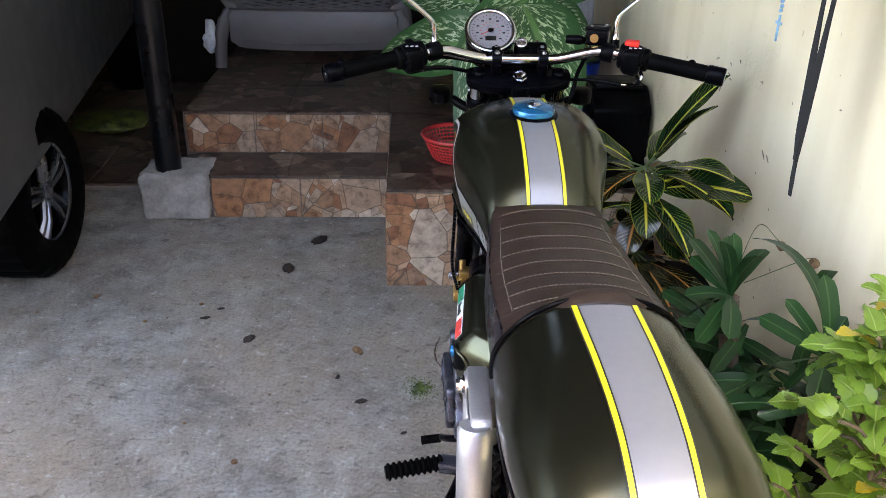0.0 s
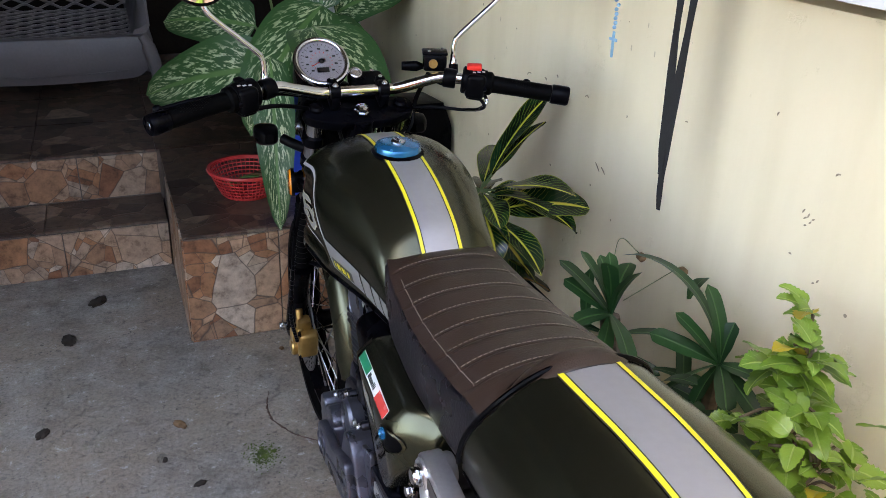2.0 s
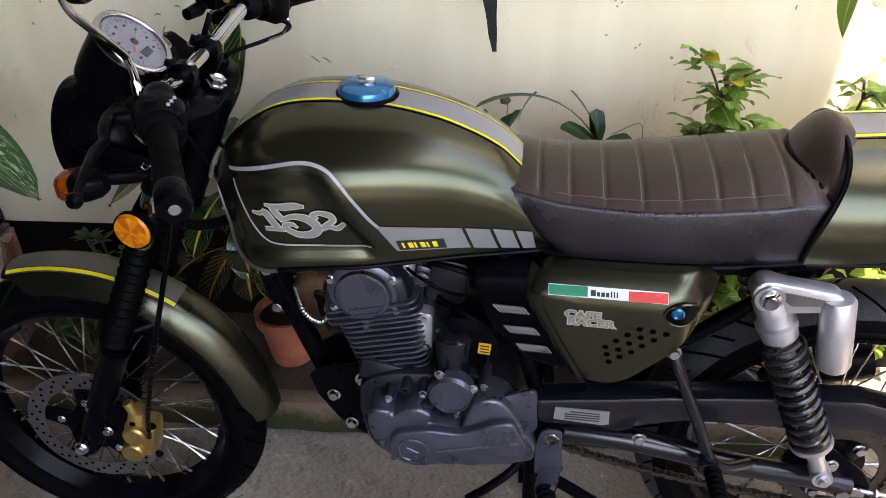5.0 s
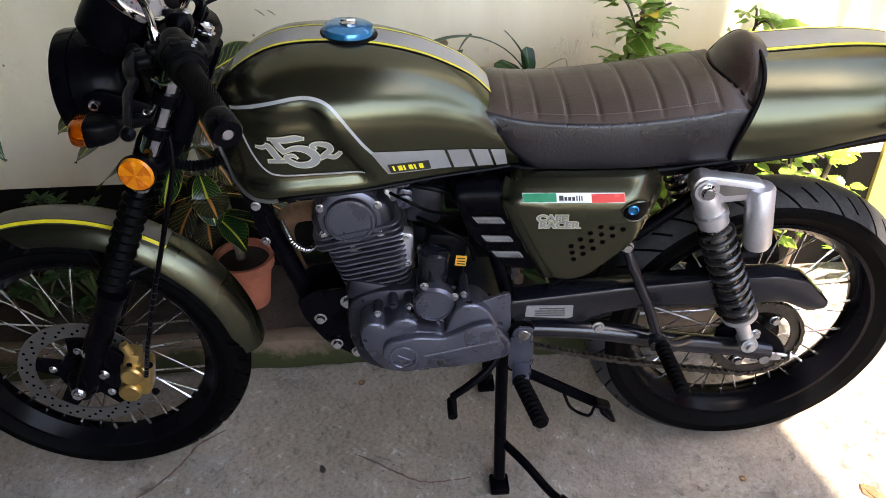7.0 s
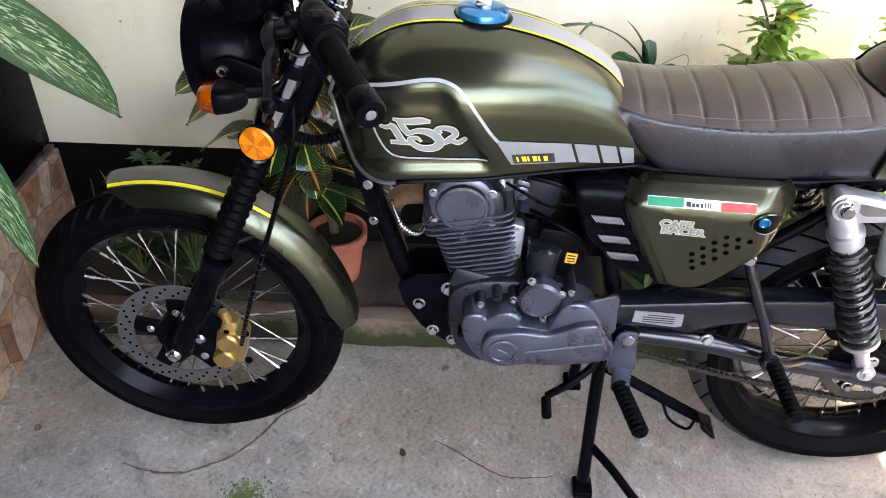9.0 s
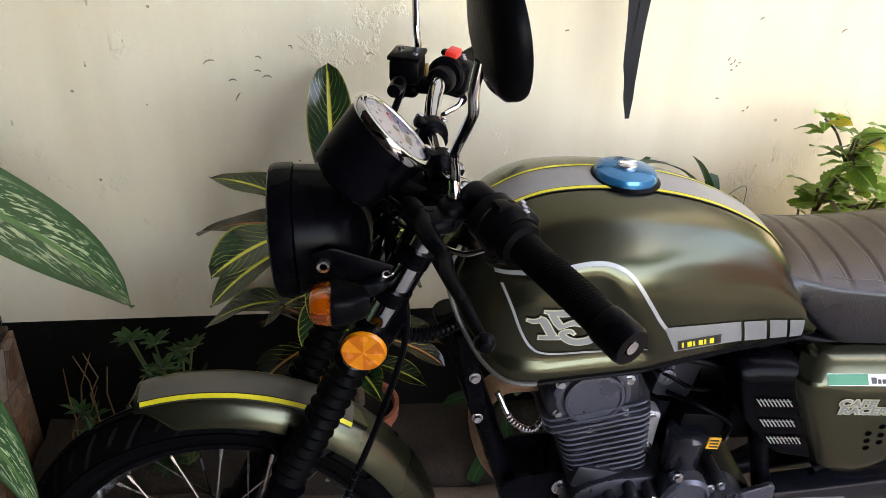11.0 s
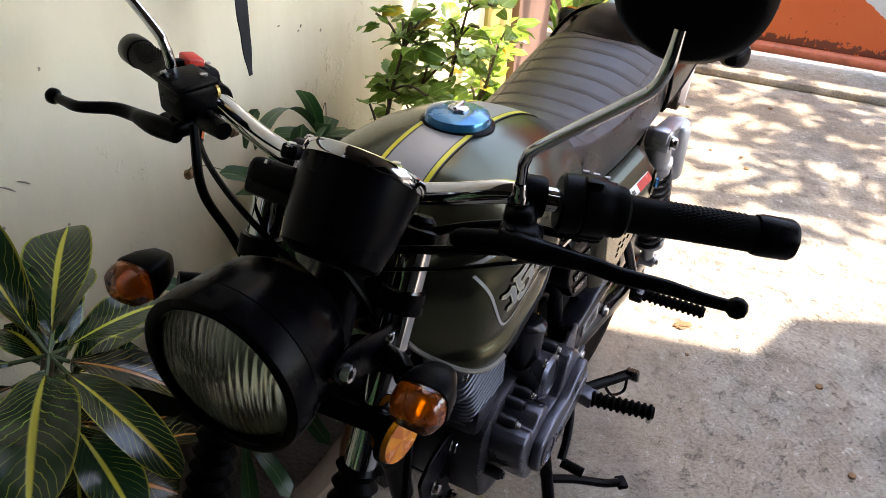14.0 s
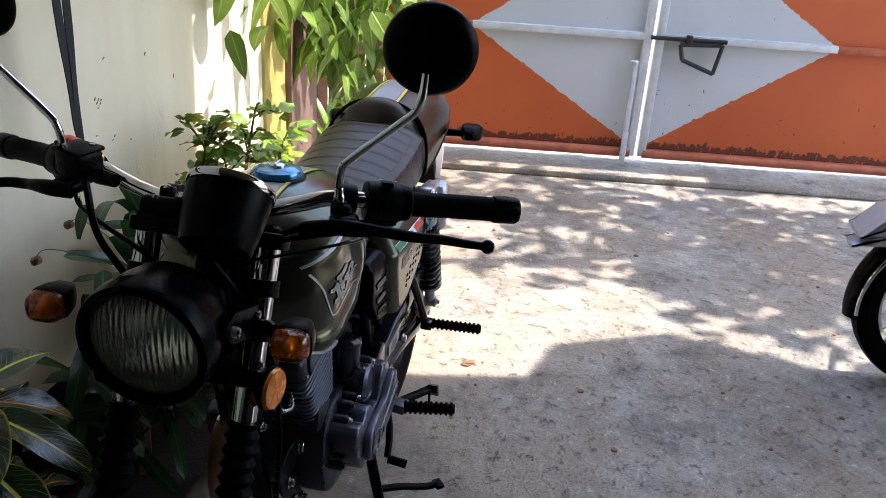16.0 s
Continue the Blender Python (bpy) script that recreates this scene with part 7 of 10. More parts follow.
for k in range(10):
    w = 0.122 + 0.0026 * k
    o = B()
    poly = rounded([(-0.078, -w / 2), (0.078, -w / 2), (0.078, w / 2), (-0.078, w / 2)], 0.024, 4)
    prism(o, poly, -0.052 + k * 0.0108, -0.052 + k * 0.0108 + 0.0040, "z", 0.001, 1)
    bp("fin", eng(o), M_FIN, "", cylinder)
bm = B()
for x in (-0.03, 0.0, 0.03):
    rbox(bm, (x - 0.0, -0.058, -0.008), (0.006, 0.006, 0.10), bev=0.002)
bp("fin_rib", eng(bm), M_ENGINE_DK, "", cylinder)
bm = B()
rbox(bm, (0, 0.010, 0.088), (0.142, 0.142, 0.080), bev=0.016, seg=3)
head = bp("cylinder_head", eng(bm), M_ENGINE_DK, "graphite cylinder head")
for k in range(3):
    bm = B()
    poly = rounded([(-0.078, -0.072), (0.078, -0.072), (0.078, 0.088), (-0.078, 0.088)], 0.02, 3)
    prism(bm, poly, 0.054 + k * 0.012, 0.058 + k * 0.012, "z", 0.001, 1)
    bp("fin", eng(bm), M_FIN, "", head)
bm = B()
rbox(bm, (0, 0.012, 0.140), (0.120, 0.112, 0.050), bev=0.020, seg=3)
bp("rocker_cover", eng(bm), M_ENGINE_DK, "", head)
hx = EC + EA * 0.104 + EW * 0.012
bm = B()
for a in (215, 325):
    p = hx + Vector((-0.062, 0.052 * math.cos(radians(a)), 0.052 * math.sin(radians(a))))
    lathe(bm, [(0.0125, -0.012), (0.0125, 0.004), (0.0100, 0.007), (0, 0.007)], p, (-1, 0, 0), 18)
rbox(bm, hx + Vector((-0.060, 0.0, -0.040)), (0.020, 0.090, 0.022), (0, 0, 0), 0.007, 2)
bp("head_lug", bm, M_FIN, "", head)
bm = B()
tube(bm, curve_pts([tuple(hx + Vector((-0.010, -0.050, 0.012))), tuple(hx + Vector((-0.018, -0.085, 0.026))), tuple(hx + Vector((-0.020, -0.120, 0.022)))], 5), 0.019, 18)
rbox(bm, hx + Vector((-0.016, -0.066, 0.016)), (0.052, 0.012, 0.050), (0, 0, 0), 0.005, 2)
bp("inlet_stub", bm, M_ALU, "bright inlet stub", head)
bm = B()
lathe(bm, [(0.060, 0.058), (0.058, 0.068), (0.054, 0.071), (0.047, 0.072), (0.0465, 0.067), (0.044, 0.067), (0.043, 0.077), (0.0385, 0.078), (0.037, 0.0755), (0, 0.0755)], hx, (-1, 0, 0), 44)
bp("cam_cover", bm, M_ENGINE, "round graphite cam cover", head)
bm = B()
for a, r in ((28, 0.056), (150, 0.056), (210, 0.058), (330, 0.056), (270, 0.060)):
    bolt(bm, hx + Vector((-0.069, r * math.cos(radians(a)), r * math.sin(radians(a)))), (-1, 0, 0), 0.0062, 0.006)
bp("cover_bolts", bm, M_STEEL, "", head)
bm = B()
prism(bm, rounded([(0.708, 0.53), (0.672, 0.535), (0.668, 0.605), (0.700, 0.612)], 0.008), -0.066, -0.040, "x", 0.003, 2)
bp("tensioner", bm, M_ALU, "bright chain tensioner", head)
bm = B()
for z in (0.543, 0.600):
    bolt(bm, (-0.067, 0.682, z), (-1, 0, 0), 0.005, 0.006)
bp("starter_bolts", bm, M_STEEL, "", head)
# crankcase
bm = B()
prism(bm, rounded([(0.800, 0.40), (0.795, 0.480), (0.745, 0.502), (0.600, 0.510), (0.515, 0.480), (0.495, 0.410), (0.520, 0.335), (0.610, 0.300), (0.725, 0.298), (0.780, 0.325)], 0.03, 4), -0.095, 0.095, "x", 0.010, 2)
rbox(bm, (0, 0.742, 0.487), (0.17, 0.11, 0.05), (15, 0, 0), 0.014, 2)
case = bp("crankcase", bm, M_ENGINE_DK, "graphite crankcase")
for s in (-1, 1):
    bm = B()
    prism(bm, rounded([(0.773, 0.446), (0.769, 0.467), (0.753, 0.475), (0.735, 0.471), (0.729, 0.462), (0.709, 0.478), (0.687, 0.481), (0.663, 0.465), (0.676, 0.449), (0.619, 0.441), (0.611, 0.466), (0.600, 0.497), (0.583, 0.508), (0.559, 0.505), (0.539, 0.487), (0.519, 0.440), (0.498, 0.409), (0.502, 0.376), (0.545, 0.364), (0.591, 0.356), (0.653, 0.355), (0.698, 0.348), (0.728, 0.357), (0.752, 0.383), (0.768, 0.417)], 0.010, 3), s * 0.088, s * 0.150, "x", 0.006, 3)
    lc = bp("case_cover", bm, M_ENGINE, "graphite crankcase side cover", case)
    bm = B()
    prism(bm, rounded([(0.735, 0.417), (0.725, 0.438), (0.672, 0.450), (0.620, 0.444), (0.567, 0.469), (0.535, 0.475), (0.522, 0.438), (0.510, 0.414), (0.522, 0.387), (0.592, 0.375), (0.650, 0.373), (0.696, 0.364), (0.723, 0.374), (0.733, 0.396)], 0.012, 3), s * 0.148, s * 0.166, "x", 0.005, 3)
    bp("cover_boss", bm, M_ENGINE, "", case)
    bm = B()
    lathe(bm, [(0.026, 0.140), (0.026, 0.1685), (0.0235, 0.1695), (0.0220, 0.1672), (0, 0.1672)], (0, 0.697, 0.405), (s, 0, 0), 32)
    tube(bm, [(s * 0.1678, 0.706, 0.410), (s * 0.1678, 0.688, 0.400)], 0.0013, 6)
    bp("cover_emblem", bm, M_ENGINE, "plain round emblem", case)
    bm = B()
    tube(bm, [(s * 0.1655, 0.658, 0.405), (s * 0.1655, 0.590, 0.419), (s * 0.1655, 0.526, 0.432)], 0.0032, 8)
    bp("cover_rib", bm, M_ENGINE, "", case)
    bm = B()
    rbox(bm, (s * 0.165, 0.629, 0.388), (0.006, 0.013, 0.012), bev=0.002)
    bp("cover_window", bm, M_BLACKLINE, "", case)
    bm = B()
    for y, z in ((0.770, 0.392), (0.739, 0.476), (0.711, 0.490), (0.682, 0.490), (0.626, 0.440), (0.583, 0.511)):
        lathe(bm, [(0.0095, 0.070), (0.0095, 0.118), (0.0075, 0.122), (0.0055, 0.122), (0.0050, 0.126), (0, 0.126)], (0, y, z), (s, 0, 0), 14)
    bp("cover_screws", bm, M_ENGINE_DK, "", case)
    bm = B()
    for y, z in ((0.739, 0.476), (0.682, 0.490), (0.626, 0.440), (0.583, 0.511)):
        bolt(bm, (s * 0.124, y, z), (s, 0, 0), 0.0048, 0.006)
    bp("cover_bolts", bm, M_STEEL, "", case)
bm = B()
cyl(bm, (-0.120, 0.637, 0.495), (0.06, 0.640, 0.500), 0.031, n=28)
lathe(bm, [(0.038, -0.014), (0.038, 0.008), (0.033, 0.014), (0.031, 0.014), (0.030, 0.011), (0, 0.011)], (-0.122, 0.637, 0.495), (-1, 0, 0), 36)
bp("starter_cover", bm, M_ENGINE, "round graphite starter cover", case)
bm = B()
for y, z in ((0.653, 0.535), (0.626, 0.452), (0.600, 0.508)):
    bolt(bm, (-0.126, y, z), (-1, 0, 0), 0.006, 0.006)
bp("starter_bolts", bm, M_STEEL, "", case)
bm = B()
lathe(bm, [(0, -0.01), (0.027, -0.01), (0.028, 0.02), (0.028, 0.075), (0.030, 0.077), (0.030, 0.085), (0.026, 0.088), (0.018, 0.092), (0, 0.092)], (-0.085, 0.638, 0.500), (0, -0.06, 1), 28)
bp("starter_motor", bm, M_GLOSSBLK, "gloss black starter motor", case)
bm = B()
prism(bm, rounded([(0.600, 0.480), (0.506, 0.513), (0.499, 0.505), (0.497, 0.432), (0.512, 0.405), (0.580, 0.43)], 0.006), -0.130, -0.120, "x", 0.003, 2)
bp("sprocket_cover", bm, M_ENGINE, "graphite sprocket cover", case)
bm = B()
rbox(bm, (-0.04, 0.60, 0.292), (0.05, 0.05, 0.02), bev=0.004)
bolt(bm, (-0.03, 0.70, 0.298), (0, 0, -1), 0.010, 0.012)
rbox(bm, (-0.055, 0.665, 0.288), (0.03, 0.035, 0.025), bev=0.005)
bp("sump_fitting", bm, M_SATIN, "", case)
# intake side: carburettor, airbox, hoses
bm = B()
rbox(bm, (-0.01, 0.645, 0.655), (0.075, 0.065, 0.085), (10, 0, 0), 0.012, 2)
lathe(bm, [(0.027, 0), (0.027, 0.03), (0.024, 0.04), (0, 0.04)], (-0.01, 0.645, 0.60), (0, 0, -1), 20)
bp("carburettor", bm, M_ENGINE_DK, "dark cast carburettor")
bm = B()
cyl(bm, (-0.01, 0.61, 0.655), (-0.01, 0.55, 0.66), 0.030, 0.036, 24)
rbox(bm, (0.0, 0.50, 0.63), (0.15, 0.14, 0.17), bev=0.02, seg=2)
bp("airbox", bm, M_MATTBLACK, "black moulded airbox")
bm = B()
rbox(bm, (-0.035, 0.612, 0.560), (0.09, 0.075, 0.10), (8, 0, 0), 0.010, 2)
batt = bp("battery_box", bm, M_MATTBLACK, "black battery box with a yellow label")
bm = B()
rbox(bm, (-0.0805, 0.585, 0.553), (0.002, 0.020, 0.022), (8, 0, 0), 0.0005, 1)
bp("label", bm, mat("orange_label", (0.75, 0.36, 0.03), 0.45), "small orange warning label", batt)
bm = B()
for k in range(3):
    rbox(bm, (-0.082, 0.585, 0.559 - k * 0.006), (0.0012, 0.014, 0.002), (8, 0, 0), 0)
bp("label_bars", bm, M_BLACKLINE, "", batt)
for pts, r in (([(-0.05, 0.70, 0.70), (-0.075, 0.66, 0.712), (-0.08, 0.61, 0.70), (-0.06, 0.585, 0.66)], 0.0055),
               ([(-0.05, 0.66, 0.63), (-0.085, 0.62, 0.63), (-0.09, 0.575, 0.60), (-0.06, 0.56, 0.54)], 0.004),
               ([(-0.04, 0.64, 0.60), (-0.07, 0.60, 0.53), (-0.07, 0.56, 0.48)], 0.004),
               ([(-0.06, 0.705, 0.69), (-0.085, 0.68, 0.69), (-0.085, 0.64, 0.665), (-0.06, 0.60, 0.64)], 0.003)):
    bm = B()
    tube(bm, curve_pts(pts, 8), r, 8)
    bp("engine_hose", bm, M_MATTBLACK, "black rubber engine hose")
bm = B()
rbox(bm, (-0.060, 0.680, 0.690), (0.030, 0.026, 0.030), (15, 0, 0), 0.006, 2)
lathe(bm, [(0.013, 0), (0.013, 0.008), (0.008, 0.010), (0, 0.010)], (-0.074, 0.680, 0.684), (-1, 0, 0), 20)
rbox(bm, (-0.066, 0.680, 0.712), (0.018, 0.036, 0.008), (0, 0, 0), 0.002, 1)
bp("air_valve", bm, M_ENGINE, "cast alloy valve on the head")
bm = B()
rbox(bm, (-0.035, 0.898, 0.700), (0.03, 0.03, 0.035), (0, 0, 0), 0.004, 2)
bp("ignition_coil", bm, M_MATTBLACK, "black ignition coil with a yellow label")
bm = B()
P = curve_pts([(-0.02, 0.905, 0.62), (-0.045, 0.885, 0.585), (-0.055, 0.855, 0.575), (-0.04, 0.83, 0.60)], 14)
tube(bm, P, [0.0045 + (0.0012 if k % 2 else 0) for k in range(len(P))], 10)
bp("spark_lead", bm, M_STEEL, "metal-sheathed spark plug lead")
bm = B()
tube(bm, curve_pts([(0.0, 0.84, 0.625), (0.02, 0.895, 0.60), (0.05, 0.915, 0.52), (0.075, 0.88, 0.38), (0.10, 0.78, 0.27), (0.12, 0.60, 0.24), (0.14, 0.40, 0.27)], 8), 0.019, 16)
ex_ = bp("exhaust_header", bm, M_BROWNPIPE, "heat-browned exhaust header pipe")
bm = B()
tube(bm, [(0.145, 0.40, 0.27), (0.165, 0.25, 0.30), (0.175, -0.12, 0.36)], [0.022, 0.042, 0.042], 24)
bp("muffler", bm, M_SATIN, "black muffler", ex_)

# ---- swingarm, drive, shocks, stands ----
for s in (-1, 1):
    bm = B()
    tube(bm, curve_pts([(s * 0.105, 0.478, 0.412), (s * 0.120, 0.34, 0.408), (s * 0.125, 0.19, 0.375), (s * 0.115, 0.07, 0.345), (s * 0.112, -0.01, 0.322)], 6), 0.0195, 18)
    sw_ = bp("swingarm", bm, M_GLOSSBLK, "black tubular swingarm")
    bm = B()
    prism(bm, rounded([(0.10, 0.375), (0.08, 0.315), (-0.035, 0.290), (-0.055, 0.310), (-0.035, 0.345), (0.03, 0.40), (0.07, 0.40)], 0.014), s * 0.098, s * 0.106, "x", 0.002, 1)
    bp("dropout", bm, M_SATIN, "", sw_)
    bm = B()
    cyl(bm, (s * 0.105, 0.478, 0.415), (s * 0.125, 0.478, 0.415), 0.027, n=24)
    bp("pivot_boss", bm, M_MATTBLACK, "", sw_)
    bm = B()
    bolt(bm, (s * 0.130, 0.474, 0.419), (s, 0, 0), 0.0125, 0.012)
    bp("pivot_bolt", bm, M_STEEL, "bright pivot bolt", sw_)
    bm = B()
    prism(bm, rounded([(0.025, 0.330), (-0.030, 0.320), (-0.045, 0.300), (0.02, 0.298)], 0.010), s * 0.110, s * 0.118, "x", 0.002, 1)
    bolt(bm, (s * 0.118, 0.0, 0.316), (s, 0, 0), 0.012, 0.014)
    cyl(bm, (s * 0.112, -0.03, 0.312), (s * 0.112, -0.075, 0.303), 0.004, n=10)
    bolt(bm, (s * 0.112, -0.055, 0.307), (0, -1, -0.15), 0.008, 0.006)
    bp("chain_adjuster", bm, M_STEEL, "bright chain adjuster and axle nut", sw_)
    # shock absorber
    t, b_ = Vector((s * 0.137, 0.190, 0.727)), Vector((s * 0.140, 0.050, 0.378))
    d = (b_ - t).normalized()
    L = (b_ - t).length
    bm = B()
    lathe(bm, [(0, -0.022), (0.020, -0.022), (0.022, -0.018), (0.022, 0.018), (0.020, 0.022), (0, 0.022)], t, (1, 0, 0), 24)
    lathe(bm, [(0.018, 0.005), (0.024, 0.015), (0.024, 0.036), (0.024, 0.054), (0.029, 0.056), (0.029, 0.066), (0.026, 0.067), (0.026, 0.082), (0, 0.082)], t, d, 28)
    shock = bp("rear_shock", bm, M_ALU, "silver piggyback rear shock with black spring")
    bm = B()
    bolt(bm, t + Vector((s * 0.022, 0, 0)), (s, 0, 0), 0.011, 0.012)
    bp("shock_bolt", bm, M_CHROME, "", shock)
    bm = B()
    lathe(bm, [(0.014, 0.08), (0.014, L - 0.06), (0.010, L - 0.05), (0.0, L - 0.05)], t, d, 20)
    bp("damper", bm, M_STEEL, "", shock)
    bm = B()
    lathe(bm, [(0.010, L - 0.075), (0.016, L - 0.070), (0.013, L - 0.03), (0.013, L), (0, L)], t, d, 20)
    lathe(bm, [(0, -0.016), (0.016, -0.016), (0.016, 0.016), (0, 0.016)], b_, (1, 0, 0), 20)
    bolt(bm, b_ + Vector((s * 0.016, 0, 0)), (s, 0, 0), 0.008, 0.009)
    bp("shock_foot", bm, M_ALU, "", shock)
    bm = B()
    turns, n = 10.5, 280
    sd = d.orthogonal().normalized()
    up = d.cross(sd)
    P = []
    for k in range(n + 1):
        a = 2 * math.pi * turns * k / n
        P.append(t + d * (0.088 + (L - 0.164) * k / n) + 0.0275 * (math.cos(a) * sd + math.sin(a) * up))
    tube(bm, P, 0.0050, 8)
    bp("spring", bm, M_SPRINGBLK, "gloss black coil spring", shock)
    bm = B()
    lathe(bm, [(0.013, L - 0.080), (0.032, L - 0.078), (0.033, L - 0.070), (0.020, L - 0.062), (0.0, L - 0.06)], t, d, 28)
    bp("spring_seat", bm, M_ALU, "", shock)
    bm = B()
    r0 = Vector((s * 0.150, 0.098, 0.722))
    rd = Vector((0, -0.14, -0.99)).normalized()
    lathe(bm, [(0, -0.006), (0.020, -0.006), (0.024, 0.0), (0.024, 0.108), (0.021, 0.115), (0, 0.115)], r0, rd, 28)
    bp("reservoir", bm, M_ALU, "silver gas reservoir", shock)
    bm = B()
    prism(bm, rounded([(0.215, 0.735), (0.205, 0.752), (0.185, 0.752), (0.095, 0.735), (0.085, 0.715), (0.10, 0.705), (0.175, 0.700), (0.205, 0.710)], 0.010), s * 0.126, s * 0.156, "x", 0.004, 2)
    bp("bridge", bm, M_ALU, "", shock)
    bm = B()
    prism(bm, rounded([(0.180, 0.732), (0.168, 0.738), (0.110, 0.726), (0.112, 0.718), (0.160, 0.716)], 0.004), s * 0.155, s * 0.1575, "x", 0)
    bp("bridge_hollow", bm, M_DISC, "", shock)
    # passenger peg
    bm = B()
    tube(bm, curve_pts([(s * 0.120, 0.300, 0.602), (s * 0.135, 0.285, 0.56), (s * 0.150, 0.252, 0.48), (s * 0.160, 0.232, 0.425), (s * 0.160, 0.205, 0.400), (s * 0.135, 0.160, 0.385)], 6), 0.0095, 12)
    rbox(bm, (s * 0.168, 0.232, 0.412), (0.028, 0.030, 0.024), bev=0.005)
    pgb = bp("peg_hanger", bm, M_GLOSSBLK, "black passenger peg hanger")
    bm = B()
    bolt(bm, (s * 0.128, 0.300, 0.603), (s, 0, 0), 0.0085, 0.010)
    bp("hanger_bolt", bm, M_STEEL, "", pgb)
    bm = B()
    n = 44
    tube(bm, [(s * (0.180 + 0.120 * k / n), 0.227 - 0.006 * k / n, 0.412) for k in range(n + 1)], [0.0150 if k % 4 in (1, 2) else 0.0110 for k in range(n + 1)], 14, True, 0.9)
    bp("peg_rubber", bm, M_RUBBER, "ribbed rubber passenger peg", pgb)
    # rider's peg
    bm = B()
    prism(bm, rounded([(0.490, 0.435), (0.458, 0.435), (0.452, 0.345), (0.470, 0.325), (0.500, 0.335), (0.500, 0.40)], 0.008), s * 0.132, s * 0.138, "x", 0.001, 1)
    rbox(bm, (s * 0.158, 0.478, 0.338), (0.045, 0.034, 0.024), (0, 0, s * 12), 0.005, 2)
    fp = bp("footrest_bracket", bm, M_ENGINE, "black rider footrest bracket")
    bm = B()
    n = 40
    tube(bm, [(s * (0.173 + 0.110 * k / n), 0.483 - 0.025 * k / n, 0.340 - 0.002 * k / n) for k in range(n + 1)], [0.0168 if k % 4 in (1, 2) else 0.0125 for k in range(n + 1)], 14, True, 0.9)
    bp("peg_rubber", bm, M_RUBBER, "ribbed rubber rider peg", fp)
    bm = B()
    lathe(bm, [(0.006, 0), (0.005, 0.010), (0, 0.014)], (s * 0.277, 0.461, 0.326), (0, 0, -1), 10)
    bp("feeler", bm, M_STEEL, "", fp)
    # seat bolt tab
    bm = B()
    prism(bm, rounded([(0.130, 0.742), (0.100, 0.742), (0.104, 0.718), (0.126, 0.718)], 0.004), s * 0.086, s * 0.090, "x", 0.001, 1)
    bp("mount_tab", bm, M_SATIN, "", frame_)
# chain guard with label
bm = B()
prism(bm, rounded([(0.505, 0.492), (0.300, 0.510), (0.128, 0.520), (0.010, 0.520), (-0.045, 0.505), (-0.095, 0.450), (-0.090, 0.437), (-0.060, 0.432), (-0.010, 0.458), (0.109, 0.462), (0.270, 0.462), (0.330, 0.450), (0.372, 0.430), (0.400, 0.440), (0.500, 0.445)], 0.012), -0.130, -0.085, "x", 0.006, 2)
cg = bp("chain_guard", bm, M_GLOSSBLK, "black chain guard")
bm = B()
prism(bm, [(0.470, 0.482), (0.385, 0.478), (0.385, 0.452), (0.395, 0.449), (0.472, 0.458)], -0.1325, -0.130, "x", 0)
bp("guard_label", bm, M_GREYDECAL, "silver caution label", cg)
bm = B()
for k in range(4):
    prism(bm, [(0.455 - 0.008 * (k == 0), 0.4765 - k * 0.005), (0.400, 0.4735 - k * 0.005), (0.400, 0.4715 - k * 0.005), (0.455 - 0.008 * (k == 0), 0.4745 - k * 0.005)], -0.1332, -0.1325, "x", 0)
bp("label_bars", bm, M_BLACKLINE, "", cg)
bm = B()
bolt(bm, (-0.131, 0.335, 0.424), (-1, 0, 0), 0.0085, 0.009)
bolt(bm, (-0.125, 0.030, 0.382), (-1, 0, 0), 0.008, 0.009)
bp("guard_bolt", bm, M_STEEL, "", cg)
# sprocket and chain
bm = B()
pts = []
for k in range(84):
    r = 0.094 if k % 2 else 0.087
    a = 2 * math.pi * k / 84
    pts.append((r * math.cos(a), RA.z + r * math.sin(a)))
inner = [(0.070 * math.cos(2 * math.pi * k / 84), RA.z + 0.070 * math.sin(2 * math.pi * k / 84)) for k in range(84)]
faces = [[bm.verts.new((x, y, z)) for y, z in ring] for ring in (pts, inner) for x in (-0.078, -0.074)]
for a, b2 in ((0, 1), (1, 3), (3, 2), (2, 0)):
    for k in range(84):
        bm.faces.new((faces[a][k], faces[a][(k + 1) % 84], faces[b2][(k + 1) % 84], faces[b2][k]))
bmesh.ops.recalc_face_normals(bm, faces=bm.faces[:])
for k in range(4):
    a = 2 * math.pi * k / 4 + 0.5
    tube(bm, [(-0.076, 0.034 * math.cos(a), RA.z + 0.034 * math.sin(a)), (-0.076, 0.074 * math.cos(a), RA.z + 0.074 * math.sin(a))], 0.011, 10, True, 0.25)
spk = bp("rear_sprocket", bm, M_CHAIN, "dirty steel rear sprocket")
bm = B()
lathe(bm, [(0.0, -0.071), (0.036, -0.071), (0.052, -0.064), (0.056, -0.046), (0.0, -0.046)], RA, (1, 0, 0), 36)
bp("sprocket_carrier", bm, M_SATIN, "black sprocket carrier", spk)
bm = B()
for k in range(4):
    a = 2 * math.pi * k / 4 + 0.5
    bolt(bm, (-0.079, 0.058 * math.cos(a), RA.z + 0.058 * math.sin(a)), (-1, 0, 0), 0.008, 0.010)
bp("sprocket_bolts", bm, M_STEEL, "", spk)
bm = B()
path = []
R1, R2, c1, c2 = 0.092, 0.034, Vector((0.0, RA.z)), Vector((0.555, 0.410))
al = math.atan2(c2.y - c1.y, c2.x - c1.x)
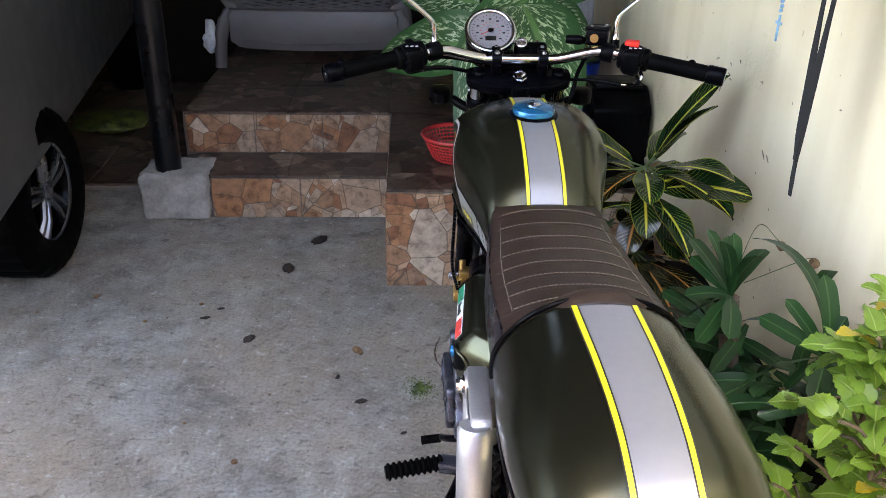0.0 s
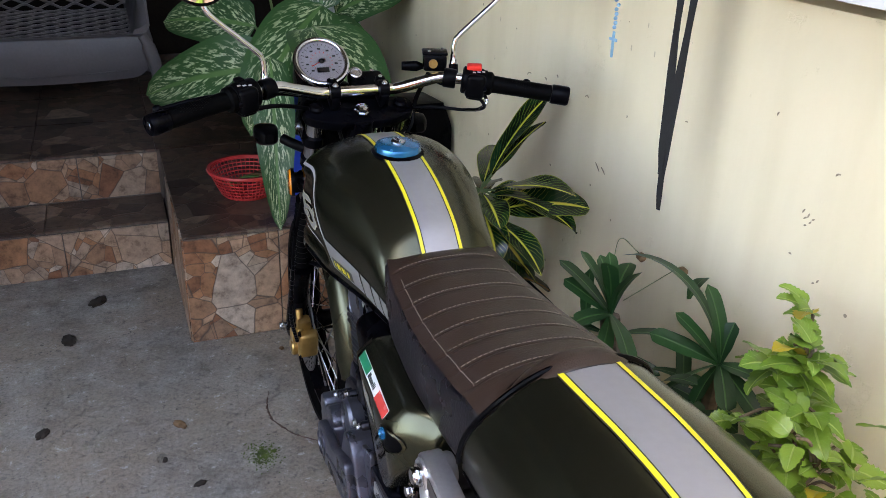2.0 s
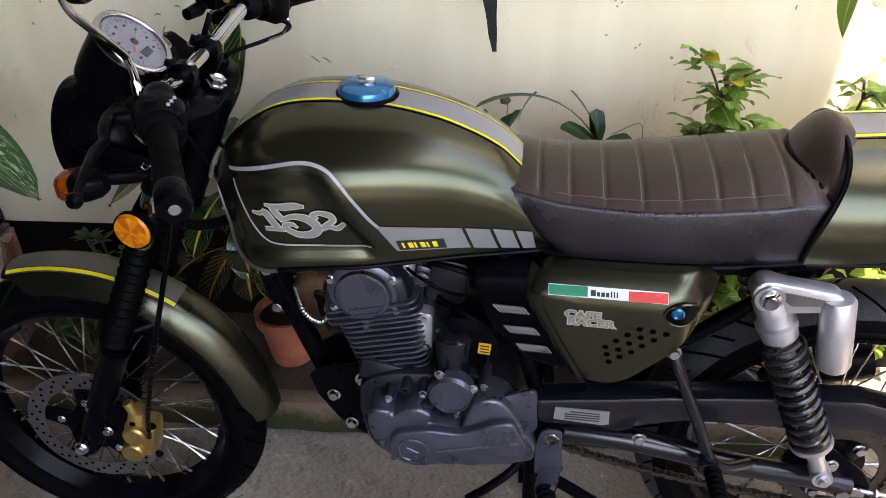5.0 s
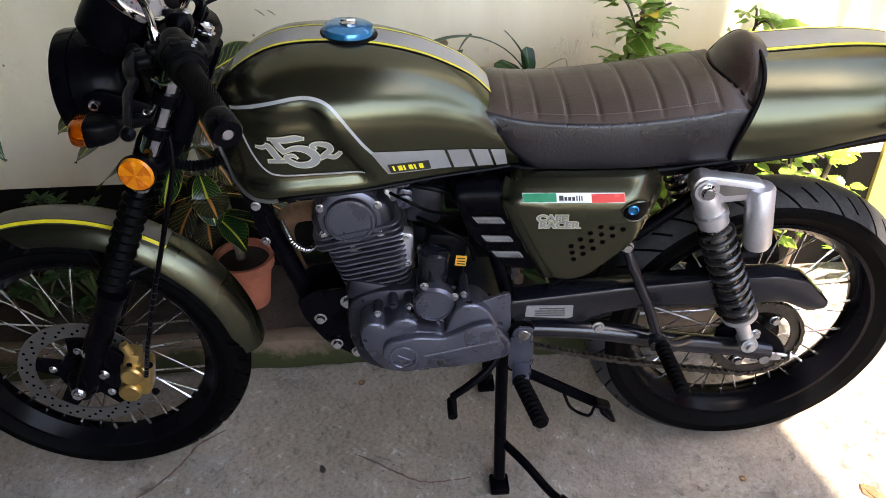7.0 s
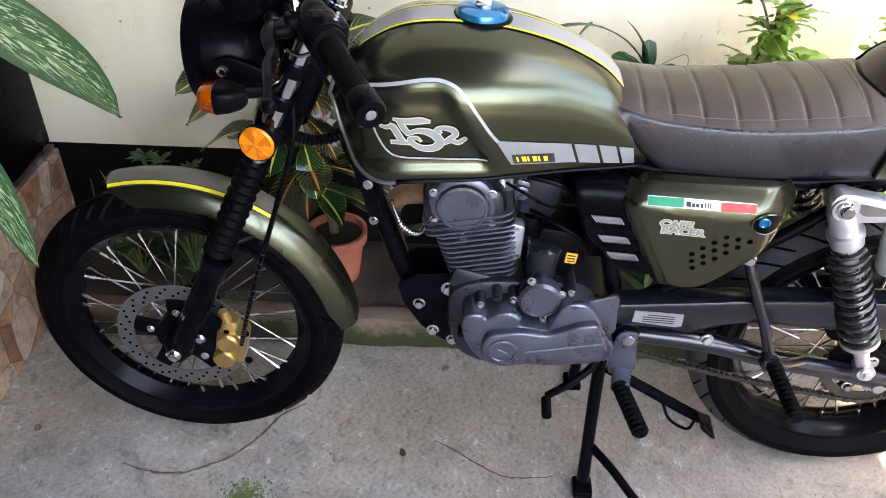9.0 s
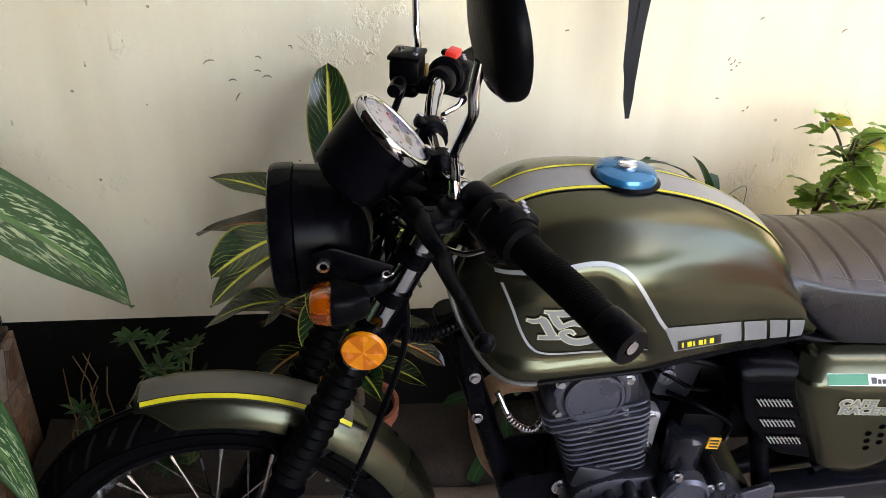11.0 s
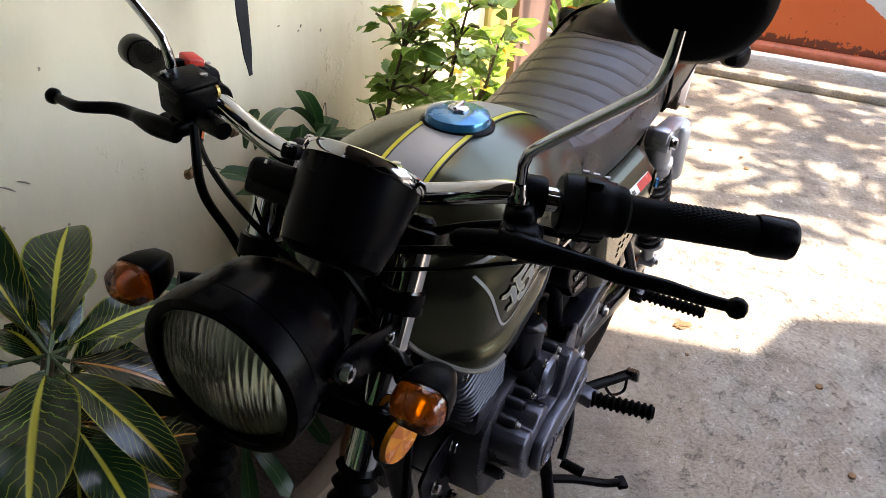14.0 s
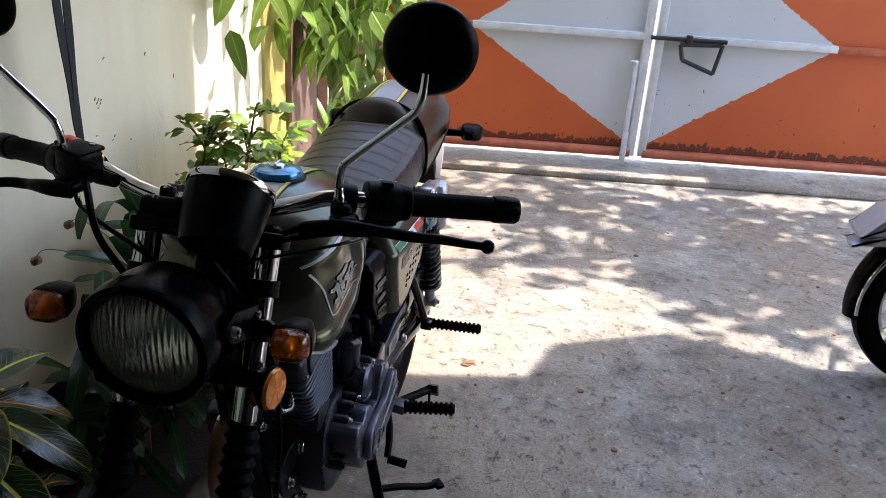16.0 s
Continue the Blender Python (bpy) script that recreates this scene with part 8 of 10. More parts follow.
for k in range(25):
    a = al + math.pi / 2 + math.pi * k / 24
    path.append((c1.x + R1 * math.cos(a), c1.y + R1 * math.sin(a)))
for k in range(60):
    s = k / 60
    p = Vector(path[24]).lerp(Vector((c2.x + R2 * math.cos(al - math.pi / 2), c2.y + R2 * math.sin(al - math.pi / 2))), s)
    path.append((p.x, p.y - 0.016 * math.sin(math.pi * s)))
for k in range(13):
    a = al - math.pi / 2 + math.pi * k / 12
    path.append((c2.x + R2 * math.cos(a), c2.y + R2 * math.sin(a)))
for k in range(1, 60):
    p = Vector((c2.x + R2 * math.cos(al + math.pi / 2), c2.y + R2 * math.sin(al + math.pi / 2))).lerp(Vector(path[0]), k / 60)
    path.append((p.x, p.y))
acc, last = 0.0, Vector(path[0])
i = 0
for q in path[1:] + path[:1]:
    q = Vector(q)
    seg = (q - last).length
    while acc + seg >= 0.0127:
        f = (0.0127 - acc) / seg
        last = last.lerp(q, f)
        seg = (q - last).length
        acc = 0.0
        ang = math.degrees(math.atan2(q.y - last.y, q.x - last.x))
        w = 0.0045 if i % 2 else 0.0065
        for sx in (-1, 1):
            rbox(bm, (-0.076 + sx * w, last.x, last.y), (0.0014, 0.0155, 0.0085), (ang, 0, 0), 0.0035, 1)
        cyl(bm, (-0.076 - w, last.x, last.y), (-0.076 + w, last.x, last.y), 0.0038, n=6)
        i += 1
    acc += seg
    last = q
tagged(bp("drive_chain", bm, M_CHAIN, "dirty roller drive chain"), kind="stuff")
# centre stand
bm = B()
for s in (-1, 1):
    tube(bm, curve_pts([(s * 0.085, 0.505, 0.335), (s * 0.105, 0.508, 0.22), (s * 0.145, 0.512, 0.03)], 4), 0.0125, 12)
    rbox(bm, (s * 0.150, 0.512, 0.011), (0.045, 0.040, 0.018), (0, 0, 0), 0.004, 2)
tube(bm, [(-0.095, 0.508, 0.29), (0.095, 0.508, 0.29)], 0.010, 12)
cs = bp("centre_stand", bm, M_SATIN, "black centre stand on the floor")
bm = B()
tube(bm, curve_pts([(-0.125, 0.505, 0.115), (-0.17, 0.465, 0.10), (-0.22, 0.425, 0.078), (-0.245, 0.405, 0.074)], 5), 0.009, 10)
rbox(bm, (-0.250, 0.400, 0.072), (0.022, 0.030, 0.012), (0, 0, 40), 0.004, 2)
bp("stand_lever", bm, M_SATIN, "", cs)
# side stand, folded
bm = B()
tube(bm, curve_pts([(-0.125, 0.500, 0.335), (-0.150, 0.44, 0.318), (-0.185, 0.37, 0.302), (-0.205, 0.335, 0.297)], 5), 0.010, 10, True, 0.8)
prism(bm, rounded([(0.345, 0.312), (0.318, 0.300), (0.305, 0.262), (0.312, 0.262), (0.335, 0.285)], 0.004), -0.222, -0.198, "x", 0.002, 1)
ss = bp("side_stand", bm, M_SATIN, "black side stand folded back")
bm = B()
tube(bm, curve_pts([(-0.175, 0.40, 0.305), (-0.19, 0.385, 0.275), (-0.205, 0.355, 0.268), (-0.205, 0.345, 0.29)], 6), 0.003, 8)
bp("stand_tang", bm, M_SATIN, "", ss)
bm = B()
P = []
for k in range(121):
    a = 2 * math.pi * 12 * k / 120
    c = Vector((-0.135, 0.485, 0.32)).lerp(Vector((-0.155, 0.425, 0.313)), k / 120)
    P.append(c + Vector((0.5 * math.sin(a), 0, math.cos(a))) * 0.007)
tube(bm, P, 0.0013, 5)
bp("stand_spring", bm, M_STEEL, "", ss)
# gear lever
bm = B()
tube(bm, curve_pts([(-0.120, 0.515, 0.372), (-0.150, 0.535, 0.355), (-0.165, 0.575, 0.325), (-0.170, 0.610, 0.300)], 6), 0.0075, 10)
gl_ = bp("gear_lever", bm, M_SATIN, "black gear lever")
bm = B()
P = [(-0.172 - 0.04 * k / 16, 0.611, 0.296 - 0.006 * k / 16) for k in range(17)]
tube(bm, P, [0.0085 + (0.0012 if k % 2 else 0) for k in range(17)], 12)
bp("lever_rubber", bm, M_RUBBER, "ribbed rubber lever tip", gl_)

# ---- plants ----
def leaf_to(base, tip, width, bend=0.5, fold=0.22, shape=0.6, wave=0.0, seed=0, roll=0, bm=None, nu=12, nv=4):
    """A leaf from base to tip that arches upward between them."""
    base, tip = Vector(base), Vector(tip)
    c = tip - base
    L = c.length * (bend / 2) / math.sin(bend / 2) if bend > 1e-3 else c.length
    az = math.degrees(math.atan2(c.x, c.y))
    rise = math.degrees(math.atan2(c.z, math.hypot(c.x, c.y))) + math.degrees(bend / 2)
    return leaf_blade(bm if bm is not None else B(), L, width, bend, fold, nu, nv, shape, wave, m=aim(base, az, rise, roll), seed=seed)


# croton in a clay pot
cro = thing("croton", pose(0.44, 1.10, 0.09), "croton with long dark leaves veined yellow, in a clay pot", "plant")
CC = Vector((0.350, 1.139, 0.704))
bm = B()
tube(bm, curve_pts([(0.44, 1.10, 0.10), (0.43, 1.11, 0.35), (0.40, 1.14, 0.55), tuple(CC)], 5), [0.012] * 10 + [0.010] * 3 + [0.008] * 3, 8)
part("stem", bm, M_BARK, cro)
tips = [((0.530, 1.146, 0.932), 0.062, 0.5, 0), ((0.508, 0.959, 0.736), 0.066, 0.7, 0), ((0.520, 0.960, 0.640), 0.065, 0.9, 1),
        ((0.330, 0.985, 0.580), 0.060, 0.8, 1), ((0.500, 1.118, 0.868), 0.048, 0.4, 1), ((0.505, 1.370, 0.722), 0.058, 0.6, 0), ((0.500, 1.405, 0.600), 0.062, 0.7, 1),
        ((0.155, 1.325, 0.725), 0.076, 0.7, 0), ((0.320, 0.960, 0.680), 0.056, 0.5, 0), ((0.240, 1.348, 0.612), 0.062, 0.8, 0), ((0.125, 1.166, 0.645), 0.046, 0.5, 0),
        ((0.420, 1.400, 0.440), 0.062, 0.9, 1), ((0.480, 1.300, 0.400), 0.060, 0.9, 1), ((0.220, 1.060, 0.640), 0.046, 0.6, 1), ((0.420, 0.930, 0.560), 0.055, 1.0, 1),
        ((0.310, 1.060, 0.500), 0.055, 0.8, 1), ((0.200, 1.180, 0.520), 0.055, 0.9, 1), ((0.360, 1.280, 0.480), 0.055, 0.9, 0), ((0.470, 1.040, 0.480), 0.055, 0.9, 0), ((0.260, 1.100, 0.430), 0.050, 0.7, 1), ((0.340, 1.160, 0.420), 0.050, 0.6, 0),
        ((0.330, 1.060, 0.310), 0.062, 0.5, 0), ((0.380, 0.965, 0.300), 0.058, 0.5, 1), ((0.370, 1.150, 0.290), 0.055, 0.5, 1)]
for k, (tip, w, bend, old) in enumerate(tips):
    low = max(0.0, 0.62 - tip[2])
    b0 = CC + Vector((0, 0, -0.9 * low))
    st = b0 + (Vector(tip) - b0) * 0.14
    bm = leaf_to(st, tip, w * 1.42, bend, 0.24, 1.3, 0.06, k, nu=16)
    lf = part("leaf", bm, M_CROTON_RED if old and k in (6, 12, 13, 15, 20, 23, 24) else M_CROTON, cro, sharp=180)
    bm = B()
    tube(bm, [b0, st + (Vector(tip) - st) * 0.02], 0.0028, 6)
    part("leaf_stalk", bm, M_STEM, lf)

# broad leaves turned to the yard, and dark old ones below the crown
rr = random.Random(21)
side_tips = [((0.545, 0.955, 0.664), 0.078, 0.9, 0), ((0.420, 1.045, 0.471), 0.070, 1.0, 0), ((0.460, 1.092, 0.672), 0.074, 0.9, 0)]
for k in range(9):
    az = radians(30 + 36 * k + rr.uniform(-10, 10))
    side_tips.append(((min(0.53, CC.x + 0.05 + 0.17 * math.sin(az)), CC.y + 0.22 * math.cos(az), rr.uniform(0.36, 0.50)), rr.uniform(0.050, 0.064), 0.9, 1))
for k, (tip, w, bend, old) in enumerate(side_tips):
    b0 = CC + Vector((0, 0, -0.05 - 0.18 * old))
    st = b0 + (Vector(tip) - b0) * 0.16
    lf = part("leaf", leaf_to(st, tip, w * 1.42, bend, 0.24, 1.3, 0.06, 60 + k, 0 if old else 35, nu=16), M_CROTON_RED if old else M_CROTON, cro, sharp=180)
    bm = B()
    tube(bm, [b0, st + (Vector(tip) - st) * 0.02], 0.0028, 6)
    part("leaf_stalk", bm, M_STEM, lf)


def clay_pot(x, y, z, r, h, label):
    ob = thing("flower_pot", pose(x, y, z), label, "pot", "clay pots")
    bm = B()
    lathe(bm, [(0, 0), (r * 0.70, 0), (r * 0.95, h * 0.80), (r * 1.06, h * 0.80), (r * 1.08, h), (r * 0.95, h), (r * 0.92, h * 0.86), (0, h * 0.86)], (x, y, z), (0, 0, 1), 36)
    pot = part("pot", bm, M_TERRA, ob)
    bm = B()
    lathe(bm, [(r * 0.92, h * 0.87), (0, h * 0.885)], (x, y, z), (0, 0, 1), 24)
    part("potting_soil", bm, M_SOIL, ob)
    return ob


clay_pot(0.425, 1.095, 0.088, 0.070, 0.142, "faded terracotta pot holding the croton")
# strap-leaved plant, with seed heads on thin stalks
fern = thing("strap_leaf_plant", pose(0.43, 0.55, 0.09), "dense plant with dark strap-shaped leaves against the wall", "plant")
rr = random.Random(5)
bm = B()
tube(bm, curve_pts([(0.44, 0.55, 0.08), (0.42, 0.57, 0.35), (0.385, 0.595, 0.64)], 6), 0.020, 8)
tube(bm, curve_pts([(0.45, 0.40, 0.08), (0.47, 0.40, 0.35), (0.48, 0.388, 0.63)], 6), 0.015, 8)
part("stem", bm, M_BARK, fern)
CA, CB = (0.385, 0.595, 0.645), (0.480, 0.388, 0.640)
crown = [(CA, (0.360, 0.672, 0.752)), (CA, (0.400, 0.650, 0.745)), (CA, (0.395, 0.613, 0.768)), (CA, (0.420, 0.553, 0.755)), (CA, (0.335, 0.716, 0.712)), (CA, (0.330, 0.690, 0.680)), (CA, (0.333, 0.576, 0.775)),
         (CA, (0.290, 0.550, 0.660)), (CA, (0.300, 0.470, 0.610)), (CA, (0.340, 0.440, 0.640)), (CA, (0.470, 0.690, 0.700)), (CA, (0.320, 0.640, 0.560)), (CB, (0.540, 0.647, 0.730)),
         (CB, (0.500, 0.450, 0.765)), (CB, (0.500, 0.402, 0.715)), (CB, (0.420, 0.455, 0.715)), (CB, (0.500, 0.317, 0.650)), (CB, (0.470, 0.275, 0.600)), (CB, (0.420, 0.288, 0.620)), (CB, (0.400, 0.355, 0.600)), (CB, (0.350, 0.420, 0.560)),
         ((0.53, 0.553, 0.675), (0.53, 0.515, 0.740)), (CB, (0.390, 0.480, 0.660)), (CB, (0.530, 0.470, 0.660))]
for k, (a, e) in enumerate(crown):
    bm = leaf_to(a, e, 0.029 + 0.009 * rr.random(), (1.7 if k == 12 else 0.3 + 0.4 * rr.random()), 0.15, 3, 0.0, k, rr.uniform(-35, 35))
    part("leaf", bm, M_STRAPLEAF, fern, sharp=180)
for k in range(130):
    z0 = rr.uniform(0.14, 0.58)
    a = Vector((0.43 + rr.uniform(-0.05, 0.04), rr.uniform(0.22, 0.80), z0))
    az = rr.uniform(150, 390)
    l = rr.uniform(0.12, 0.24)
    e = a + Vector((math.sin(radians(az)) * l * 0.75, math.cos(radians(az)) * l * 0.75, rr.uniform(-0.12, 0.10)))
    e.x = min(0.555, max(0.27, e.x))
    bm = leaf_to(a, e, rr.uniform(0.026, 0.040), rr.uniform(0.5, 1.2), 0.15, 3, 0, k, rr.uniform(-40, 40), nu=9, nv=2)
    part("leaf", bm, M_STRAPLEAF, fern, sharp=180)
for p0, p1, p2 in (((0.39, 0.61, 0.66), (0.47, 0.72, 0.735), (0.520, 0.715, 0.702)), ((0.40, 0.58, 0.68), (0.50, 0.575, 0.730), (0.528, 0.592, 0.726)), ((0.50, 0.36, 0.66), (0.53, 0.30, 0.67), (0.535, 0.292, 0.610))):
    bm = B()
    tube(bm, curve_pts([p0, p1, p2], 8), 0.0008, 5)
    sk = part("flower_stalk", bm, M_STEM, fern)
    bm = B()
    tube(bm, [p2, Vector(p2) + Vector((0.0, -0.004, -0.004)), Vector(p2) + Vector((0, -0.016, -0.006)), Vector(p2) + Vector((0, -0.022, -0.006))], [0.002, 0.009, 0.009, 0.002], 8)
    part("seed_head", bm, M_DRY, sk)


# flowering shrubs with toothed leaves
def shrub(stems, count, seed, label, zmin=0.35, ysp=0.11):
    rr = random.Random(seed)
    ob = thing("shrub", pose(*stems[0][0]), label, "shrub", "shrubs along the wall")
    bm = B()
    nodes = []
    for st in stems:
        P = curve_pts(st, 8)
        tube(bm, P, [0.008 * (1 - 0.7 * k / len(P)) for k in range(len(P))], 6)
        nodes += [p for p in P if p.z > zmin]
        for q in range(13):
            p = rr.choice([p for p in P if p.z > zmin])
            e = p + Vector((rr.uniform(-0.09, 0.06), rr.uniform(-ysp, ysp), rr.uniform(0.0, 0.10)))
            e.x = min(0.55, e.x)
            tube(bm, curve_pts([p, p.lerp(e, 0.5) + Vector((0, 0, 0.015)), e], 4), 0.0026, 5)
            nodes += [p.lerp(e, s) for s in (0.4, 0.7, 1.0, 1.0)]
    part("stem", bm, M_BARK, ob)
    bm, by = B(), B()
    for k in range(count):
        p = rr.choice(nodes)
        l = rr.uniform(0.028, 0.064)
        az = rr.uniform(120, 420)
        d = Vector((math.sin(radians(az)), math.cos(radians(az)), rr.uniform(-0.5, 0.5))).normalized()
        a = p + d * 0.012
        e = a + d * l
        if e.x > 0.562:
            continue
        leaf_to(a, e, l * rr.uniform(0.62, 0.8), rr.uniform(0.3, 0.9), 0.18, 0.62, 0.06, k, rr.uniform(-40, 40), by if rr.random() < 0.025 else bm, 15, 2)
    fo = part("foliage", bm, M_HIBIS, ob, "", 180)
    tagged(fo, kind="stuff")
    if by.faces:
        tagged(part("yellowed_leaf", by, M_HIBIS_Y, ob, "yellowing leaves", 180), kind="stuff")
    else:
        by.free()
    return ob


shrub([[(0.46, 0.22, 0.08), (0.455, 0.22, 0.45), (0.44, 0.19, 0.66), (0.42, 0.16, 0.80)], [(0.46, 0.20, 0.30), (0.43, 0.13, 0.55), (0.41, 0.09, 0.70)]], 210, 11, "leafy green shrub with toothed leaves and a few yellow ones", 0.42, 0.06)
shrub([[(0.46, -0.03, 0.08), (0.45, -0.04, 0.40), (0.42, -0.06, 0.66), (0.40, -0.08, 0.80)], [(0.45, -0.05, 0.25), (0.38, 0.06, 0.40), (0.35, 0.14, 0.52)], [(0.45, -0.05, 0.3), (0.40, -0.16, 0.5), (0.38, -0.22, 0.66)], [(0.45, 0.0, 0.2), (0.38, 0.20, 0.32), (0.37, 0.30, 0.40)]], 330, 12, "bright green shrub with toothed leaves in sun", 0.24, 0.10)
shrub([[(0.50, -0.34, 0.06), (0.48, -0.37, 0.35), (0.47, -0.40, 0.60)], [(0.50, -0.30, 0.10), (0.42, -0.24, 0.30), (0.37, -0.22, 0.42)]], 200, 13, "low sunlit shrub by the wall end", 0.15, 0.10)


# small rosette plants near the kerb
def rosettes(x, y, z, n, seed, label, high):
    rr = random.Random(seed)
    ob = thing("rosette_plant", pose(x, y, z), label, "plant", "small rosette plants")
    for k in range(n):
        c = Vector((x + rr.uniform(-0.09, 0.07), y + rr.uniform(-0.09, 0.09), z + rr.uniform(0.06, high)))
        bm = B()
        tube(bm, curve_pts([(x, y, z - 0.01), (c.x * 0.5 + x * 0.5, c.y * 0.5 + y * 0.5, c.z * 0.6 + z * 0.4), tuple(c)], 4), 0.003, 5)
        sm = part("stem", bm, M_STEM, ob)
        bm = B()
        for j in range(11):
            a = radians(j * 137.5)
            e = c + Vector((math.sin(a), math.cos(a), rr.uniform(0.1, 0.7))).normalized() * rr.uniform(0.028, 0.042)
            leaf_to(c, e, 0.012, 0.6, 0.15, 0.75, 0, j, 0, bm, 5, 2)
        part("rosette", bm, M_SMALL, sm, "", 180)
    return ob


rosettes(0.42, 1.47, 0.085, 20, 3, "small green rosette-leaved plant in the bed", 0.36)
rosettes(0.40, 1.60, 0.085, 10, 4, "small green rosette-leaved plant behind the wheel", 0.16)
tw = thing("dead_twigs", pose(0.47, 1.72, 0.085), "bare dry twigs standing in the bed", "twigs")
for k in range(7):
    rr2 = random.Random(40 + k)
    x, y = 0.47 + rr2.uniform(-0.04, 0.04), 1.66 + rr2.uniform(-0.08, 0.08)
    bm = B()
    P = [(x, y, 0.08)]
    for j in range(4):
        P.append((P[-1][0] + rr2.uniform(-0.02, 0.02), P[-1][1] + rr2.uniform(-0.035, 0.035), P[-1][2] + rr2.uniform(0.05, 0.08)))
    tube(bm, P, [0.003, 0.0026, 0.002, 0.0016, 0.001], 5)
    part("twig", bm, M_DRY, tw)

# dumb cane on the porch corner
die = thing("dumb_cane", pose(0.12, 2.16, PLAT), "dumb cane with broad green leaves flecked white", "plant")
bm = B()
lathe(bm, [(0, 0), (0.085, 0), (0.115, 0.20), (0.125, 0.20), (0.125, 0.225), (0.11, 0.225), (0.105, 0.19), (0, 0.19)], (0.12, 2.16, PLAT), (0, 0, 1), 32)
part("pot", bm, M_BLUE_PLASTIC, die, "blue plastic pot")
DC = Vector((0.12, 2.16, PLAT + 0.19))
for k, (p, tip, w, bend, roll) in enumerate([
        ((0.12, 1.86, 0.97), (0.197, 1.462, 0.645), 0.28, 0.8, 0), ((-0.02, 1.80, 0.90), (-0.060, 1.560, 0.470), 0.12, 0.7, 0), ((0.04, 2.10, 0.80), (-0.370, 2.200, 0.590), 0.25, 0.8, -55),
        ((0.02, 2.26, 0.90), (-0.29, 2.34, 0.86), 0.21, 0.7, -50), ((0.22, 2.15, 0.98), (-0.02, 1.96, 0.60), 0.26, 1.0, -15), ((0.22, 2.20, 0.90), (0.385, 2.10, 0.74), 0.19, 0.8, 30), ((0.30, 2.30, 0.93), (0.56, 2.20, 1.00), 0.20, 0.6, 45),
        ((0.24, 2.24, 0.95), (0.26, 2.42, 1.26), 0.17, 0.4, 180), ((0.16, 2.04, 0.84), (0.30, 1.84, 0.56), 0.18, 1.0, 0), ((0.06, 2.20, 1.00), (0.10, 2.50, 1.22), 0.18, 0.5, 180)]):
    bm = B()
    tube(bm, curve_pts([tuple(DC), tuple(DC.lerp(Vector(p), 0.55) + Vector((0, 0, 0.03))), p], 6), [0.011 - 0.0006 * j for j in range(13)], 8)
    sk = part("leaf_stalk", bm, M_STEM, die)
    bm = leaf_to(p, tip, w, bend, 0.14, 0.66, 0.03, k, roll, nu=18, nv=6)
    part("leaf", bm, M_DIEFF, die, sharp=180)

# ---- things on the porch ----
basket = thing("colander_basket", pose(-0.08, 2.10, PLAT), "red plastic colander basket holding seed pods", "basket")
bx, by_, bz = -0.06, 2.14, PLAT + 0.004
bm = B()
lathe(bm, [(0.075, 0.0), (0.080, 0.0), (0.0815, 0.004), (0.0765, 0.006), (0, 0.006), (0, 0.0)], (bx, by_, bz), (0, 0, 1), 40)
lathe(bm, [(0.120, 0.086), (0.128, 0.086), (0.130, 0.090), (0.128, 0.096), (0.118, 0.096), (0.117, 0.090)], (bx, by_, bz), (0, 0, 1), 48, True)
for j in range(7):
    z = 0.010 + 0.0125 * j
    r = 0.080 + 0.042 * (z / 0.09) ** 0.8
    lathe(bm, [(r - 0.002, z - 0.0022), (r + 0.0015, z - 0.0022), (r + 0.0022, z + 0.0022), (r - 0.0012, z + 0.0022)], (bx, by_, bz), (0, 0, 1), 48, True)
for k in range(48):
    a = 2 * math.pi * k / 48
    P = [(bx + (0.080 + 0.042 * (z / 0.09) ** 0.8) * math.cos(a), by_ + (0.080 + 0.042 * (z / 0.09) ** 0.8) * math.sin(a), bz + z) for z in (0.003, 0.02, 0.045, 0.07, 0.088)]
    tube(bm, P, 0.0020, 4, False)
part("basket_shell", bm, M_RED_PLASTIC, basket)
for k in range(4):
    bm = B()
    a = Vector((bx - 0.06 + 0.03 * k, by_ - 0.04 + 0.02 * k, bz + 0.05))
    tube(bm, curve_pts([a, a + Vector((0.05, 0.03, 0.008)), a + Vector((0.10, 0.045, 0.0))], 4), 0.008, 8)
    part("seed_pod", bm, M_DRY if k else M_GREEN_PLASTIC, basket, "brown seed pod" if k else "green pod tip")

bucket = thing("bucket", pose(0.28, 2.62, PLAT), "blue plastic bucket on the porch", "bucket")
bm = B()
lathe(bm, [(0, 0), (0.10, 0), (0.135, 0.30), (0.145, 0.30), (0.145, 0.315), (0.13, 0.315), (0.10, 0.02), (0, 0.02)], (0.28, 2.62, PLAT + 0.003), (0, 0, 1), 36)
part("bucket_shell", bm, M_BLUE_PLASTIC, bucket)
plates = thing("tray_stack", pose(0.42, 2.52, PLAT), "stack of green rimmed trays on a blue tub", "trays")
bm = B()
lathe(bm, [(0, 0), (0.09, 0), (0.11, 0.28), (0, 0.28)], (0.42, 2.52, PLAT + 0.003), (0, 0, 1), 28)
part("tub", bm, M_BLUE_PLASTIC, plates)
for k in range(7):
    bm = B()
    lathe(bm, [(0, 0), (0.07, 0), (0.11, 0.010), (0.112, 0.013), (0.07, 0.004), (0, 0.004)], (0.42, 2.52, PLAT + 0.285 + k * 0.0105), (0, 0, 1), 28)
    part("tray", bm, M_GREEN_PLASTIC, plates)
bm = B()
for k in range(9):
    rbox(bm, (0.40 + 0.024 * k, 2.985 + (0.008 if k % 2 else 0), 1.35), (0.026, 0.02, 1.95), bev=0.006, seg=2)
setting("door_panel", bm, M_WHITE_PLASTIC, "white ribbed folding door panel at the porch", "door")
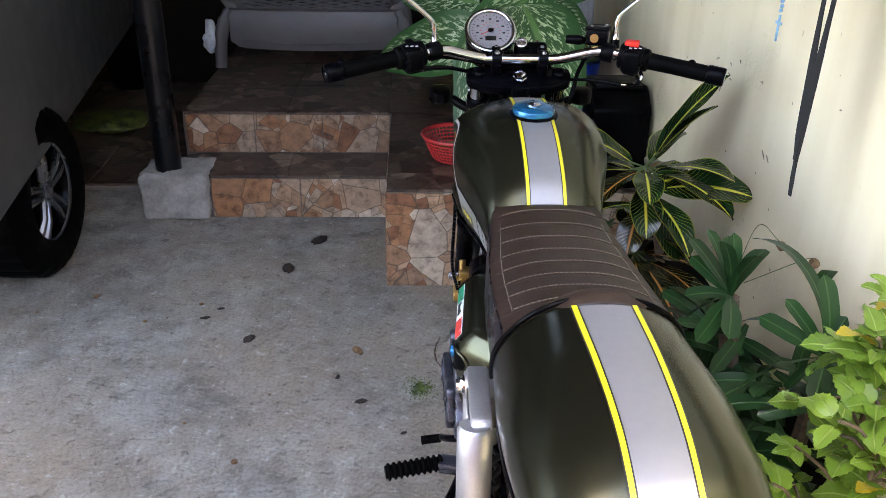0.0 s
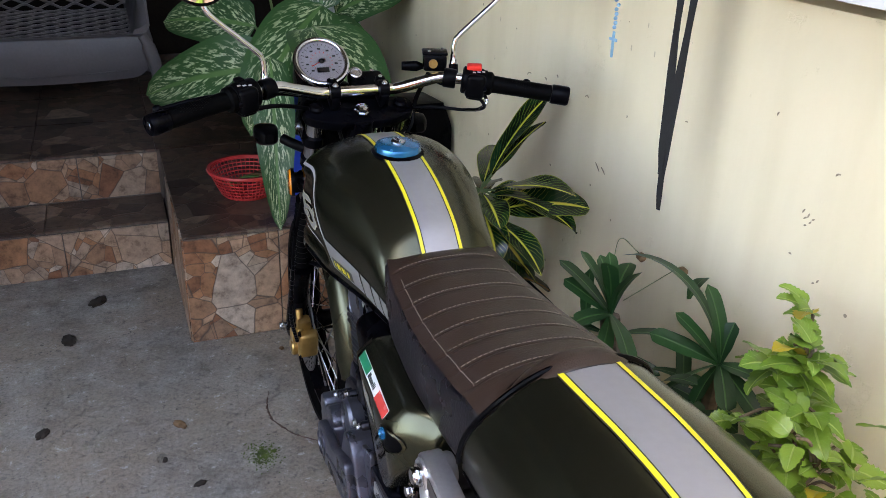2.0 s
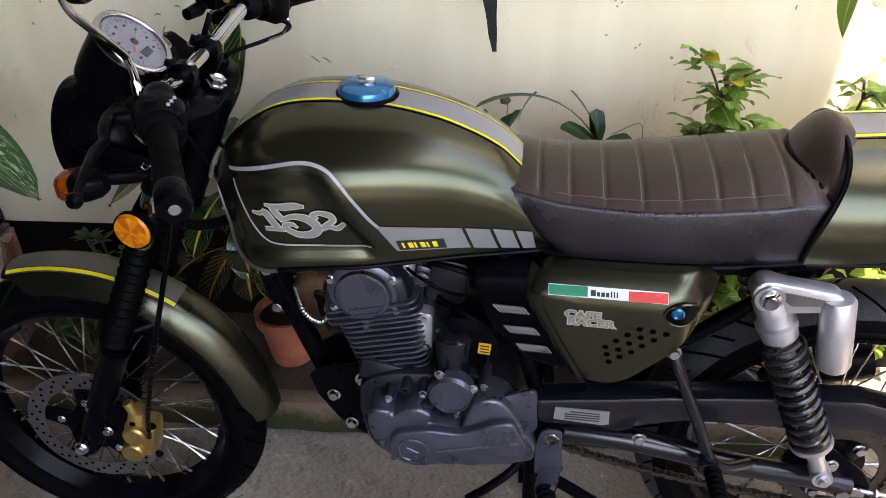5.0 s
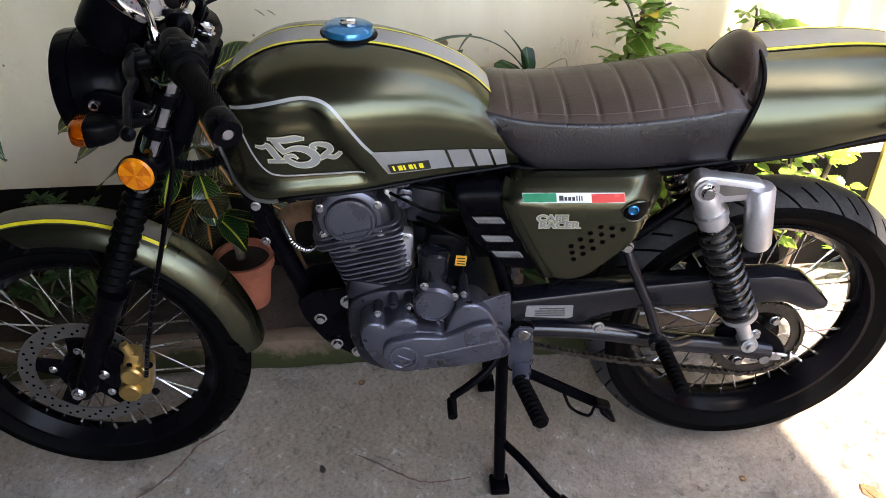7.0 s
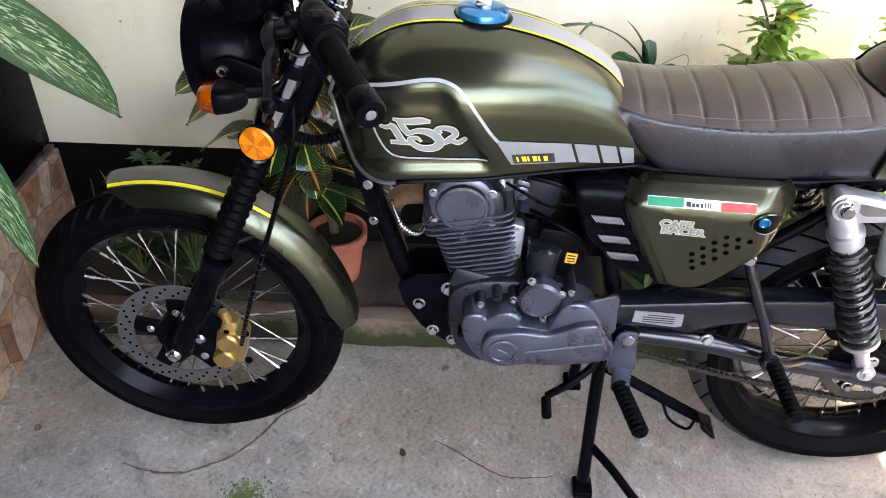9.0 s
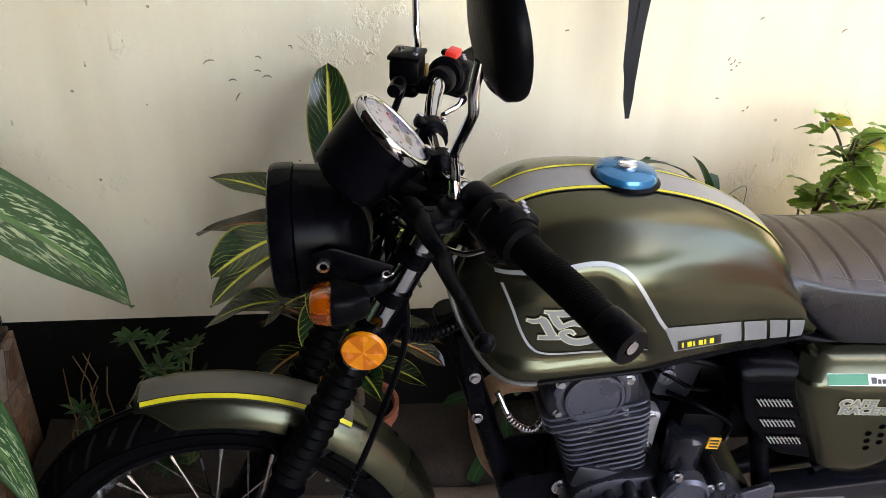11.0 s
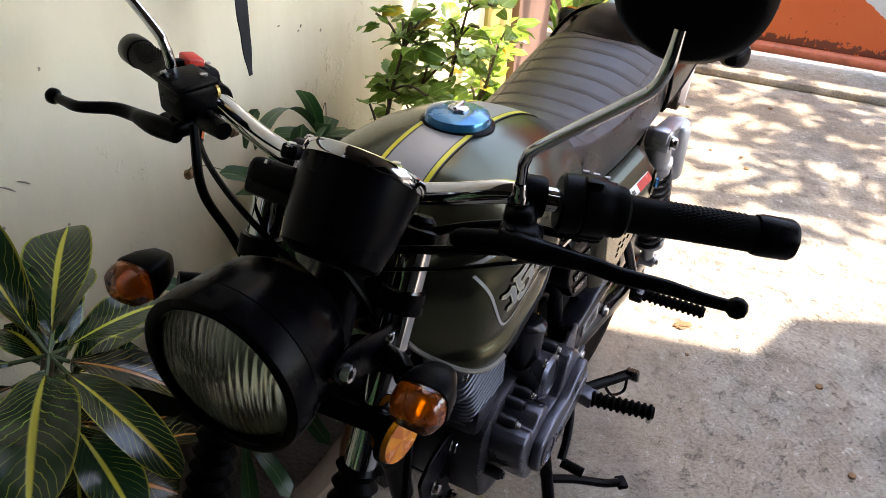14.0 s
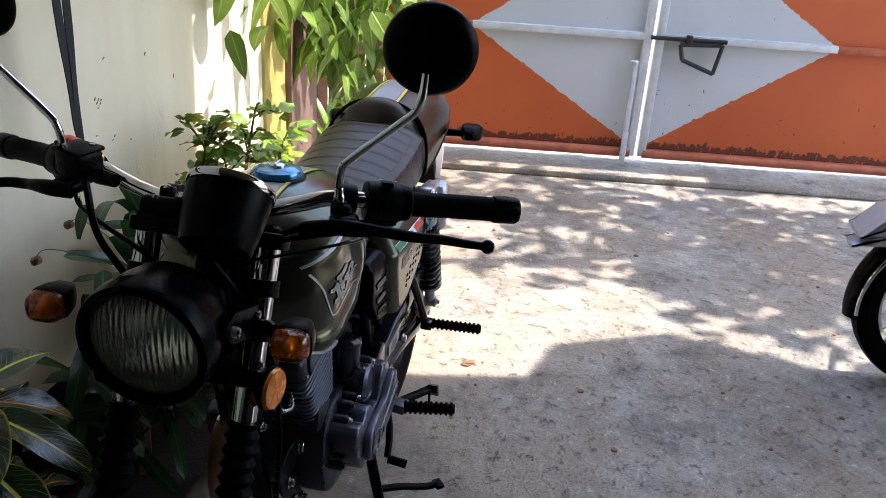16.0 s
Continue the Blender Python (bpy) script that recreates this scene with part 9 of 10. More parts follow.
box_ = thing("black_crate", pose(0.45, 1.98, PLAT), "matt black box standing at the porch edge", "box")
bm = B()
prism(bm, rounded([(1.835, PLAT + 0.003), (2.12, PLAT + 0.003), (2.12, 0.68), (1.90, 0.695), (1.835, 0.64)], 0.012), 0.37, 0.56, "x", 0.004, 2)
part("crate_body", bm, M_MATTBLACK, box_)
bm = B()
rbox(bm, (0.465, 1.985, 0.6955), (0.17, 0.20, 0.012), (-4, 0, 0), 0.004, 2)
part("crate_lid", bm, M_MATTBLACK, box_)

# resin bench with a pierced seat
bench = thing("garden_bench", pose(-0.72, 3.75, PLAT), "grey resin garden bench with a pierced seat", "bench")
for x, lean in ((-1.13, -1), (-0.29, 1)):
    for y in (3.50, 4.06):
        bm = B()
        tube(bm, curve_pts([(x + lean * 0.055, y - 0.02, PLAT + 0.003), (x + lean * 0.045, y - 0.015, 0.50), (x + lean * 0.022, y, 0.60), (x, y + 0.01, 0.648)], 5), [0.032] * 6 + [0.036] * 5 + [0.026] * 5, 14, True, 0.75)
        part("leg", bm, M_GREY_PLASTIC, bench)
bm = B()
rows = []
for i in range(25):
    u = i / 24
    x = -1.13 + 0.85 * u
    bow = 0.02 * math.sin(math.pi * u)
    low = 0.462 - 0.012 * math.sin(math.pi * u) + 0.03 * smooth(0.06, 0.0, u) + 0.03 * smooth(0.94, 1.0, u)
    rows.append([(x, 3.505 - bow, low), (x, 3.488 - bow, 0.52), (x, 3.492 - bow, 0.625), (x, 3.502 - bow, 0.646), (x, 3.525 - bow, 0.654), (x, 3.56, 0.640), (x, 3.53, low + 0.01)])
vr = [[bm.verts.new(p) for p in r] for r in rows]
for a, b2 in zip(vr, vr[1:]):
    for k in range(7):
        bm.faces.new((a[k], a[(k + 1) % 7], b2[(k + 1) % 7], b2[k]))
bm.faces.new(vr[0]), bm.faces.new(vr[-1])
bmesh.ops.recalc_face_normals(bm, faces=bm.faces[:])
apron = part("apron", bm, M_GREY_PLASTIC, bench)
bm = B()
tube(bm, [(-1.06 + 0.70 * k / 8, 3.477 - 0.016 * math.sin(math.pi * (k + 1) / 10), 0.487 + 0.004 * abs(k - 4)) for k in range(9)], 0.003, 6)
part("apron_rib", bm, M_GREY_PLASTIC, apron)


def seat_height(y):
    return 0.642 + 0.05 * smooth(3.55, 4.0, y) + 0.75 * max(0.0, y - 3.98)


bm = B()
for j in range(23):
    y0 = 3.555 + 0.030 * j
    P = []
    for k in range(57):
        x = -1.10 + 0.79 * k / 56
        y = y0 + 0.0115 * math.sin(math.pi * k / 4 + math.pi * j)
        P.append((x, y, seat_height(y)))
    tube(bm, P, 0.0072, 5, True, 0.7)
part("pierced_seat", bm, M_GREY_PLASTIC, bench, "seat and back pierced with oval holes")
for s_, x in ((-1, -1.115), (1, -0.305)):
    bm = B()
    rows = []
    for k in range(13):
        y = 3.53 + 0.60 * k / 12
        h = 0.70 + 0.17 * smooth(3.53, 3.66, y)
        rows.append([bm.verts.new((x + s_ * a, y, z)) for a, z in ((-0.035, seat_height(y) - 0.01), (-0.012, seat_height(y) + 0.03), (0.015, h - 0.02), (0.045, h), (0.055, h - 0.012), (0.03, h - 0.05), (0.01, seat_height(y) - 0.02))])
    for a, b2 in zip(rows, rows[1:]):
        for k in range(7):
            bm.faces.new((a[k], a[(k + 1) % 7], b2[(k + 1) % 7], b2[k]))
    bm.faces.new(rows[0]), bm.faces.new(rows[-1])
    bmesh.ops.recalc_face_normals(bm, faces=bm.faces[:])
    part("armrest", bm, M_GREY_PLASTIC, bench, "moulded arm rising from the seat")
bag = thing("plastic_bag", pose(-1.24, 3.52, 0.42), "crumpled white plastic bag tied to the bench leg", "bag")
bm = B()
bmesh.ops.create_icosphere(bm, subdivisions=3, radius=1.0)
for v in bm.verts:
    d = 1 + 0.35 * noise.noise(v.co * 2.6)
    v.co = Vector((-1.225 + v.co.x * 0.042 * d, 3.49 + v.co.y * 0.035 * d, 0.490 + v.co.z * 0.055 * d + (0.055 if v.co.z > 0.85 else 0)))
part("bag_body", bm, M_WHITE_PLASTIC, bag)

# ---- on the wall ----
strap = thing("strap", pose(0.461, 0.6, 1.27), "black webbing strap hanging from the tiled ledge", "strap")
for pts in ([(0.462, 0.626, 1.268), (0.461, 0.624, 1.16), (0.461, 0.618, 1.05), (0.460, 0.612, 0.96), (0.460, 0.608, 0.915)], [(0.463, 0.590, 1.268), (0.462, 0.595, 1.16), (0.461, 0.600, 1.05), (0.461, 0.605, 0.95), (0.461, 0.604, 0.895), (0.461, 0.600, 0.850)]):
    bm = B()
    P = curve_pts(pts, 6)
    for a, b2 in ((0, 0),):
        rows = []
        for i, p in enumerate(P):
            w = 0.0105 * (1 - 0.55 * smooth(0.75, 1.0, i / (len(P) - 1)) * (1 if len(pts) > 5 else 0.4))
            tw_ = 0.5 * math.sin(i * 0.35)
            o = Vector((0.25 * tw_ * w, math.cos(tw_) * w, 0))
            rows.append([bm.verts.new(p - o), bm.verts.new(p + o), bm.verts.new(p + o + Vector((0.002, 0, 0))), bm.verts.new(p - o + Vector((0.002, 0, 0)))])
        for r0, r1 in zip(rows, rows[1:]):
            for k in range(4):
                bm.faces.new((r0[k], r0[(k + 1) % 4], r1[(k + 1) % 4], r1[k]))
        bm.faces.new(rows[0])
        bm.faces.new(rows[-1])
    bmesh.ops.recalc_face_normals(bm, faces=bm.faces[:])
    part("strap_tail", bm, M_STRAP, strap)
ros = thing("bead_string", pose(0.504, 0.879, 1.27), "string of pale blue beads with a small cross", "beads")
for k in range(16):
    bm = B()
    z = 1.262 - 0.0088 * k
    bmesh.ops.create_icosphere(bm, subdivisions=2, radius=0.0042, matrix=Matrix.Translation((0.504, 0.879 + (0.0045 if k % 2 else -0.0045) * (1 if k < 11 else 0.2), z)))
    part("bead", bm, M_BEAD, ros)
bm = B()
rbox(bm, (0.504, 0.879, 1.096), (0.004, 0.006, 0.052), bev=0.001)
rbox(bm, (0.504, 0.879, 1.106), (0.0038, 0.026, 0.006), bev=0.001)
part("cross", bm, M_BEAD, ros)

# ---- grey van beside the steps ----
van = thing("van", pose(-1.50, 1.97, 0, 0, 0, 9.0), "dusty grey van parked beside the steps", "van", in_place=False)
bm = B()
VX = 0.03
outline = rounded([(-0.75, 0.43), (2.95, 0.45), (3.05, 0.9), (2.95, 1.35), (2.6, 1.95), (-0.7, 1.98), (-0.80, 1.2)], 0.03)
prism(bm, outline, -1.6, VX, "x", 0.012)
part("body", bm, M_VAN, van, "grey painted body side")
bm = B()
prism(bm, rounded([(-0.60, 1.20), (2.40, 1.20), (2.1, 1.85), (-0.5, 1.86)], 0.06), VX - 0.002, VX + 0.006, "x", 0.002, 1)
part("window", bm, M_RIM, van, "dark tinted windows")
bm = B()
prism(bm, [(0.45, 0.42), (2.85, 0.43), (2.85, 0.33), (0.45, 0.30)], -1.5, VX - 0.16, "x", 0.0)
part("sill", bm, M_MATTBLACK, van)
for wy in (0.0, 2.45):
    for wx, s in ((-0.058, 1), (-1.5, -1)):
        bm = B()
        R = 0.300
        rings = []
        prof = [(0.17, -0.085), (0.20, -0.10), (0.255, -0.10), (0.278, -0.088), (R, -0.06), (R, 0.06), (0.278, 0.088), (0.255, 0.10), (0.20, 0.10), (0.17, 0.085)]
        n = 96
        for j, (r, h) in enumerate(prof):
            rings.append([bm.verts.new((wx + h, wy + (r - (0.007 if 3 <= j <= 6 and k % 4 == 0 else 0)) * math.cos(2 * math.pi * k / n), R + (r - (0.007 if 3 <= j <= 6 and k % 4 == 0 else 0)) * math.sin(2 * math.pi * k / n))) for k in range(n)])
        for a, b2 in zip(rings, rings[1:]):
            for k in range(n):
                bm.faces.new((a[k], a[(k + 1) % n], b2[(k + 1) % n], b2[k]))
        bmesh.ops.recalc_face_normals(bm, faces=bm.faces[:])
        steer = Matrix.Translation((wx, wy, 0)) @ pose(0, 0, 0, 0, 0, -9.0 if wy == 0 else 0) @ Matrix.Translation((-wx, -wy, 0))
        bmesh.ops.transform(bm, matrix=steer, verts=bm.verts)
        tyre = part("wheel", bm, M_RUBBER, van, "black tyre on an alloy rim", 30)
        bm = B()
        lathe(bm, [(0.178, 0.082), (0.172, 0.072), (0.165, 0.02), (0.0, 0.02)], (wx, wy, R), (s, 0, 0), 48)
        bmesh.ops.transform(bm, matrix=steer, verts=bm.verts)
        part("rim", bm, M_RIM, tyre, "dark rim well")
        bm = B()
        for k in range(5):
            a = 2 * math.pi * k / 5 + 0.4
            e = Vector((0, math.cos(a), math.sin(a)))
            q = Vector((0, -math.sin(a), math.cos(a)))
            c = Vector((wx + s * 0.06, wy, R))
            for d in (-0.018, 0.018):
                tube(bm, [c + e * 0.03 + q * d * 0.6, c + e * 0.10 + q * d + Vector((s * 0.01, 0, 0)), c + e * 0.170 + q * d * 1.5], [0.014, 0.013, 0.016], 8)
        lathe(bm, [(0.035, 0.05), (0.035, 0.075), (0.02, 0.082), (0, 0.082)], (wx, wy, R), (s, 0, 0), 20)
        lathe(bm, [(0.165, 0.074), (0.178, 0.084), (0.184, 0.076)], (wx, wy, R), (s, 0, 0), 48)
        bmesh.ops.transform(bm, matrix=steer, verts=bm.verts)
        part("spokes", bm, M_DARKALLOY, tyre, "dark five-spoke alloy face")
sack = thing("sack", pose(-1.75, 3.45, 0.03), "printed green and yellow sack lying in shade", "sack")
bm = B()
bmesh.ops.create_icosphere(bm, subdivisions=3, radius=1.0)
for v in bm.verts:
    d = 1 + 0.25 * noise.noise(v.co * 2.0)
    v.co = Vector((-1.78 + v.co.x * 0.20 * d, 3.50 + v.co.y * 0.14 * d, 0.072 + max(-0.038, v.co.z * 0.050 * d)))
part("sack_body", bm, mat("printed_sack", (0.006, 0.010, 0.006), 0.5, var=0.3, scale=16, alt=(0.16, 0.20, 0.03)), sack)

# ---- gate ----
gate = thing("gate", pose(-0.745, -2.46, 0, 0, 0, 8.0), "double steel gate painted orange with a white diamond", "gate", in_place=False)
for s in (-1, 1):
    w = 1.30 if s > 0 else 1.60
    bm = B()
    rbox(bm, (s * (w / 2 + 0.028), 0, 1.10), (w, 0.006, 2.02), bev=0)
    lf = part("leaf", bm, M_GATE, gate, "sheet steel gate leaf")
    bm = B()
    tube(bm, [(s * 0.035, 0.02, 0.085), (s * (w + 0.028), 0.02, 0.085)], 0.026, 14)
    part("bottom_rail", bm, M_GATE_ORANGE, lf, "orange bottom pipe")
    bm = B()
    rbox(bm, (s * 0.030, 0.018, 1.08), (0.042, 0.036, 2.02), bev=0.005)
    part("stile", bm, M_GATE_WHITE, lf, "white centre stile")
    bm = B()
    rbox(bm, (s * 0.47, 0.018, 0.70), (0.90, 0.032, 0.036), bev=0.004)
    part("mid_rail", bm, M_GATE_WHITE, lf, "white middle rail")
    bm = B()
    rbox(bm, (s * (0.92 + (w - 0.90) / 2), 0.018, 0.70), (w - 0.90, 0.032, 0.036), bev=0.004)
    part("mid_rail", bm, M_GATE_ORANGE, lf, "orange end of the middle rail")
bm = B()
rbox(bm, (0.075, 0.05, 0.30), (0.022, 0.02, 0.56), bev=0.004)
rbox(bm, (0.075, 0.062, 0.10), (0.03, 0.02, 0.22), bev=0.004)
tube(bm, [(0.075, 0.055, 0.0), (0.075, 0.055, 0.12)], 0.008, 8)
tube(bm, curve_pts([(0.075, 0.05, 0.56), (0.078, 0.06, 0.575), (0.105, 0.06, 0.575)], 4), 0.008, 8)
part("drop_bolt", bm, M_GATE_WHITE, gate, "chipped white drop bolt")
bm = B()
tube(bm, [(0.02, 0.045, 0.70), (-0.36, 0.045, 0.70)], 0.011, 10)
rbox(bm, (-0.17, 0.05, 0.70), (0.03, 0.03, 0.045), bev=0.003)
for a, b2 in (((-0.13, 0.675), (-0.34, 0.685)), ((-0.34, 0.685), (-0.315, 0.54)), ((-0.315, 0.54), (-0.15, 0.60)), ((-0.15, 0.60), (-0.13, 0.675))):
    tube(bm, [(a[0], 0.055, a[1]), (b2[0], 0.055, b2[1])], 0.011, 8)
part("slide_bolt", bm, M_BLACK_IRON, gate, "black iron slide bolt with a loop handle")
bm = B()
rbox(bm, (-0.9, -2.36, 0.018), (3.6, 0.30, 0.036), (0, 0, 8), 0.01, 2)
setting("threshold", bm, M_CONCRETE, "raised concrete strip under the gate", "threshold")
bm = B()
rbox(bm, (-3.9, -2.95, 1.2), (3.2, 0.2, 2.4), (0, 0, 8), 0)
setting("wall_south", bm, M_PLASTER, "street wall beyond the gate", "wall")
bm = B()
for k in range(44):
    x = 0.60 + 0.05 * k
    a = 0.014 if k % 2 else -0.014
    rbox(bm, (x, -2.34 + a + k * 0.006, 0.95), (0.054, 0.012, 1.9), bev=0.004, seg=1)
setting("fence", bm, M_RUSTFENCE, "rusty corrugated sheet fence beside the gate", "fence")
bm = B()
rbox(bm, (2.75, 0.5, 1.2), (0.15, 6.5, 2.4), bev=0)
setting("wall_garden", bm, M_PLASTER, "garden boundary wall", "wall")

# ---- garden tree ----
tree = thing("garden_tree", pose(1.15, -1.75, 0), "garden tree with long drooping light green leaves and added unseen limbs that dapple the floor", "tree")
bm = B()
rr = random.Random(21)
trunk = curve_pts([(1.15, -1.75, 0), (1.12, -1.70, 0.8), (1.05, -1.62, 1.6), (0.85, -1.55, 2.3), (0.3, -1.5, 2.9), (-0.6, -1.5, 3.3), (-1.5, -1.5, 3.5), (-2.4, -1.8, 3.6), (-3.2, -2.1, 3.7)], 6)
tube(bm, trunk, [0.075 * (1 - 0.8 * k / len(trunk)) for k in range(len(trunk))], 10)
part("trunk", bm, M_BARK, tree)
ends = []
bm = B()
# high western limbs and the trunk's reach are unseen, added to dapple the floor
limb_specs = [((-2.4, -1.8, 3.6), (-2.5, -2.7, 3.5)), ((-3.0, -2.0, 3.7), (-3.6, -1.7, 3.6)), ((-3.0, -2.0, 3.7), (-3.4, -2.6, 3.5)), ((-2.4, -1.8, 3.55), (-2.8, -2.4, 3.4)), ((-1.5, -1.5, 3.5), (-2.0, -2.9, 3.4)), ((-2.9, -2.0, 3.65), (-3.1, -2.1, 3.5)), ((-3.2, -2.1, 3.7), (-4.2, -2.2, 3.6)), ((-3.2, -2.1, 3.7), (-3.7, -2.2, 3.55)), ((-3.2, -2.1, 3.7), (-3.1, -1.6, 3.6)),
              ((1.05, -1.62, 1.5), (0.55, -0.45, 1.22)), ((1.05, -1.62, 1.6), (0.50, -0.75, 1.15)), ((1.08, -1.65, 1.3), (0.42, -1.05, 1.05)), ((1.08, -1.65, 1.2), (0.40, -1.35, 0.98)), ((1.05, -1.62, 1.45), (0.62, -0.95, 1.02)), ((1.10, -1.68, 0.9), (0.55, -1.30, 0.72)), ((1.08, -1.65, 1.1), (0.42, -1.65, 0.92)), ((1.05, -1.6, 1.55), (0.52, -0.25, 1.30)),
              ((1.05, -1.62, 1.5), (0.80, -1.25, 1.15)), ((1.10, -1.68, 1.0), (0.75, -1.55, 0.85)), ((1.05, -1.62, 1.4), (0.62, -0.65, 1.05)), ((1.05, -1.62, 1.4), (0.70, -1.45, 1.15)), ((1.05, -1.6, 1.5), (0.45, -1.55, 1.15))]
for a, e in limb_specs:
    a, e = Vector(a), Vector(e)
    P = curve_pts([a, a.lerp(e, 0.5) + Vector((0, 0, 0.12)), e], 6)
    tube(bm, P, [0.022 * (1 - 0.75 * k / len(P)) for k in range(len(P))], 6)
    ends.append(P)
part("limbs", bm, M_BARK, tree)
bm = B()
for P in ends:
    high = P[-1].z > 2.35
    for k in range(120 if not high else 150):
        p = P[rr.randrange(3, len(P))] + Vector((rr.uniform(-0.22, 0.22), rr.uniform(-0.22, 0.22), rr.uniform(-0.30 if not high else -0.12, 0.14))) * (1.0 if not high else 2.2)
        az = rr.uniform(0, 360)
        l = rr.uniform(0.12, 0.20) * (1.35 if high else 1.0)
        e = p + Vector((math.sin(radians(az)) * l * 0.45, math.cos(radians(az)) * l * 0.45, -l * rr.uniform(0.55, 1.0)))
        leaf_to(p, e, l * (0.40 if not high else 0.34), rr.uniform(0.4, 1.0), 0.2, 0.7, 0.03, k, rr.uniform(-40, 40), bm, 6, 2)
cr = part("crown", bm, M_TREE, tree, "light green drooping leaves", 180)
tagged(cr, kind="stuff")


# low plants in the garden strip
def garden_plant(x, y, n, seed, h):
    rr = random.Random(seed)
    ob = thing("garden_plant", pose(x, y, 0), "low sunlit garden plant with arching narrow leaves", "plant", "garden plants")
    bm = B()
    for k in range(n):
        az = rr.uniform(0, 360)
        l = rr.uniform(0.6, 1.0) * h
        b0 = Vector((x + rr.uniform(-0.04, 0.04), y + rr.uniform(-0.04, 0.04), 0.0))
        e = b0 + Vector((math.sin(radians(az)) * l * 0.7, math.cos(radians(az)) * l * 0.7, l * rr.uniform(0.2, 0.9)))
        leaf_to(b0, e, 0.035, 1.2, 0.2, 0.8, 0, k, 0, bm, 8, 2)
    tagged(part("foliage", bm, M_HIBIS, ob, "", 180), kind="stuff")


for x, y, n, sd, h in ((0.72, -1.25, 26, 31, 0.45), (0.95, -1.05, 24, 32, 0.5), (0.62, -1.60, 26, 33, 0.40), (0.80, -1.95, 24, 34, 0.45), (1.2, -1.3, 20, 35, 0.6), (0.50, -0.62, 22, 36, 0.30), (0.66, -2.05, 20, 37, 0.35)):
    garden_plant(x, y, n, sd, h)
clay_pot(0.80, -1.22, 0.0, 0.10, 0.20, "small terracotta pot in the garden strip")

# ---- a second motorcycle, half out of sight ----
moped = thing("small_motorcycle", pose(0.145, 0.17, 0), "black small motorcycle parked across the driveway", "motorcycle", in_place=False)
wc = Vector((-1.80, -0.72, 0.285))


def moped_wheel(c):
    bm = B()
    n = 96
    prof = [(0.215, -0.028), (0.25, -0.040), (0.278, -0.030), (0.285, -0.012), (0.285, 0.012), (0.278, 0.030), (0.25, 0.040), (0.215, 0.028)]
    lathe(bm, prof, c, (0, 1, 0), n)
    t = part("wheel", bm, M_RUBBER, moped, "black tyre")
    bm = B()
    lathe(bm, [(0.218, -0.026), (0.205, -0.020), (0.200, 0), (0.205, 0.020), (0.218, 0.026)], c, (0, 1, 0), 64)
    lathe(bm, [(0, -0.04), (0.03, -0.04), (0.03, 0.04), (0, 0.04)], c, (0, 1, 0), 20)
    part("rim", bm, M_CHROME, t, "bright rim")
    for k in range(24):
        a = 2 * math.pi * k / 24
        bm = B()
        tube(bm, [c + Vector((0.03 * math.cos(a + 0.6), 0.02 if k % 2 else -0.02, 0.03 * math.sin(a + 0.6))), c + Vector((0.203 * math.cos(a), 0, 0.203 * math.sin(a)))], 0.0017, 5)
        part("spoke", bm, M_STEEL, t)


moped_wheel(wc)
moped_wheel(wc + Vector((-1.22, 0, 0)))
bm = B()
rows = []
for k in range(25):
    a = radians(-12 + 150 * k / 24)
    rows.append([bm.verts.new(wc + Vector(((0.315 - 0.03 * abs(x / 0.05) ** 2) * math.cos(a), x, (0.315 - 0.03 * abs(x / 0.05) ** 2) * math.sin(a)))) for x in (-0.055, -0.04, -0.02, 0, 0.02, 0.04, 0.055)])
for a, b2 in zip(rows, rows[1:]):
    for k in range(6):
        bm.faces.new((a[k], a[k + 1], b2[k + 1], b2[k]))
part("front_mudguard", bm, M_RIM, moped, "gloss black mudguard")
for s in (-1, 1):
    bm = B()
    tube(bm, [wc + Vector((0, s * 0.07, 0)), wc + Vector((-0.20, s * 0.06, 0.55))], 0.016, 12)
    part("fork_leg", bm, M_CHROME, moped)
bm = B()
prism(bm, rounded([(-2.02, 0.95), (-1.86, 0.78), (-1.90, 0.60), (-2.05, 0.40), (-2.20, 0.30), (-2.40, 0.35), (-2.30, 0.75), (-2.15, 0.98)], 0.05), -0.86, -0.58, "y", 0.03, 3)
part("fairing", bm, M_RIM, moped, "black leg shield")
bm = B()
prism(bm, rounded([(-1.455, 0.500), (-1.52, 0.575), (-1.66, 0.650), (-1.80, 0.70), (-1.80, 0.62), (-1.60, 0.535)], 0.008), -0.79, -0.65, "y", 0.006, 2)
part("beak", bm, M_SILVERPANEL, moped, "silver pointed front panel")
bm = B()
prism(bm, rounded([(-1.443, 0.470), (-1.50, 0.500), (-1.56, 0.535), (-1.66, 0.56), (-1.64, 0.505), (-1.54, 0.480)], 0.005), -0.74, -0.66, "y", 0.005, 2)
part("lower_panel", bm, M_SILVERPANEL, moped, "silver lower panel")
bm = B()
tube(bm, [wc + Vector((0.287 * math.cos(a), 0.056, 0.287 * math.sin(a))) for a in (radians(-8 + 140 * k / 24) for k in range(25))], 0.006, 8)
part("guard_trim", bm, M_CHROME, moped, "bright mudguard edge")
bm = B()
prism(bm, rounded([(-2.25, 0.72), (-2.9, 0.78), (-3.25, 0.85), (-3.2, 0.70), (-2.9, 0.52), (-2.3, 0.50)], 0.05), -0.84, -0.60, "y", 0.03, 3)
part("seat_unit", bm, M_MATTBLACK, moped)
bm = B()
tube(bm, curve_pts([(-2.08, -1.05, 1.02), (-2.05, -0.9, 1.04), (-2.03, -0.72, 0.99), (-2.05, -0.54, 1.04), (-2.08, -0.40, 1.02)], 6), 0.012, 10)
part("handlebar", bm, M_SATIN, moped)

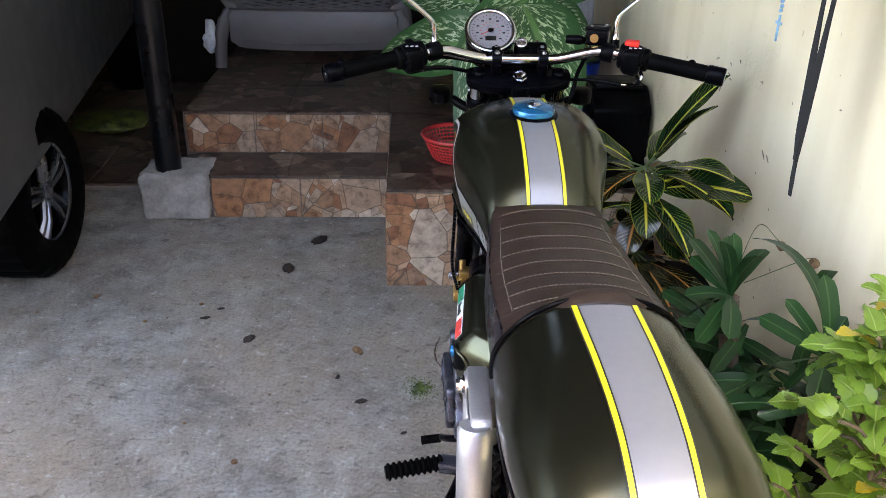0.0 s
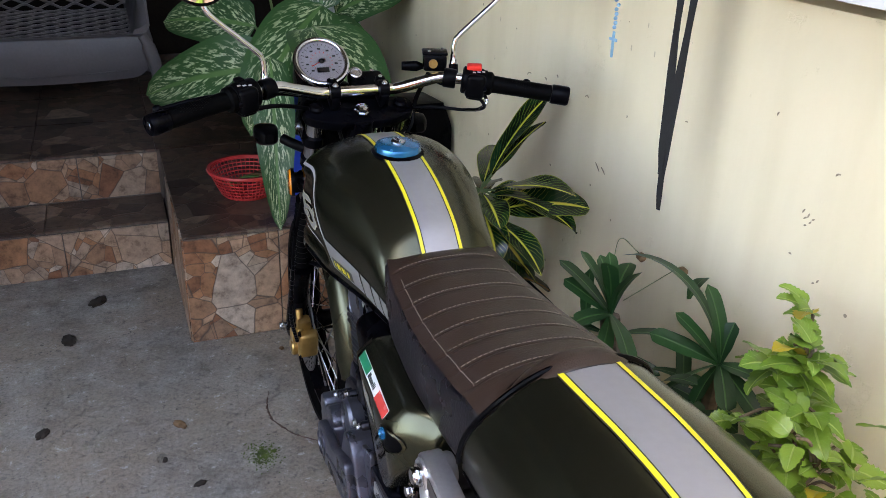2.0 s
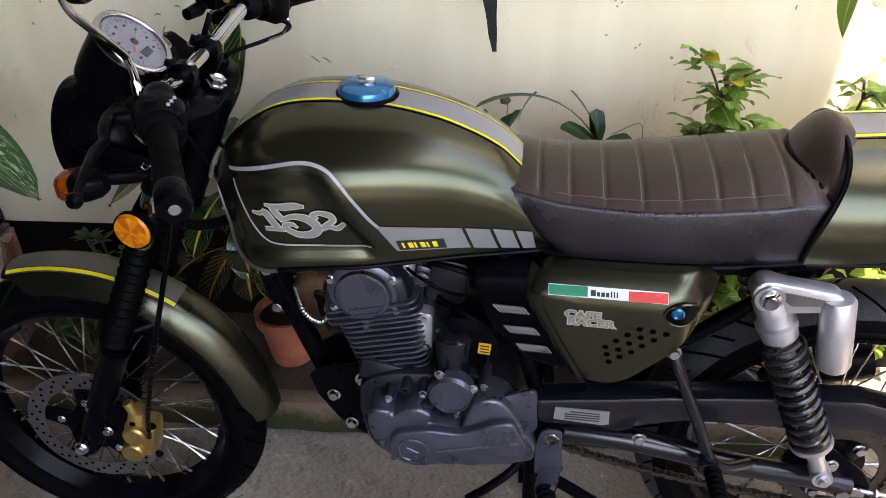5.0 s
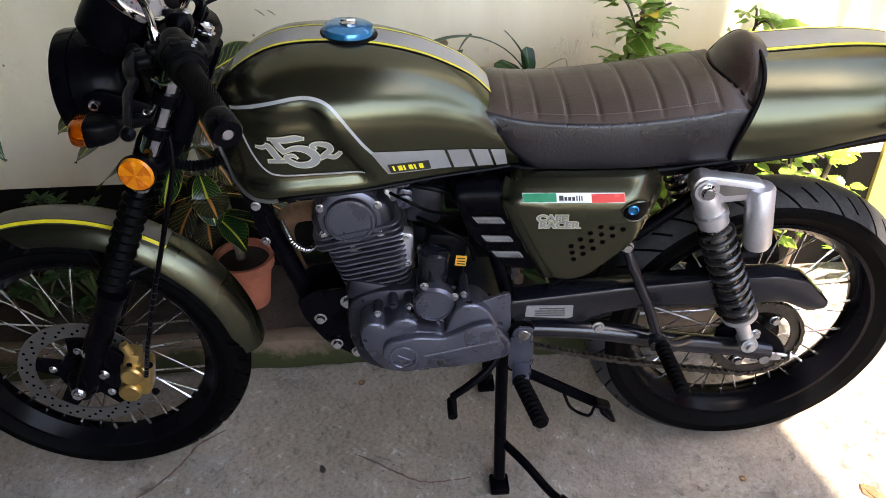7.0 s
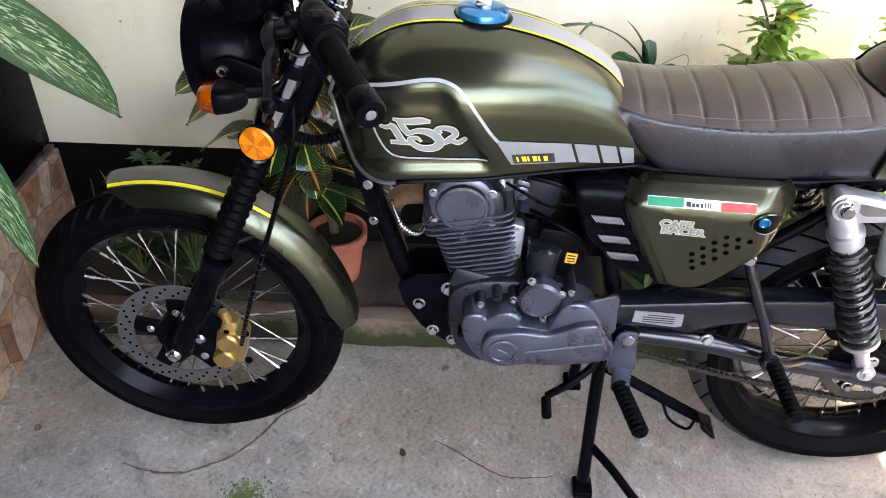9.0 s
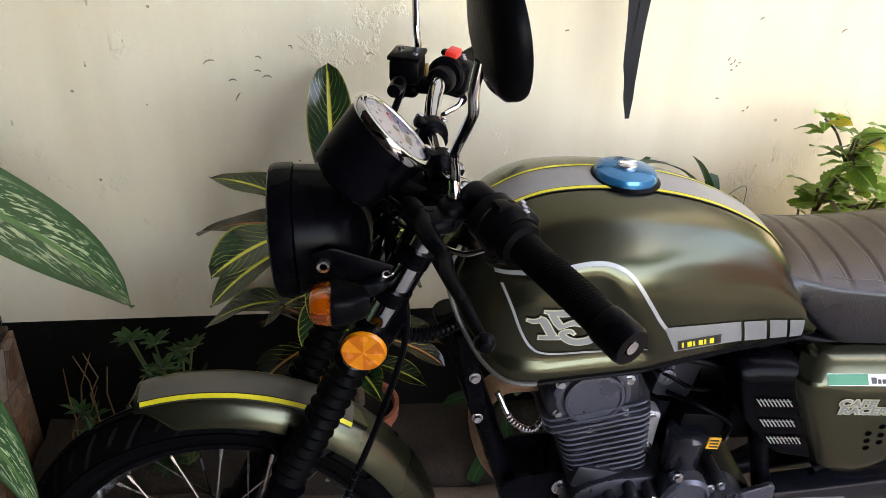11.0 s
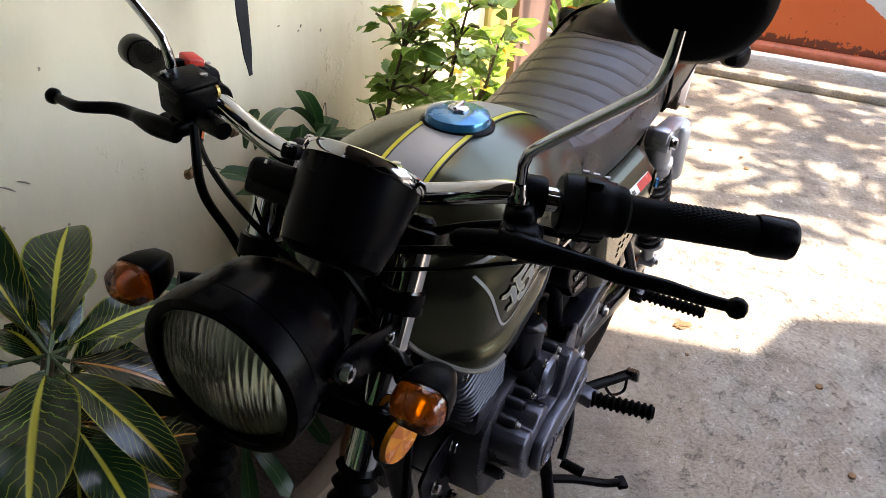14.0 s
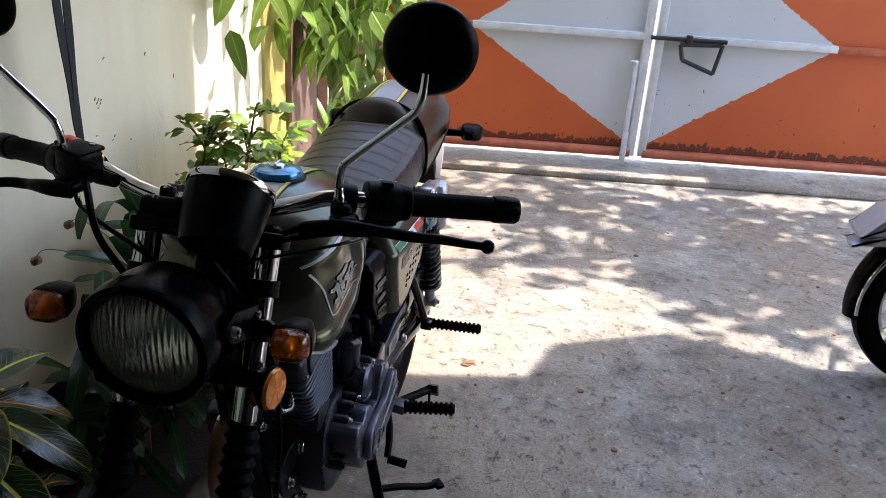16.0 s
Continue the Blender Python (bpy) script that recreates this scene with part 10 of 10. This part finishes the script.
# ---- litter and stones on the floor ----
rr = random.Random(77)
bm = B()
for k in range(46):
    x, y = rr.uniform(-1.5, 0.22), rr.uniform(-2.0, 1.8)
    if abs(x) < 0.10 and (abs(y) < 0.2 or abs(y - 1.32) < 0.2):
        continue
    s = rr.uniform(0.004, 0.012)
    o = B()
    bmesh.ops.create_icosphere(o, subdivisions=1, radius=1.0)
    for v in o.verts:
        v.co = Vector((v.co.x * s * rr.uniform(0.8, 1.2), v.co.y * s, v.co.z * s * 0.45 + s * 0.3))
    merge(bm, o, pose(x, y, 0, 0, 0, rr.uniform(0, 360)))
tagged(part("grit", bm, M_DRY), "scattered dark grit and leaf crumbs on the concrete", "grit", kind="stuff")
for x, y, az, l, dark in ((-0.21, -0.26, 40, 0.05, 0), (-0.735, 1.471, 70, 0.050, 1), (-0.366, 1.140, 20, 0.032, 1), (-0.675, 1.954, 100, 0.070, 1), (-0.584, 2.195, 60, 0.080, 1), (-0.390, 1.401, 120, 0.045, 0), (-0.246, 0.999, 30, 0.018, 1), (-0.07, 0.89, 20, 0.020, 1), (-0.90, 1.60, 10, 0.030, 1), (-0.86, 1.66, 10, 0.024, 1), (-0.44, 1.26, 80, 0.022, 1)):
    bm = B()
    bmesh.ops.create_icosphere(bm, subdivisions=3, radius=1.0)
    for v in bm.verts:
        d = 1 + 0.55 * noise.noise(v.co * 2.2 + Vector((x, y, 0)) * 9)
        q = Euler((0, 0, radians(az))).to_matrix() @ Vector((v.co.x * l * 0.5 * d, v.co.y * l * 0.28 * d, 0))
        v.co = Vector((x + q.x, y + q.y, 0.003 + max(-0.002, v.co.z * l * 0.08 * d)))
    tagged(part("dry_leaf", bm, M_LITTER if dark else M_DRY), "dark rotted scrap of leaf on the concrete" if dark else "small curled dry leaf on the concrete", "leaf", "dry leaves")


def floor_crack(pts, width, seed):
    """An open crack in the slab: a ragged, slightly raised lip of dirt along a line."""
    rr = random.Random(seed)
    bm = B()
    P = curve_pts([(x, y, 0.0) for x, y in pts], 10)
    rows = []
    for i, p in enumerate(P):
        t = (P[min(len(P) - 1, i + 1)] - P[max(0, i - 1)]).normalized()
        n = Vector((-t.y, t.x, 0))
        w = width * rr.uniform(0.35, 1.0) * smooth(0, 0.15, i / len(P)) * smooth(1, 0.85, i / len(P)) + 0.0004
        p = p + n * rr.uniform(-0.0012, 0.0012)
        rows.append([bm.verts.new(p + n * w * k + Vector((0, 0, z))) for k, z in ((-1, 0.0005), (-0.3, 0.0022), (0.3, 0.0018), (1, 0.0005))])
    for a, b2 in zip(rows, rows[1:]):
        for k in range(3):
            bm.faces.new((a[k], a[k + 1], b2[k + 1], b2[k]))
    bmesh.ops.recalc_face_normals(bm, faces=bm.faces[:])
    return bm


setting("floor_crack", floor_crack([(-0.134, 1.480), (-0.151, 1.41), (-0.150, 1.350), (-0.125, 1.295), (-0.098, 1.252), (-0.035, 1.203), (0.020, 1.172), (0.06, 1.12)], 0.0034, 5), M_CRACK, "dirt-filled crack in the concrete by the front wheel", "crack")
setting("floor_crack", floor_crack([(-0.031, 0.822), (-0.059, 0.772), (-0.093, 0.722), (-0.119, 0.662), (-0.113, 0.567)], 0.002, 6), M_CRACK, "hairline crack in the concrete", "crack")
rr = random.Random(9)
bm = B()
for k in range(700):
    a, d = rr.uniform(0, 6.283), abs(rr.gauss(0, 0.42))
    x, y = -0.200 + 0.058 * d * math.cos(a), 1.205 + 0.075 * d * math.sin(a)
    h = rr.uniform(0.001, 0.0035)
    q = [bm.verts.new((x + h * math.cos(a + t), y + h * math.sin(a + t), 0.0003)) for t in (0, 2.1, 4.2)]
    top = bm.verts.new((x + rr.uniform(-h, h), y + rr.uniform(-h, h), h * 1.2))
    for t in range(3):
        bm.faces.new((q[t], q[(t + 1) % 3], top))
tagged(part("moss_patch", bm, M_MOSS), "thin patch of green moss on the concrete", "moss", kind="stuff")


# nicks and scrapes in the wall paint
def wall_nick(y, z, length, turn, arc, width=0.0016):
    bm = B()
    pts = []
    for k in range(9):
        u = k / 8 - 0.5
        a = radians(turn)
        du, dv = u * length, arc * (0.25 - u * u) * 4
        pts.append((WALL_X - 0.0006, y - du * math.cos(a) + dv * math.sin(a), z + du * math.sin(a) + dv * math.cos(a)))
    tube(bm, pts, [width * (0.35 + 0.65 * math.sin(math.pi * (k + 0.5) / 9)) for k in range(9)], 5, True)
    return bm


nicks = [(1.361, 0.921, 0.022, 20, 0.004), (1.321, 0.886, 0.014, 5, 0.003), (1.271, 0.929, 0.011, -25, 0.003), (1.274, 0.904, 0.012, -10, 0.002), (1.258, 0.892, 0.017, 0, 0.004), (1.213, 0.949, 0.009, -40, 0.003), (1.067, 0.934, 0.014, 0, 0.005),
         (1.314, 0.855, 0.020, 60, 0.001), (0.965, 0.789, 0.022, -35, 0.001), (1.208, 0.722, 0.006, -50, 0.001), (0.990, 0.790, 0.026, -40, 0.001), (0.322, 1.003, 0.010, 30, 0.002), (0.380, 0.844, 0.006, 0, 0.001), (0.372, 0.925, 0.008, 62, 0.0),
         (0.366, 0.915, 0.007, 40, 0.0), (0.360, 0.921, 0.008, 75, 0.0), (0.354, 0.911, 0.006, 55, 0.0), (0.349, 0.918, 0.006, 30, 0.0), (0.363, 0.903, 0.005, 20, 0.0), (0.312, 0.825, 0.007, 60, 0.0), (0.320, 0.818, 0.005, 20, 0.0), (0.70, 0.98, 0.008, 10, 0.001), (0.47, 1.06, 0.007, 70, 0.001), (0.15, 0.98, 0.012, 40, 0.002), (0.02, 0.90, 0.010, 80, 0.001)]
for y, z, l, a, c in nicks:
    tagged(part("paint_nick", wall_nick(y, z, l, a, c), M_NICK, wall_e), kind="structure")
